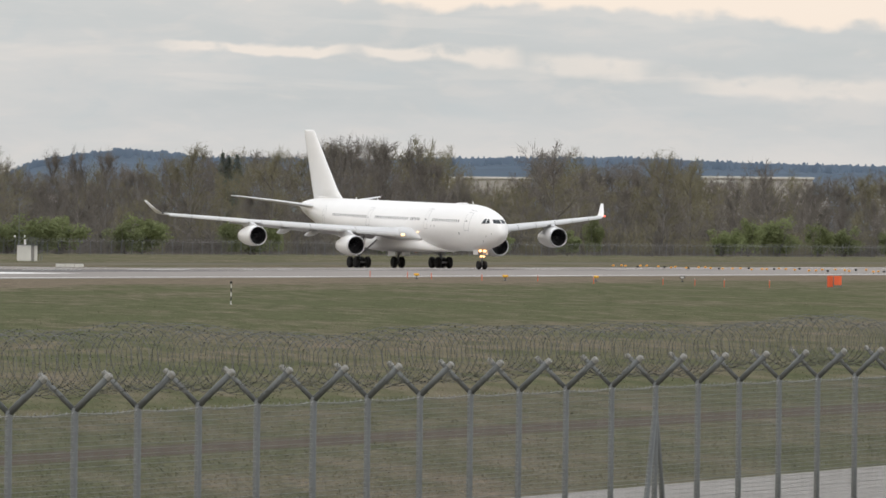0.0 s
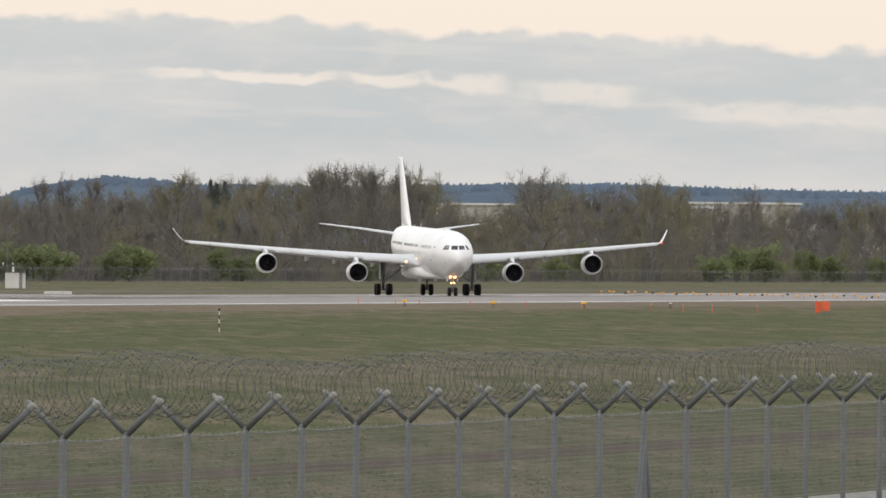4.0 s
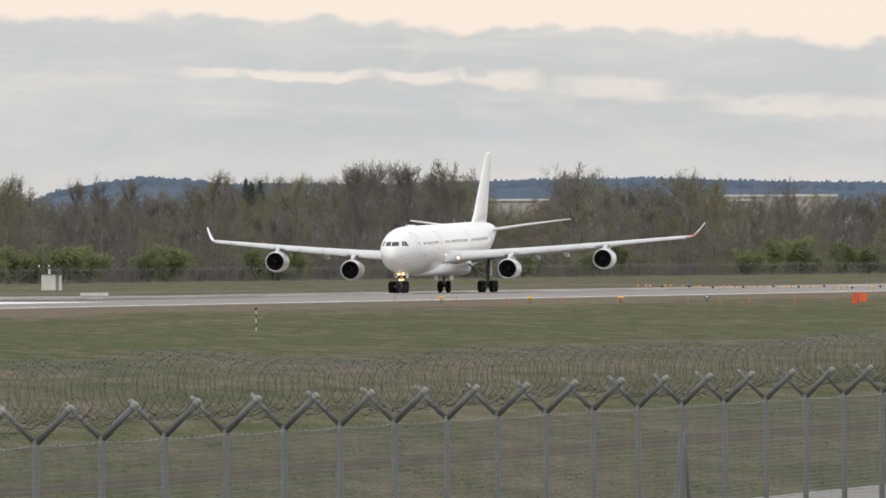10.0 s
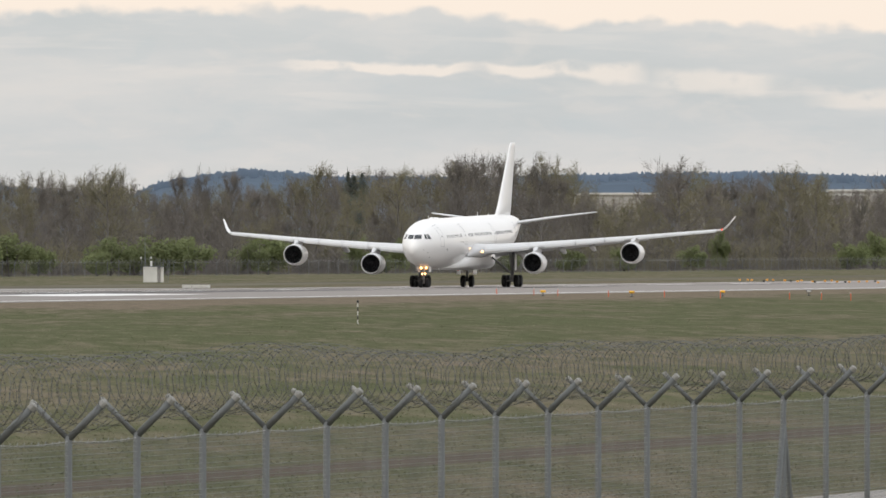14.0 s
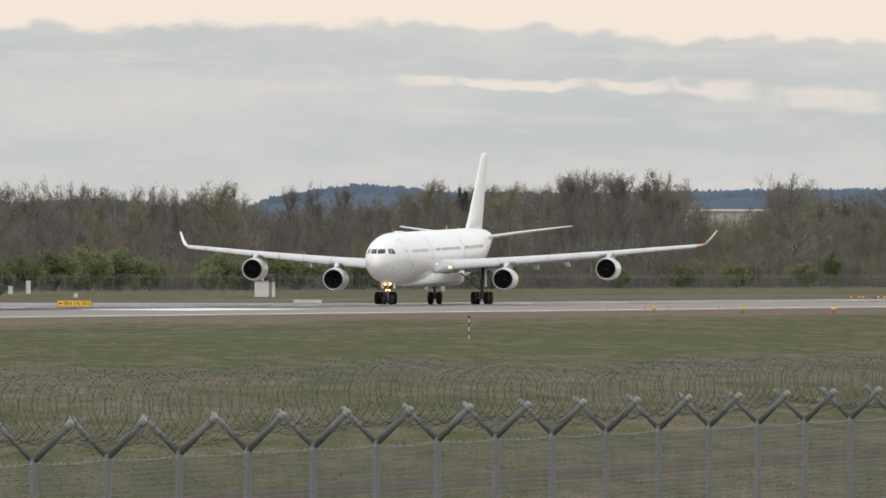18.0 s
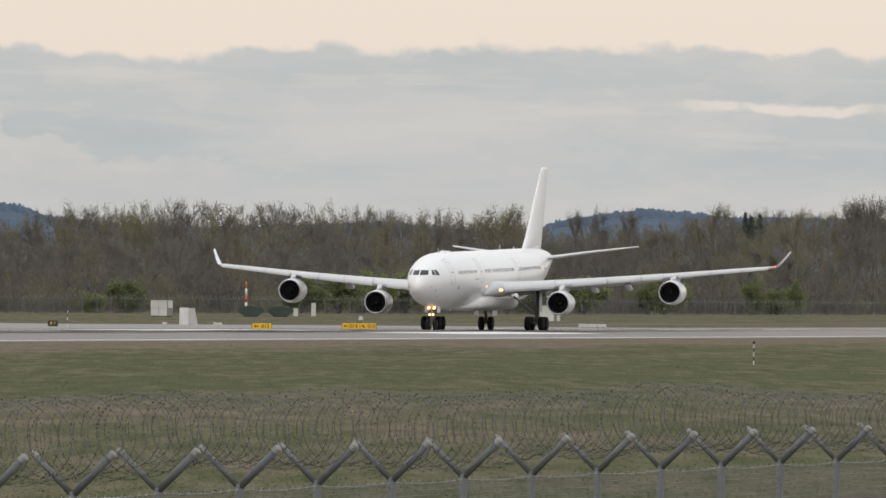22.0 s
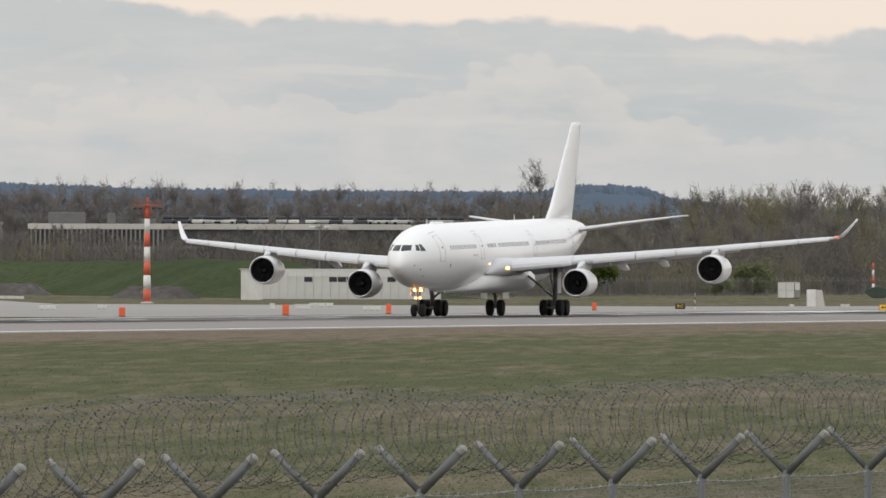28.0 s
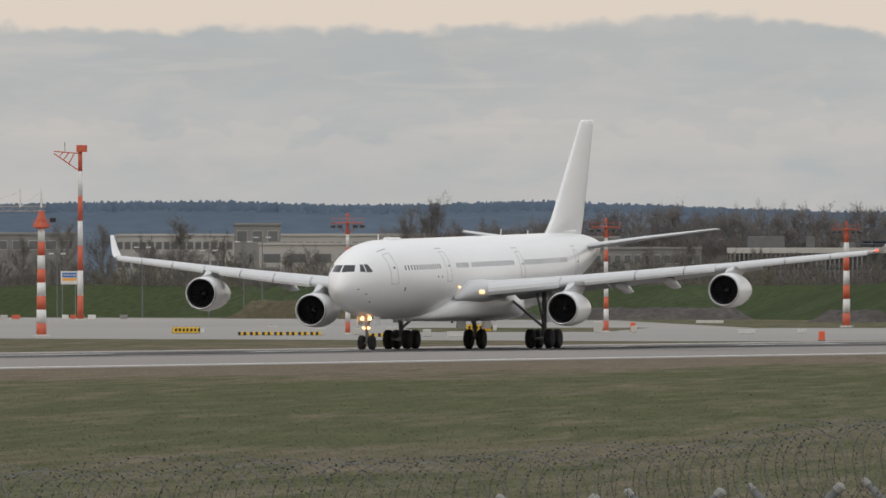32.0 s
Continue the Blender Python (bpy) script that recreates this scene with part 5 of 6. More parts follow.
    # undergrowth along the front of it
    for x, lo, hi in ((-572, 5.5, 9.0), (-550, 4.0, 7.0), (-540, 2.2, 4.5)):
        b = 8.2
        while b < 14.6:
            dist = -x / math.sin(radians(b))
            hgt = rng.uniform(lo, hi)
            if x == -540 and rng.random() < 0.35:
                b += 0.06
                continue
            w = hgt * rng.uniform(1.2, 1.9)
            put(rng.choice(thick), Matrix.Translation(spot(b, dist)) @ pose(0, 0, 0, 0, 0, rng.uniform(0, 360)) @ Matrix.Diagonal((w, w, hgt * 1.1, 1)))
            b += math.degrees(w * 0.55 / dist)
    # single green bushes: bearing, width, height
    for b, w, hgt in ((8.55, 7, 7), (8.72, 11, 8), (8.82, 8, 9), (8.97, 12, 10.5), (9.08, 9, 9.5), (9.18, 10, 7), (9.66, 5, 9.5), (9.76, 7, 6), (10.02, 8, 6), (10.22, 7, 5.5), (10.46, 6, 5), (10.87, 4.5, 7.5), (10.94, 8, 6), (11.02, 6, 8),
                      (11.36, 11, 8.3), (11.42, 8, 6.5), (11.66, 11, 7.5), (11.76, 12, 8), (11.86, 8, 7), (11.95, 10, 7.4), (12.0, 6, 5), (12.22, 7, 6.2), (12.33, 11, 8), (12.45, 9, 8.5), (12.58, 12, 7.6), (12.72, 9, 6.4), (12.78, 5, 4.5),
                      (13.38, 9, 6.4), (13.52, 6, 4)):
        dist = 538 / math.sin(radians(b))
        put(rng.choice(green), Matrix.Translation(spot(b, dist)) @ pose(0, 0, 0, 0, 0, rng.uniform(0, 360)) @ Matrix.Diagonal((w, w, hgt * 1.12, 1)))
    # woods behind the car park, farther off and painted greyer for haze
    far = [bare_tree("tree", 21, 16, 0.95, "far_wood", 1900, 100, "bare tree in a distant grey wood", 0.25, 0.95, 2, 12), bare_tree("tree", 22, 16, 0.8, "far_wood", 1900, 100, "bare tree in a distant grey wood", 0.3, 0.8, 2, 12)]
    line = profile([(14.2, 0.295), (14.7, 0.31), (15.2, 0.307), (15.77, 0.33), (16.0, 0.334), (16.3, 0.322), (16.54, 0.315), (16.8, 0.29), (17.1, 0.25), (17.5, 0.235), (18.4, 0.22), (19.5, 0.22)])
    behind = []
    for dist, lo in ((3000, 0.9), (2900, 0.8), (2800, 0.66), (2720, 0.5)):
        b = 14.2
        while b < 17.4:
            top = rise(line(b), dist) * 0.99 * rng.uniform(lo, min(1, lo + 0.12))
            behind.append((rng.choice(far), Matrix.Translation(spot(b, dist)) @ pose(0, 0, 0, 0, 0, rng.uniform(0, 360)) @ Matrix.Diagonal((top / 15, top / 15, top / 16, 1))))
            b += math.degrees(top * 0.17 / dist) * rng.uniform(0.8, 1.3)
    joined_trees(behind, "far_wood", "distant grey bare wood behind the car park")
    for k in far + plain:
        for c in list(k.children):
            bpy.data.objects.remove(c)
        bpy.data.objects.remove(k)
    # loose trees and thicket before the offices and the car park
    for b, dist, el in ((14.5, 2300, 0.17), (14.62, 2330, 0.21), (14.85, 2300, 0.13), (15.0, 2340, 0.15), (15.12, 2300, 0.13), (15.35, 2330, 0.12), (15.55, 2340, 0.14), (15.8, 2380, 0.12), (16.0, 2400, 0.16), (16.25, 2400, 0.19), (16.4, 2400, 0.15),
                        (16.75, 2450, 0.2), (16.9, 2450, 0.17), (17.0, 2460, 0.24), (17.12, 2460, 0.25), (17.22, 2470, 0.343), (17.30, 2480, 0.30), (17.42, 2480, 0.2), (17.66, 2480, 0.16), (17.75, 2480, 0.15), (18.0, 2490, 0.21), (18.16, 2500, 0.272),
                        (18.28, 2500, 0.2), (18.45, 2500, 0.24), (18.6, 2500, 0.26), (18.75, 2500, 0.2)):
        dist = behind_bank(b, dist)
        top = rise(el, dist)
        put(rng.choice(kinds[:2] + kinds[3:4]), Matrix.Translation(spot(b, dist)) @ pose(0, 0, 0, 0, 0, rng.uniform(0, 360)) @ Matrix.Diagonal((top / 17, top / 17, top / 16, 1)))
    for k in range(78):
        b = 14.5 + 0.055 * k + rng.uniform(-0.02, 0.02)
        dist = behind_bank(b, 2330) + rng.uniform(5, 50)
        top = rise(rng.uniform(0.05, 0.15), dist)
        put(rng.choice(light), Matrix.Translation(spot(b, dist)) @ pose(0, 0, 0, 0, 0, rng.uniform(0, 360)) @ Matrix.Diagonal((top / 13, top / 13, top / 16, 1)))
    for back, lo, hi in ((0, 6.0, 9.0), (34, 8.0, 11.0), (64, 9.0, 12.0)):
        b = 14.35
        while b < 19.2:
            dist = behind_bank(b, 2290) + back
            hgt = rng.uniform(lo, hi)
            m = Matrix.Translation(spot(b, dist)) @ pose(0, 0, 0, 0, 0, rng.uniform(0, 360)) @ Matrix.Diagonal((hgt * 1.3, hgt * 1.3, hgt, 1))
            put(thick[0] if rng.random() < 0.7 else thick[1], m)
            b += math.degrees(hgt * 0.75 / dist) * rng.uniform(0.8, 1.2)
    # big bare tree and bright round bush by the far fence
    big = bare_tree("tree", 19, 20.0, 1.0, "dark_twig", 3600, 0, "tall bare tree with an open crown by the far fence", 0.2, 0.95)
    big.matrix_basis = Matrix.Translation(spot(14.17, 2290)) @ Matrix.Diagonal((1.25, 1.25, 1.0, 1))
    ball = leafy_bush("bush", 51, "bush_leaf", 4200, "rounded bright green bush by the far fence", 0.2, True)
    ball.matrix_basis = Matrix.Translation(spot(13.985, 2250)) @ Matrix.Diagonal((8.8, 8.8, 7.4, 1))
    for i, (b, top) in enumerate(((11.005, rise(0.286, 3050)), (11.058, rise(0.290, 3050)), (11.035, rise(0.275, 3050)))):
        c = conifer("conifer", 61 + i, top)
        c.matrix_basis = Matrix.Translation(spot(b, 3050))


build_woods()

# ---- things on the airfield ----
def face_camera(x, y):
    """The turn, in degrees, with which a thing's front (-y) looks at the camera."""
    return math.degrees(math.atan2(-x, y))


def at(x, y, z=0.0, turn=None):
    return pose(x, y, z, 0, 0, face_camera(x, y) if turn is None else turn)


def lettering(text, size, parent, loc, mat="sign_black"):
    """Raised letters as a mesh, facing -y."""
    cu = bpy.data.curves.new("letters", "FONT")
    cu.body, cu.size, cu.align_x, cu.align_y, cu.extrude = text, size, "CENTER", "CENTER", 0.004
    tmp = bpy.data.objects.new("letters", cu)
    scene.collection.objects.link(tmp)
    me = bpy.data.meshes.new_from_object(tmp.evaluated_get(bpy.context.evaluated_depsgraph_get()))
    bpy.data.objects.remove(tmp)
    me.materials.clear()
    me.materials.append(M[mat])
    ob = new("letters", me)
    ob.parent = parent
    ob.matrix_basis = pose(*loc, 90, 0, 0)
    return ob


def arrow(parent, x, z, size, turn):
    """A small arrow that points left at turn 0."""
    bm = bmesh.new()
    s = size
    a, b = [[bm.verts.new((px * s, y, pz * s)) for px, pz in ((-0.5, 0), (-0.1, 0.3), (-0.1, 0.1), (0.5, 0.1), (0.5, -0.1), (-0.1, -0.1), (-0.1, -0.3))] for y in (0, 0.008)]
    bm.faces.new(a)
    bm.faces.new(b[::-1])
    for i in range(7):
        bm.faces.new((a[i], b[i], b[(i + 1) % 7], a[(i + 1) % 7]))
    bmesh.ops.recalc_face_normals(bm, faces=bm.faces)
    ob = part("arrow", bm, "sign_black", parent)
    ob.matrix_basis = pose(x, -0.075, z, 0, turn, 0)


def guidance_sign(x, y, w, h, words, label, board="yellow", ink="sign_black"):
    t = thing("taxiway_sign", at(x, y), label, "sign", "taxiway signs")
    part("board", box(-w / 2, w / 2, -0.06, 0.10, 0.10, h, 0.02), board, t)
    part("frame", box(-w / 2 - 0.04, w / 2 + 0.04, -0.03, 0.13, 0.06, h + 0.03, 0.02), "dark_metal", t)
    for s in (-0.35, 0.35):
        part("leg", tube([(s * w, 0.03, 0), (s * w, 0.03, 0.1)], 0.04, 8), "galv", t)
    for text, px, size in words:
        lettering(text, size, t, (px, -0.066, 0.1 + (h - 0.1) / 2), ink)
    return t


s = guidance_sign(-342.4, 1498.6, 1.95, 0.68, [("B13", 0.35, 0.52)], "yellow taxiway sign reading B13 with an arrow")
arrow(s, -0.55, 0.39, 0.5, 0)
s = guidance_sign(-341.0, 1537.7, 3.5, 0.70, [("B14", -0.62, 0.54), ("B15", 1.25, 0.54)], "yellow taxiway sign reading B14 and B15")
arrow(s, -1.42, 0.40, 0.45, 0)
arrow(s, 0.42, 0.40, 0.45, 45)
part("divider", box(0.05, 0.09, -0.07, -0.05, 0.1, 0.7), "sign_black", s)
guidance_sign(-371.7, 1530.1, 0.95, 0.62, [("B15", 0, 0.40)], "small black taxiway sign with yellow letters B15", "sign_black", "yellow")


def bar_sign(x, y, w, h, label):
    """A yellow sign whose writing cannot be read."""
    t = guidance_sign(x, y, w, h, [], label)
    for i in range(7):
        u = -w / 2 + w * (i + 0.6) / 7
        part("bar", box(u, u + w * 0.085, -0.075, -0.058, 0.1 + h * 0.22, 0.1 + h * 0.66), "sign_black", t)
    part("end_lamp", box(w / 2 + 0.06, w / 2 + 0.5, -0.1, 0.2, 0.1, h * 0.8, 0.04), "hut", t)


bar_sign(-468.3, 1528.3, 2.7, 0.74, "yellow taxiway sign with dark writing")
bar_sign(-478.2, 1459.9, 2.7, 0.66, "yellow taxiway sign with dark writing")

# white backs of low signs beside the runway
for x, y, w in ((-353.9, 1719.8, 3.25), (-421.0, 1571.0, 2.6), (-384.0, 1452.0, 1.8), (-535.8, 1847.9, 3.5), (-414.2, 1441.6, 1.7), (-414.5, 1462.5, 1.0)):
    t = thing("sign_back", at(x, y), "white back of a low sign on short legs", "sign")
    for i in range(3):
        part("panel", box(-w / 2 + w * i / 3 + 0.02, -w / 2 + w * (i + 1) / 3 - 0.02, -0.06, 0.06, 0.10, 0.46, 0.02), "hut", t)
        part("leg", tube([(-w / 2 + w * (i + 0.5) / 3, 0, 0), (-w / 2 + w * (i + 0.5) / 3, 0, 0.12)], 0.04, 8), "galv", t)


def weather_hut(x, y):
    t = thing("instrument_hut", at(x, y), "small white instrument hut with a mast and roof railing", "hut")
    part("wall", box(-1.4, 0.55, -1.2, 1.2, 0, 2.15, 0.04), "hut", t)
    part("side_panel", box(0.56, 0.95, -1.1, 1.1, 0, 2.1, 0.03), "office_grey", t)
    part("door", box(0.96, 1.4, -1.0, 1.0, 0, 2.12, 0.03), "hut", t)
    part("roof", box(-1.48, 1.48, -1.3, 1.3, 2.16, 2.24, 0.03), "galv", t)
    part("mast", tube([(-1.15, 0, 2.2), (-1.15, 0, 8.6)], [0.06, 0.03], 8), "galv", t)
    part("cross_arm", tube([(-1.7, 0, 3.2), (-0.3, 0, 3.2)], 0.03, 6), "galv", t)
    part("cross_arm", tube([(-1.2, 0, 4.15), (-0.4, 0, 4.15)], 0.03, 6), "galv", t)
    for u in (-1.7, -0.35):
        part("sensor", turned(bmesh.new(), [(3.2, 0.05), (3.3, 0.12), (3.5, 0.10), (3.55, 0.02)], "z", 10, (u, 0, 0)), "hut", t)
    part("instrument", box(-0.45, -0.15, -0.2, 0.2, 2.24, 2.95, 0.03), "mast_white", t)
    for u in (0.25, 0.6, 0.95, 1.35):
        part("rail_post", tube([(u, -1.1, 2.24), (u, -1.1, 3.2)], 0.025, 6), "galv", t)
    part("rail", tube([(0.2, -1.1, 3.2), (1.4, -1.1, 3.2)], 0.025, 6), "galv", t)
    part("ladder_side", tube([(1.95, 0, 0), (2.25, 0, 3.1)], 0.035, 6), "galv", t)
    part("ladder_side", tube([(1.65, 0, 0), (2.0, 0, 3.1)], 0.035, 6), "galv", t)


weather_hut(-427.0, 2046.0)

# small sensor boxes in the grass beyond the runway
for x, y, w, h in ((-380.0, 1641.4, 1.0, 0.28), (-381.7, 1622.9, 0.5, 0.28), (-488.6, 2160.5, 0.66, 1.15), (-492.8, 2191.0, 0.66, 1.9), (-440.0, 1985.0, 0.55, 0.5), (-400.2, 1486.0, 1.55, 0.5), (-405.5, 1494.0, 0.5, 0.55), (-417.5, 1355.0, 1.5, 0.5)):
    t = thing("equipment_box", at(x, y), "small pale equipment box on a plinth", "box", "equipment boxes")
    part("plinth", box(-w / 2 - 0.06, w / 2 + 0.06, -0.3, 0.3, 0, 0.08), "concrete", t)
    part("housing", box(-w / 2, w / 2, -0.25, 0.25, 0.08, h, 0.04), "hut", t)
    part("lid", box(-w / 2 - 0.04, w / 2 + 0.04, -0.29, 0.29, h, h + 0.05, 0.02), "mast_white", t)

# striped marker poles
for x, y, h in ((-178.6, 917.0, 1.3), (-368.5, 1523.3, 1.75)):
    t = thing("marker_pole", at(x, y), "thin black and white striped marker pole", "pole")
    n = 5
    for i in range(n):
        part("band", tube([(0, 0, h * i / n), (0, 0, h * (i + 1) / n)], 0.032, 8), "sign_black" if i % 2 else "mast_white", t)
    part("cap", turned(bmesh.new(), [(h, 0.07), (h + 0.12, 0.08), (h + 0.16, 0.03)], "z", 8), "sign_black", t)


def orange_board(x, y):
    t = thing("orange_marker", at(x, y), "two orange marker boards set at an angle on a frame", "marker board")
    for sx, w, z0, turn in ((-0.34, 0.64, 0.03, 35), (0.36, 0.74, 0.22, -20)):
        ob = part("board", box(-w / 2, w / 2, -0.02, 0.02, z0, 1.06, 0.01), "orange", t)
        ob.matrix_basis = pose(sx, 0, 0, 0, 0, turn)
    for u in (-0.6, 0.0, 0.65):
        part("leg", tube([(u, 0.1, 0), (u, 0.1, 0.9)], 0.025, 6), "galv", t)
    part("foot_rail", tube([(-0.7, 0.1, 0.04), (0.75, 0.1, 0.04)], 0.03, 6), "galv", t)


orange_board(-212.0, 1376.0)

# orange drums and boxes along the taxiway
for x, y, w, h in ((-339.5 - 17, 1318.0, 0.60, 0.96), (-371.8, 1493.8, 0.46, 0.78), (-356.9, 1265.5, 0.54, 0.82), (-358.9, 1363.3, 0.48, 0.94), (-452.6, 1532.0, 0.55, 0.95)):
    t = thing("orange_marker", at(x, y), "orange box-shaped taxiway marker", "marker", "orange markers")
    part("body", box(-w / 2, w / 2, -0.25, 0.25, 0.04, h, 0.05), "orange", t)
    part("base", box(-w / 2 - 0.08, w / 2 + 0.08, -0.32, 0.32, 0, 0.05), "dark_metal", t)
    part("band", box(-w / 2 - 0.005, w / 2 + 0.005, -0.255, 0.255, h * 0.42, h * 0.48), "red_paint", t)


def edge_light(x, y, head, label):
    t = thing("runway_light", at(x, y), label, "runway light", "runway edge lights")
    part("stem", tube([(0, 0, 0), (0, 0, 0.32)], 0.05, 8), "galv", t)
    part("base", turned(bmesh.new(), [(0, 0.16), (0.05, 0.16), (0.08, 0.06)], "z", 10), "dark_metal", t)
    part("head", box(-0.27, 0.27, -0.15, 0.15, 0.32, 0.56, 0.06), head, t)
    part("lens", box(-0.2, 0.2, -0.17, -0.14, 0.36, 0.50, 0.02), "mast_white" if head == "sign_black" else "yellow", t)


for x, y in ((-268.0, 1471.0), (-256.0, 1453.0), (-250.0, 1470.0)):
    edge_light(x, y, "lamp_amber", "amber runway light on a short stem in the grass")
edge_light(-244.1, 1486.2, "sign_black", "dark runway light on a short stem in the grass")
for b, d in ((9.66, 1415), (9.28, 1383), (9.17, 1363), (10.36, 1519), (10.27, 1500), (10.08, 1470), (9.87, 1460), (9.4, 1400), (9.0, 1370), (10.5, 1540)):
    p = spot(b, d)
    t = thing("marker_stake", at(p.x, p.y), "thin orange stake in the grass", "stake", "marker stakes")
    part("stake", box(-0.03, 0.03, -0.03, 0.03, 0, 0.62), "orange", t)
    part("tip", box(-0.035, 0.035, -0.035, 0.035, 0.62, 0.68), "mast_white", t)
rng = random.Random(4)
for i in range(44):
    b = 8.45 + 1.15 * (i + rng.random() * 0.8) / 44
    d = 2050 - 110 * (9.5 - b) + rng.uniform(-60, 60)
    p = spot(b, d)
    t = thing("taxiway_light", at(p.x, p.y), "small amber taxiway light beyond the runway", "taxiway light", "taxiway lights")
    part("stem", tube([(0, 0, 0), (0, 0, 0.25)], 0.04, 6), "galv", t)
    part("head", box(-0.16, 0.16, -0.1, 0.1, 0.25, 0.45, 0.04), "lamp_amber" if i % 4 else "sign_black", t)


def skip(x, y, turn):
    t = thing("waste_skip", at(x, y, 0, turn), "dark green waste skip with sloping ends and grey lids", "skip", "waste skips")
    bm = bmesh.new()
    loft(bm, [[Vector((u, v, z)) for u, v in ((-a, -0.9), (a, -0.9), (a, 0.9), (-a, 0.9))] for z, a in ((0.15, 1.1), (0.75, 1.9), (1.05, 1.85), (1.5, 1.35))])
    bmesh.ops.recalc_face_normals(bm, faces=bm.faces)
    part("tub", bm, "dumpster", t)
    for u in (-0.7, 0.7):
        ob = part("lid", box(-0.66, 0.66, -0.95, 0.95, 0, 0.05, 0.02), "office_grey", t)
        ob.matrix_basis = pose(u, 0, 1.46, 0, 18 if u > 0 else -18, 0)
    part("skid", box(-1.0, 1.0, -0.8, -0.65, 0, 0.16), "dark_metal", t)
    part("skid", box(-1.0, 1.0, 0.65, 0.8, 0, 0.16), "dark_metal", t)


skip(-486.0, 2120.0, 12)
skip(-482.6, 2124.0, 14)

t = thing("container", at(-486.2, 2065.5), "white equipment container with panel seams", "container")
for i in range(2):
    for j in range(2):
        part("panel", box(-1.55 + 1.15 * i, -0.44 + 1.15 * i, -1.0, 1.0, 0.1 + 1.05 * j, 1.12 + 1.05 * j, 0.02), "hut", t)
part("end_frame", box(0.78, 1.55, -0.95, 0.95, 0.1, 2.1, 0.03), "office_grey", t)
part("end_panel", box(0.84, 1.49, -0.98, -0.94, 1.2, 2.15, 0.02), "hut", t)
part("roof", box(-1.58, 1.57, -1.02, 1.02, 2.2, 2.26, 0.02), "mast_white", t)
part("base_frame", box(-1.5, 1.5, -0.9, 0.9, 0, 0.1), "dark_metal", t)

t = thing("concrete_buttress", at(-383.6, 1641.4), "pale concrete slab with a sloping buttress", "slab")
part("slab", box(-0.75, 0.3, -0.4, 0.4, 0, 1.95, 0.04), "hut", t)
bm = bmesh.new()
loft(bm, [[Vector(p) for p in ((0.32, v, 0), (1.3, v, 0), (0.95, v, 1.9), (0.32, v, 1.9))] for v in (-0.3, 0.3)])
bmesh.ops.recalc_face_normals(bm, faces=bm.faces)
part("buttress", bm, "concrete", t)
part("door", box(-0.62, 0.15, -0.42, -0.40, 0.1, 1.8, 0.01), "mast_white", t)


def striped_mast(x, y, h, r, bands, label, head="cross"):
    """A red and white banded mast; every band is a piece of its own."""
    t = thing("light_mast", at(x, y), label, "mast", "red and white masts")
    for i in range(bands):
        a, b = h * i / bands, h * (i + 1) / bands
        ra, rb = r + (r * 0.62 - r) * i / bands, r + (r * 0.62 - r) * (i + 1) / bands
        part("band", tube([(0, 0, a), (0, 0, b)], [ra, rb], 12), "red_paint" if i % 2 == 0 else "mast_white", t, smooth=True)
    part("base_plate", turned(bmesh.new(), [(0, r * 1.7), (0.12, r * 1.7), (0.2, r * 1.1)], "z", 12), "concrete", t)
    if head == "cross":
        part("platform", box(-1.5, 1.5, -0.5, 0.5, h - 0.15, h - 0.05, 0.02), "red_paint", t)
        for u in (-1.45, -0.75, 0.75, 1.45):
            lamp = part("floodlight", box(u - 0.28, u + 0.28, -0.35, 0.05, h - 0.62, h - 0.30, 0.05), "galv", t, "grey floodlight")
            part("glass", box(u - 0.22, u + 0.22, -0.37, -0.35, h - 0.56, h - 0.36), "glass_dark", lamp)
            part("bracket", tube([(u, 0, h - 0.32), (u, 0, h - 0.1)], 0.03, 6), "red_paint", t)
        for u in (-1.5, 1.5):
            part("stay", tube([(0, 0, h - 1.3), (u * 0.8, 0, h - 0.15)], 0.04, 6), "red_paint", t)
        part("rail", tube([(-1.5, -0.5, h + 0.35), (1.5, -0.5, h + 0.35)], 0.025, 6), "red_paint", t)
        for u in (-1.5, -0.5, 0.5, 1.5):
            part("rail_post", tube([(u, -0.5, h - 0.1), (u, -0.5, h + 0.35)], 0.025, 6), "red_paint", t)
        part("beacon", turned(bmesh.new(), [(h - 0.05, 0.06), (h + 0.5, 0.06), (h + 0.55, 0.16), (h + 0.8, 0.14), (h + 0.85, 0.03)], "z", 10), "red_paint", t)
    return t


LABEL_MAST = "red and white banded floodlight mast with a lamp platform"
striped_mast(-446.0, 1500.0, 10.9, 0.27, 9, LABEL_MAST)
striped_mast(-474.5, 1693.0, 11.4, 0.45, 7, LABEL_MAST)
striped_mast(-452.0, 1431.0, 11.1, 0.25, 9, LABEL_MAST)
striped_mast(-489.0, 2130.0, 5.0, 0.22, 5, "small red and white banded mast by the far fence", "plain")

t = striped_mast(-465.0, 1375.4, 10.3, 0.50, 8, "thick red and white mast with a lattice boom and aerials", "plain")
part("head_frame", turned(bmesh.new(), [(10.25, 0.34), (10.42, 0.78), (10.62, 0.74), (11.3, 0.42), (11.95, 0.26)], "z", 8), "red_paint", t)
for u in (-0.78, -0.3, 0.3, 0.78):
    part("rail_post", tube([(u, -0.5, 10.4), (u, -0.5, 11.1)], 0.03, 6), "red_paint", t)
part("rail", tube([(-0.8, -0.5, 11.1), (0.8, -0.5, 11.1)], 0.03, 6), "red_paint", t)
part("mast_lamp", box(0.8, 1.4, -0.4, 0.2, 10.9, 11.3, 0.05), "dark_metal", t)
for z in (11.95, 12.4):
    part("boom_chord", tube([(0.5, 0, z), (-9.0, 0, z)], 0.05, 6), "boom_beige", t)
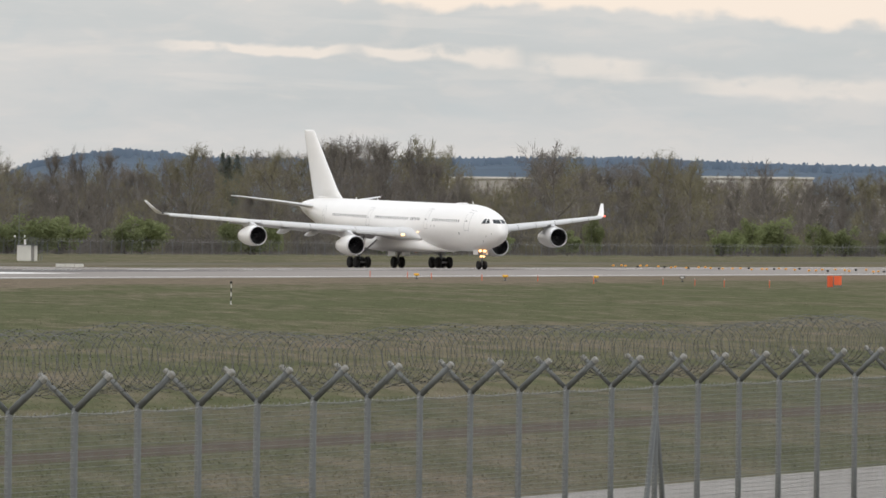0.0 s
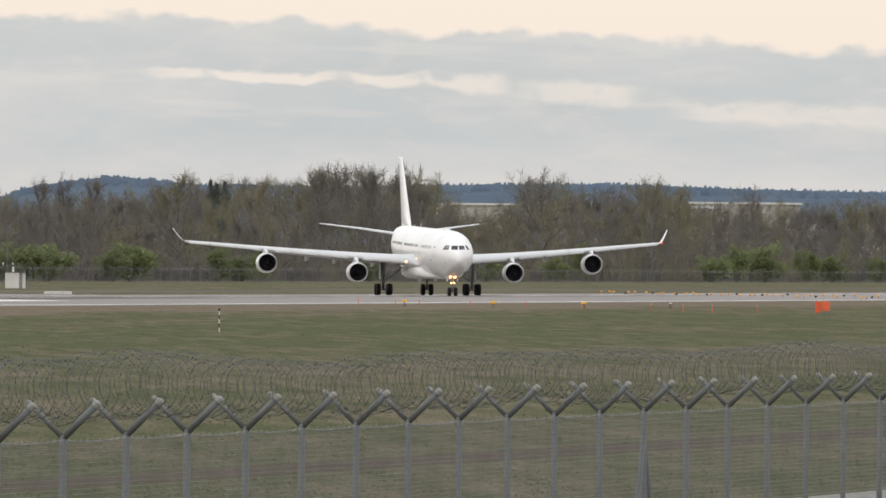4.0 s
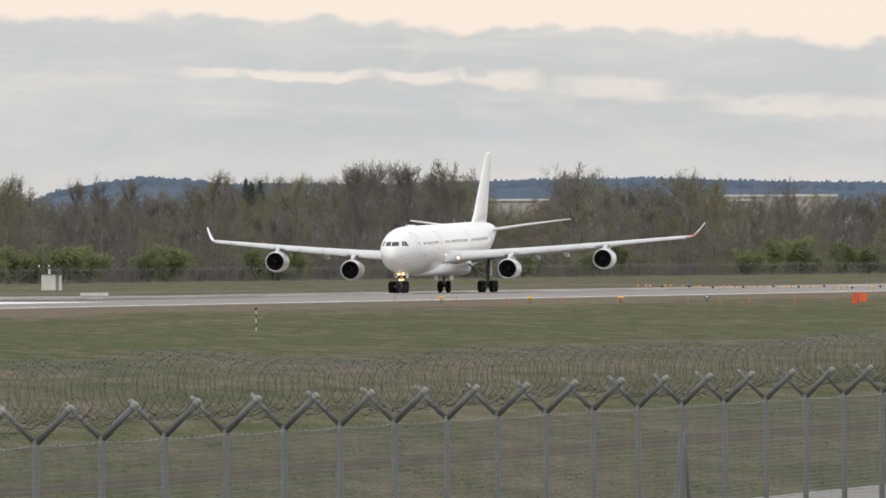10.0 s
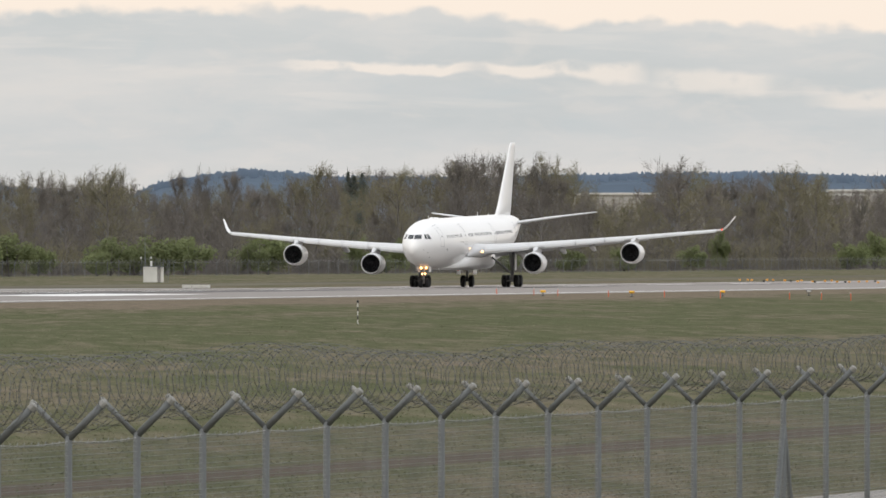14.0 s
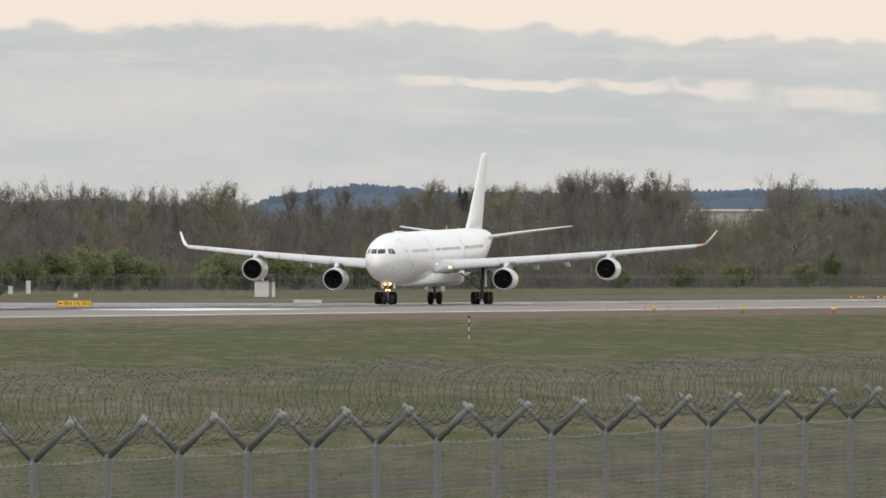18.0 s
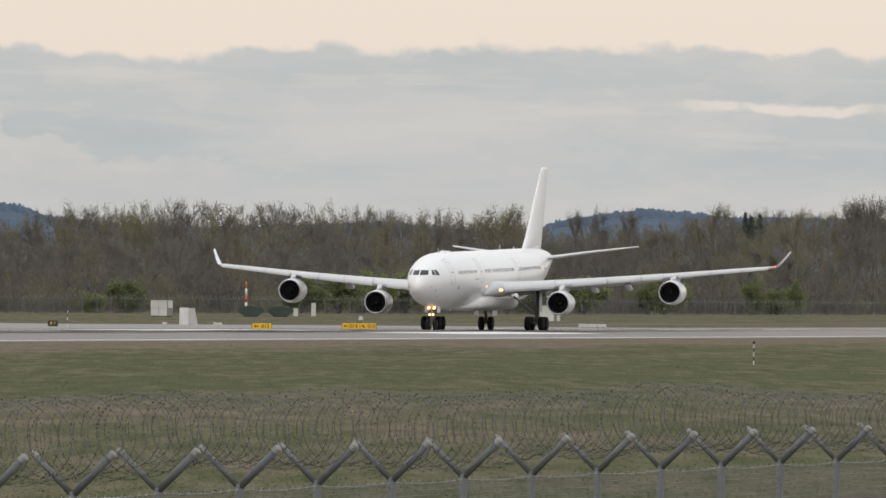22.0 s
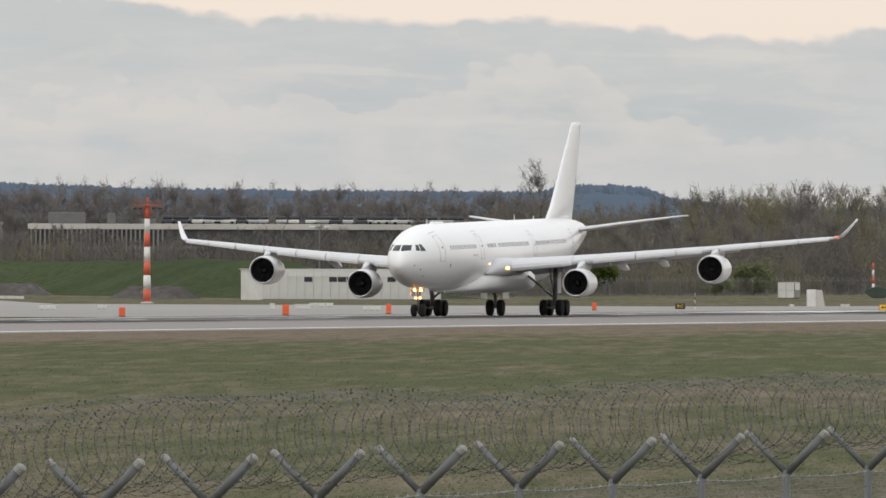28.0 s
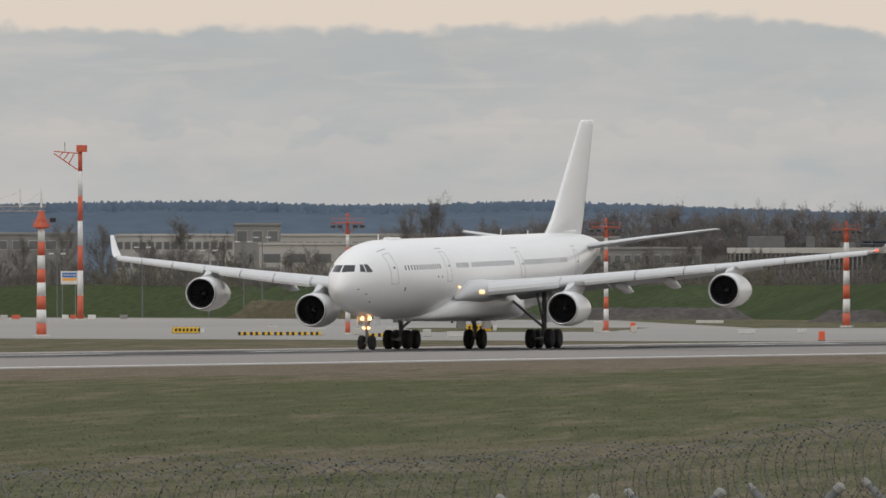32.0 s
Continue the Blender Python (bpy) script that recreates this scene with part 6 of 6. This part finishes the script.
for i in range(13):
    u = 0.4 - 0.72 * i
    part("boom_lattice", tube([(u, 0, 11.95 if i % 2 else 12.4), (u - 0.72, 0, 12.4 if i % 2 else 11.95)], 0.03, 6), "boom_beige", t)
for u in (0.0, -2.0):
    part("aerial", tube([(u, 0, 12.3), (u, 0, 14.1)], [0.12, 0.05], 6), "mast_white", t)
for u, v in ((0.0, -1.9), (-2.0, -6.0), (0.0, 0.4)):
    part("guy_wire", tube([(u, 0, 13.8), (v, 0, 12.4)], 0.02, 5), "mast_white", t)

t = striped_mast(-697.5, 2080.6, 25.0, 0.46, 7, "tall red and white mast with a side lattice bracket", "plain")
part("head_box", box(-0.55, 1.0, -0.6, 0.6, 24.2, 25.2, 0.06), "red_paint", t)
for a, b in (((-0.3, 0, 24.0), (-3.8, 0, 24.3)), ((-0.3, 0, 21.6), (-3.8, 0, 24.0)), ((-0.8, 0, 24.1), (-1.6, 0, 22.6)), ((-1.6, 0, 24.1), (-2.4, 0, 23.1)), ((-2.4, 0, 24.2), (-3.0, 0, 23.6))):
    part("bracket", tube([a, b], 0.09, 6), "red_paint", t)
part("aerial", tube([(-2.2, 0, 24.2), (-2.2, 0, 25.6)], 0.05, 6), "galv", t)


def barrier_row(x, y, n, w):
    for i in range(n):
        a = radians(face_camera(x, y))
        u = (i - (n - 1) / 2) * (w + 0.12)
        t = thing("barrier", at(x + u * math.cos(a), y + u * math.sin(a)), "low black and yellow striped taxiway barrier", "barrier", "striped barriers")
        for k in range(4):
            part("stripe", box(-w / 2 + w * k / 4, -w / 2 + w * (k + 1) / 4, -0.15, 0.15, 0.03, 0.34, 0.01), "yellow" if k % 2 else "sign_black", t)
        part("foot", box(-w / 2, w / 2, -0.22, 0.22, 0, 0.04), "dark_metal", t)


barrier_row(-452.3, 1410.0, 7, 1.05)
barrier_row(-427.3, 1365.8, 4, 1.0)
for x, y, w, h in ((-455.0, 1416.0, 1.0, 0.9), (-451.0, 1419.0, 1.0, 0.7), (-447.8, 1421.0, 0.9, 0.7), (-429.0, 1372.0, 1.4, 0.95), (-426.0, 1373.5, 0.8, 0.7), (-443.0, 1487.0, 0.9, 1.2), (-439.5, 1488.0, 0.6, 0.7)):
    t = thing("concrete_block", at(x, y), "pale concrete ballast block on the taxiway", "block", "ballast blocks")
    part("block", box(-w / 2, w / 2, -0.4, 0.4, 0, h, 0.06), "concrete", t)
    part("lifting_eye", tube([(-0.1, 0, h), (0, 0, h + 0.1), (0.1, 0, h)], 0.02, 6), "galv", t)


for b, w, mat, look_ in ((18.82, 1.1, "concrete", "pale"), (18.775, 1.3, "red_paint", "red"), (18.59, 1.0, "mast_white", "white"), (18.56, 0.9, "red_paint", "red"), (18.53, 0.9, "red_paint", "red"), (18.49, 1.2, "mast_white", "white"), (18.37, 1.2, "office_grey", "grey")):
    p = spot(b, 2290)
    t = thing("road_barrier", at(p.x, p.y), "low " + look_ + " plastic road barrier at the apron's far edge", "barrier", "road barriers")
    part("body", box(-w / 2, w / 2, -0.16, 0.16, 0.08, 0.62, 0.06), mat, t)
    part("foot", box(-w / 2 + 0.05, w / 2 - 0.05, -0.26, 0.26, 0, 0.10, 0.03), mat, t)


def low_building():
    """The long white cabin row: wall panels one by one, rounded eaves and a few dark windows."""
    a, b = spot(15.225, 1950), spot(14.553, 1962)
    d = (b - a)
    length = d.length
    m = Matrix.Translation(a) @ pose(0, 0, 0, 0, 0, math.degrees(math.atan2(d.y, d.x)))
    t = thing("cabin_building", m, "long low white cabin building with panel seams and small windows", "building")
    n = 21
    w = length / n
    panel = part("wall_panel", box(0.015, w - 0.015, -0.05, 0.05, 0.1, 3.0, 0.015), "hut", t)
    upper = part("eaves_panel", box(0.015, w - 0.015, -0.06, 0.06, 0, 0.95, 0.03), "hut", t)
    upper.matrix_basis = pose(0, 0.02, 3.0, -9, 0, 0)
    for i in range(1, n):
        for src, m2 in ((panel, pose(w * i, 0, 0)), (upper, pose(w * i, 0.02, 3.0, -9, 0, 0))):
            ob = new(src.name.split(".")[0], src.data)
            ob.parent, ob.matrix_basis = t, m2
    part("core", box(0.05, length - 0.05, 0.06, 6.0, 0, 3.85), "hut", t)
    part("roof", box(-0.1, length + 0.1, 0.1, 6.2, 3.86, 3.98, 0.04), "concrete", t)
    part("plinth", box(0, length, -0.02, 0.05, 0, 0.1), "office_grey", t)
    for u0, u1 in ((5.4, 6.4), (8.6, 9.55), (9.7, 10.7), (10.85, 11.8), (12.9, 14.0), (16.1, 17.1)):
        k = length / 23.0
        win = part("window", box(u0 * k, u1 * k, -0.09, -0.04, 2.35, 2.92, 0.01), "glass_dark", t, "small dark window")
        part("window_frame", box(u0 * k - 0.05, u1 * k + 0.05, -0.075, -0.045, 2.29, 2.98, 0.01), "office_grey", win)


low_building()


def far_fence():
    """The fence on the airfield's far side, with its own razor coil."""
    t = thing("perimeter_fence", pose(-522, 0, 0), "far galvanised perimeter fence below the trees", "fence")
    src = None
    y = 1960.0
    while y < 3700:
        if src is None:
            src = part("post", tube([(0, 0, 0), (0, 0, 2.3), (0.25, 0, 2.6)], 0.05, 6), "galv", t)
            src.location.y = y
        else:
            ob = new("post", src.data)
            ob.parent, ob.location = t, (0, y, 0)
        y += 9.0
    bm = bmesh.new()
    for j in range(24):
        add_box(bm, -0.008, 0.008, 1960, 3700, 0.1 + 0.095 * j, 0.112 + 0.095 * j)
    part("wire_mesh", bm, "wire", t, "thin horizontal fence wires")
    bm = bmesh.new()
    for i in range(560):
        yy = 1960 + 3.1 * i
        add_tube(bm, [(0.3 * math.cos(k), yy + 0.8 * k, 2.55 + 0.3 * math.sin(k)) for k in (0, 1.05, 2.1, 3.14, 4.2, 5.2, 6.28)], 0.02, 3, False)
    part("razor_coil", bm, "strand", t)


far_fence()
t = thing("fence_notice", at(-520.0, 2010.0), "grey notice board on a post by the far fence", "notice board")
part("board", box(-0.45, 0.45, -0.03, 0.03, 1.2, 2.5, 0.02), "galv", t)
part("post", tube([(0, 0.06, 0), (0, 0.06, 2.4)], 0.05, 8), "galv", t)


def bank(rows, crest, back, mat, label, name, seed):
    """A long earth bank that follows its foot line."""
    bm = bmesh.new()
    rings = []
    n = 60
    for i in range(n + 1):
        u = i / n * (len(rows) - 1)
        j = min(int(u), len(rows) - 2)
        p = Vector((*rows[j], 0)).lerp(Vector((*rows[j + 1], 0)), u - j)
        d = (Vector((*rows[j + 1], 0)) - Vector((*rows[j], 0))).normalized()
        out_ = Vector((-d.y, d.x, 0))
        if out_.y < 0:
            out_ = -out_
        e = min(1.0, i / 7, (n - i) / 5)
        h = crest * e * (1 + 0.10 * noise.noise((i * 0.25, seed, 0)))
        rings.append([p + out_ * o + Vector((0, 0, z * h - 0.02)) + Vector((0, 0, 0.25 * h * noise.noise((i * 0.9, o, seed)) if 0 < z < 1 else 0)) for o, z in ((0, 0), (back * 0.15, 0.35), (back * 0.3, 0.72), (back * 0.45, 0.97), (back * 0.6, 1.0), (back, 0))])
    loft(bm, rings, closed=False, cap=False)
    bmesh.ops.recalc_face_normals(bm, faces=bm.faces)
    ob = part(name, bm, mat, smooth=True)
    return tagged(ob, label, "bank", kind="structure")


bank([(-530, 1950), (-614, 2128), (-749, 2290), (-900, 2420), (-1050, 2560)], 5.0, 34, "mound", "long green grass bank beside the apron", "grass_bank", 1.0)
a, b, c, d = (spot(v, r) for v, r in ((18.02, 2300), (17.75, 2295), (17.45, 2275), (17.05, 2240)))
bank([(a.x, a.y), (b.x, b.y), (c.x, c.y)], 2.7, 14, "soil", "heap of brown excavated soil at the foot of a bank", "soil_heap", 4.0)
bank([(c.x, c.y), (d.x, d.y)], 2.6, 12, "dark_soil", "heap of dark bare soil at the foot of a bank", "soil_heap", 7.0)
a, b = spot(16.82, 2196), spot(16.05, 2188)
bank([(a.x, a.y), (b.x, b.y)], 1.7, 10, "dark_soil", "long low heap of dark soil along a grass bank", "soil_heap", 5.0)
a, b = spot(15.82, 2010), spot(15.6, 2000)
bank([(a.x, a.y), (b.x, b.y)], 1.6, 7, "dark_soil", "small heap of dark soil on the grass", "soil_heap", 9.0)


def block(name, b0, b1, dist, z0, z1, depth, mat, label, rows=(), cols=0, win="far_pane", category="building", inset=0.06, col_mat=None):
    """A flat-roofed building between two bearings, with storeys of real windows."""
    a, b = spot(b0, dist), spot(b1, dist)
    dd = b - a
    length = dd.length
    t = thing(name, Matrix.Translation(a) @ pose(0, 0, 0, 0, 0, math.degrees(math.atan2(dd.y, dd.x))), label, category)
    part("wall", box(0, length, 0, depth, 0, z1, 0.05), mat, t)
    part("roof_edge", box(-0.15, length + 0.15, -0.15, depth + 0.15, z1, z1 + 0.45, 0.05), "office_pale" if mat == "office_pale" else "office_grey", t)
    for lo, hi in rows:
        for i in range(cols):
            u = length * (i + 0.18) / cols
            w = part("window", box(u, u + length / cols * 0.64, -inset, 0.02, lo, hi), win, t)
            part("window_frame", box(u - 0.08, u + length / cols * 0.64 + 0.08, -inset * 0.6, 0.01, lo - 0.1, hi + 0.1), "office_pale" if mat != "office_pale" else "office_grey", w)
    return t


block("office_building", 18.40, 17.22, 2600, 0, 13.4, 14, "office_pale", "long pale office building with rows of windows", ((11.3, 12.4), (8.2, 9.2)), 40)
block("office_building", 17.955, 17.781, 2570, 0, 15.1, 12, "office_grey", "grey office tower block with a flat roof", ((12.4, 14.2),), 3)
block("office_building", 17.862, 17.48, 2540, 0, 11.7, 10, "office_pale", "plain pale office wing with few windows", ((8.9, 10.2),), 4)
block("office_building", 18.86, 18.55, 2580, 0, 13.6, 12, "office_grey", "grey office block with a flat roof", ((11.2, 12.6),), 5)
block("office_building", 16.72, 16.2, 2500, 0, 10.8, 14, "office_grey", "grey office building with rows of windows", ((8.6, 9.9), (5.6, 7.2)), 14)
block("office_building", 16.64, 16.51, 2510, 0, 12.6, 8, "office_grey", "grey roof house of an office building", ((11.2, 12.0),), 2)
deck = block("car_park", 16.10, 14.40, 2460, 0, 10.4, 30, "deck_dark", "long multi-storey car park with a pale parapet, its storeys painted shade-dark", (), 0)
dl = (spot(14.40, 2460) - spot(16.10, 2460)).length
for i in range(30):
    u = dl * (i + 0.5) / 100
    part("column", box(u - 0.13, u + 0.13, -0.3, 0.02, 0, 10.1), "office_grey", deck)
for z in (3.4, 6.9):
    part("floor_edge", box(0, dl, -0.22, 0.02, z, z + 0.5, 0.03), "column", deck)
part("parapet", box(-0.2, dl + 0.2, -0.35, -0.05, 10.1, 11.0, 0.04), "concrete", deck)
for i, (u, w, h) in enumerate(((3, 6, 2.0), (12.5, 1.4, 1.9), (18, 2.5, 1.0), (24, 2.4, 1.0), (26.5, 1.2, 1.5))):
    part("roof_house", box(u, u + w, 6, 10, 10.85, 10.85 + h, 0.05), "column", deck)
m_deck = deck.matrix_basis.copy()
for i in range(22):
    u = 22 + (dl - 24) * (i + rng.random() * 0.5) / 22
    car = thing("parked_car", m_deck @ pose(u, 2.0, 10.86, 0, 0, rng.choice((0, 90))), "car parked on the roof of a car park", "car", "cars on the roof")
    mat = rng.choice(("car_a", "car_a", "hut", "car_b"))
    part("body", box(-0.9, 0.9, -2.1, 2.1, 0.3, 0.85, 0.12), mat, car)
    part("cabin", box(-0.78, 0.78, -1.2, 1.3, 0.85, 1.42, 0.18), "glass_dark", car)
    for sx in (-0.85, 0.85):
        for sy in (-1.3, 1.3):
            part("wheel", turned(bmesh.new(), [(-0.1, 0.30), (0.1, 0.30)], "x", 10, (sx, sy, 0.3)), "tyre", car)

# lamp posts
for b, dist, h in ((15.01, 1975, 9.4), (17.85, 2380, 12.5), (17.92, 2380, 11.8), (17.42, 2390, 11.5), (17.2, 2400, 10), (18.3, 2390, 11.0), (18.05, 2400, 10.5), (18.62, 2390, 10.0)):
    p = spot(b, dist)
    t = thing("lamp_post", at(p.x, p.y), "slim grey lamp post with a double head", "lamp post", "lamp posts")
    part("pole", tube([(0, 0, 0), (0, 0, h)], [0.11, 0.07], 8), "galv", t)
    part("arm", tube([(-0.9, 0, h), (0.9, 0, h)], 0.05, 6), "galv", t)
    for u in (-0.95, 0.95):
        part("head", box(u - 0.4, u + 0.4, -0.16, 0.16, h - 0.08, h + 0.1, 0.04), "mast_white", t)

p = spot(18.576, 2330)
t = thing("billboard", at(p.x, p.y), "white board with a blue and a yellow band on posts", "billboard")
part("panel", box(-1.25, 1.25, -0.06, 0.06, 5.2, 7.2, 0.03), "mast_white", t)
part("blue_band", box(-1.0, 1.15, -0.075, -0.05, 6.25, 7.0), "blue", t)
part("yellow_band", box(-1.0, 1.15, -0.075, -0.05, 5.75, 6.15), "lamp_amber", t)
for i in range(4):
    part("bar", box(-0.8 + 0.48 * i, -0.45 + 0.48 * i, -0.085, -0.06, 6.55, 6.7), "mast_white", t)
for u in (-1.0, 1.0):
    part("post", tube([(u, 0.1, 0), (u, 0.1, 7.1)], 0.07, 8), "galv", t)

# pale hangar roofs far behind the wood
for b0, b1, z in ((8.35, 8.62, 15.5), (8.78, 9.0, 15.6), (9.0, 9.16, 16.0), (9.95, 10.12, 17.0), (11.68, 11.74, 14.0)):
    block("warehouse", b1, b0, 4300, 0, z, 30, "mast_white", "pale far warehouse between the trees", (), 0, category="warehouse")


def motions():
    """The airliner turns on to the centreline and starts its take-off run; rows of seconds, x, y and turn."""
    rows = [
        (0, -330.66, 1807.83, 33.05), (0.5, -329.76, 1806.75, 31.05), (1, -328.84, 1805.60, 29.05), (1.5, -327.76, 1804.39, 27.10),
        (2, -326.97, 1803.05, 25.20), (2.5, -326.37, 1801.73, 23.20), (4.5, -323.84, 1795.60, 14.95), (5, -323.35, 1793.83, 12.97),
        (5.5, -322.97, 1791.63, 10.53), (6, -322.65, 1789.35, 8.16), (6.5, -322.44, 1786.90, 5.86), (7, -322.21, 1784.21, 3.64),
        (7.5, -322.06, 1781.35, 2.03), (8, -321.94, 1778.26, 0.62), (8.5, -321.82, 1774.95, -0.13), (9, -321.73, 1771.38, -0.56),
        (9.5, -321.65, 1767.58, -0.75), (10, -321.43, 1763.45, -0.71), (10.5, -321.44, 1759.07, -0.65), (11, -321.45, 1754.29, -0.58),
        (11.5, -321.47, 1749.39, -0.52), (12, -321.48, 1743.40, -0.45), (12.5, -321.49, 1737.01, -0.40), (13, -321.50, 1729.66, -0.35),
        (13.5, -321.52, 1722.10, -0.30), (14, -321.53, 1713.76, -0.25), (14.5, -321.52, 1704.71, -0.23), (16.5, -321.49, 1664.21, -0.12),
        (17, -321.48, 1653.04, -0.10), (17.5, -321.47, 1640.99, -0.08), (18, -321.46, 1628.44, -0.07), (18.5, -321.45, 1615.25, -0.05),
        (19, -321.45, 1601.83, -0.03), (19.5, -321.44, 1587.43, -0.02), (20, -321.43, 1572.33, 0.00), (20.5, -321.43, 1556.65, 0.00),
        (21, -321.43, 1540.30, 0.00), (21.5, -321.43, 1523.47, 0.00), (22, -321.43, 1506.02, 0.00), (22.5, -321.43, 1488.37, 0.00),
        (23, -321.43, 1470.05, 0.00), (23.5, -321.43, 1451.26, 0.00), (24, -321.43, 1431.78, 0.00), (24.5, -321.43, 1411.34, 0.00),
        (26.5, -321.43, 1324.34, 0.00), (27, -321.43, 1301.49, 0.00), (27.5, -321.43, 1277.91, 0.00), (28, -321.43, 1254.04, 0.00),
        (28.5, -321.43, 1229.34, 0.00), (29, -321.43, 1204.28, 0.00), (29.5, -321.43, 1178.73, 0.00), (30, -321.43, 1152.95, 0.00),
        (30.5, -321.43, 1127.92, 0.00), (31, -321.43, 1101.02, 0.00), (31.5, -321.43, 1073.40, 0.00), (32, -321.43, 1045.44, 0.00),
    ]
    walk(airliner, [(t, pose(x, y, 0.235, 0, -0.3, turn)) for t, x, y, turn in rows])
    # the wings lift from their roots as the air begins to carry them, and take their engines along
    lift = [(0, 0.0), (12, 0.0), (20, 0.22), (27, 0.44), (30, 0.60), (31, 0.82), (32, 0.95)]
    for piece in airliner.children:
        if piece.name.split(".")[0] in ("wing", "winglet", "nacelle", "pylon"):
            side = 1 if piece.data.vertices[0].co.x > 0 else -1
            walk(piece, [(t, pose(side * 2.9, 0, 4.1, 0, -side * a, 0) @ pose(-side * 2.9, 0, -4.1)) for t, a in lift])


motions()
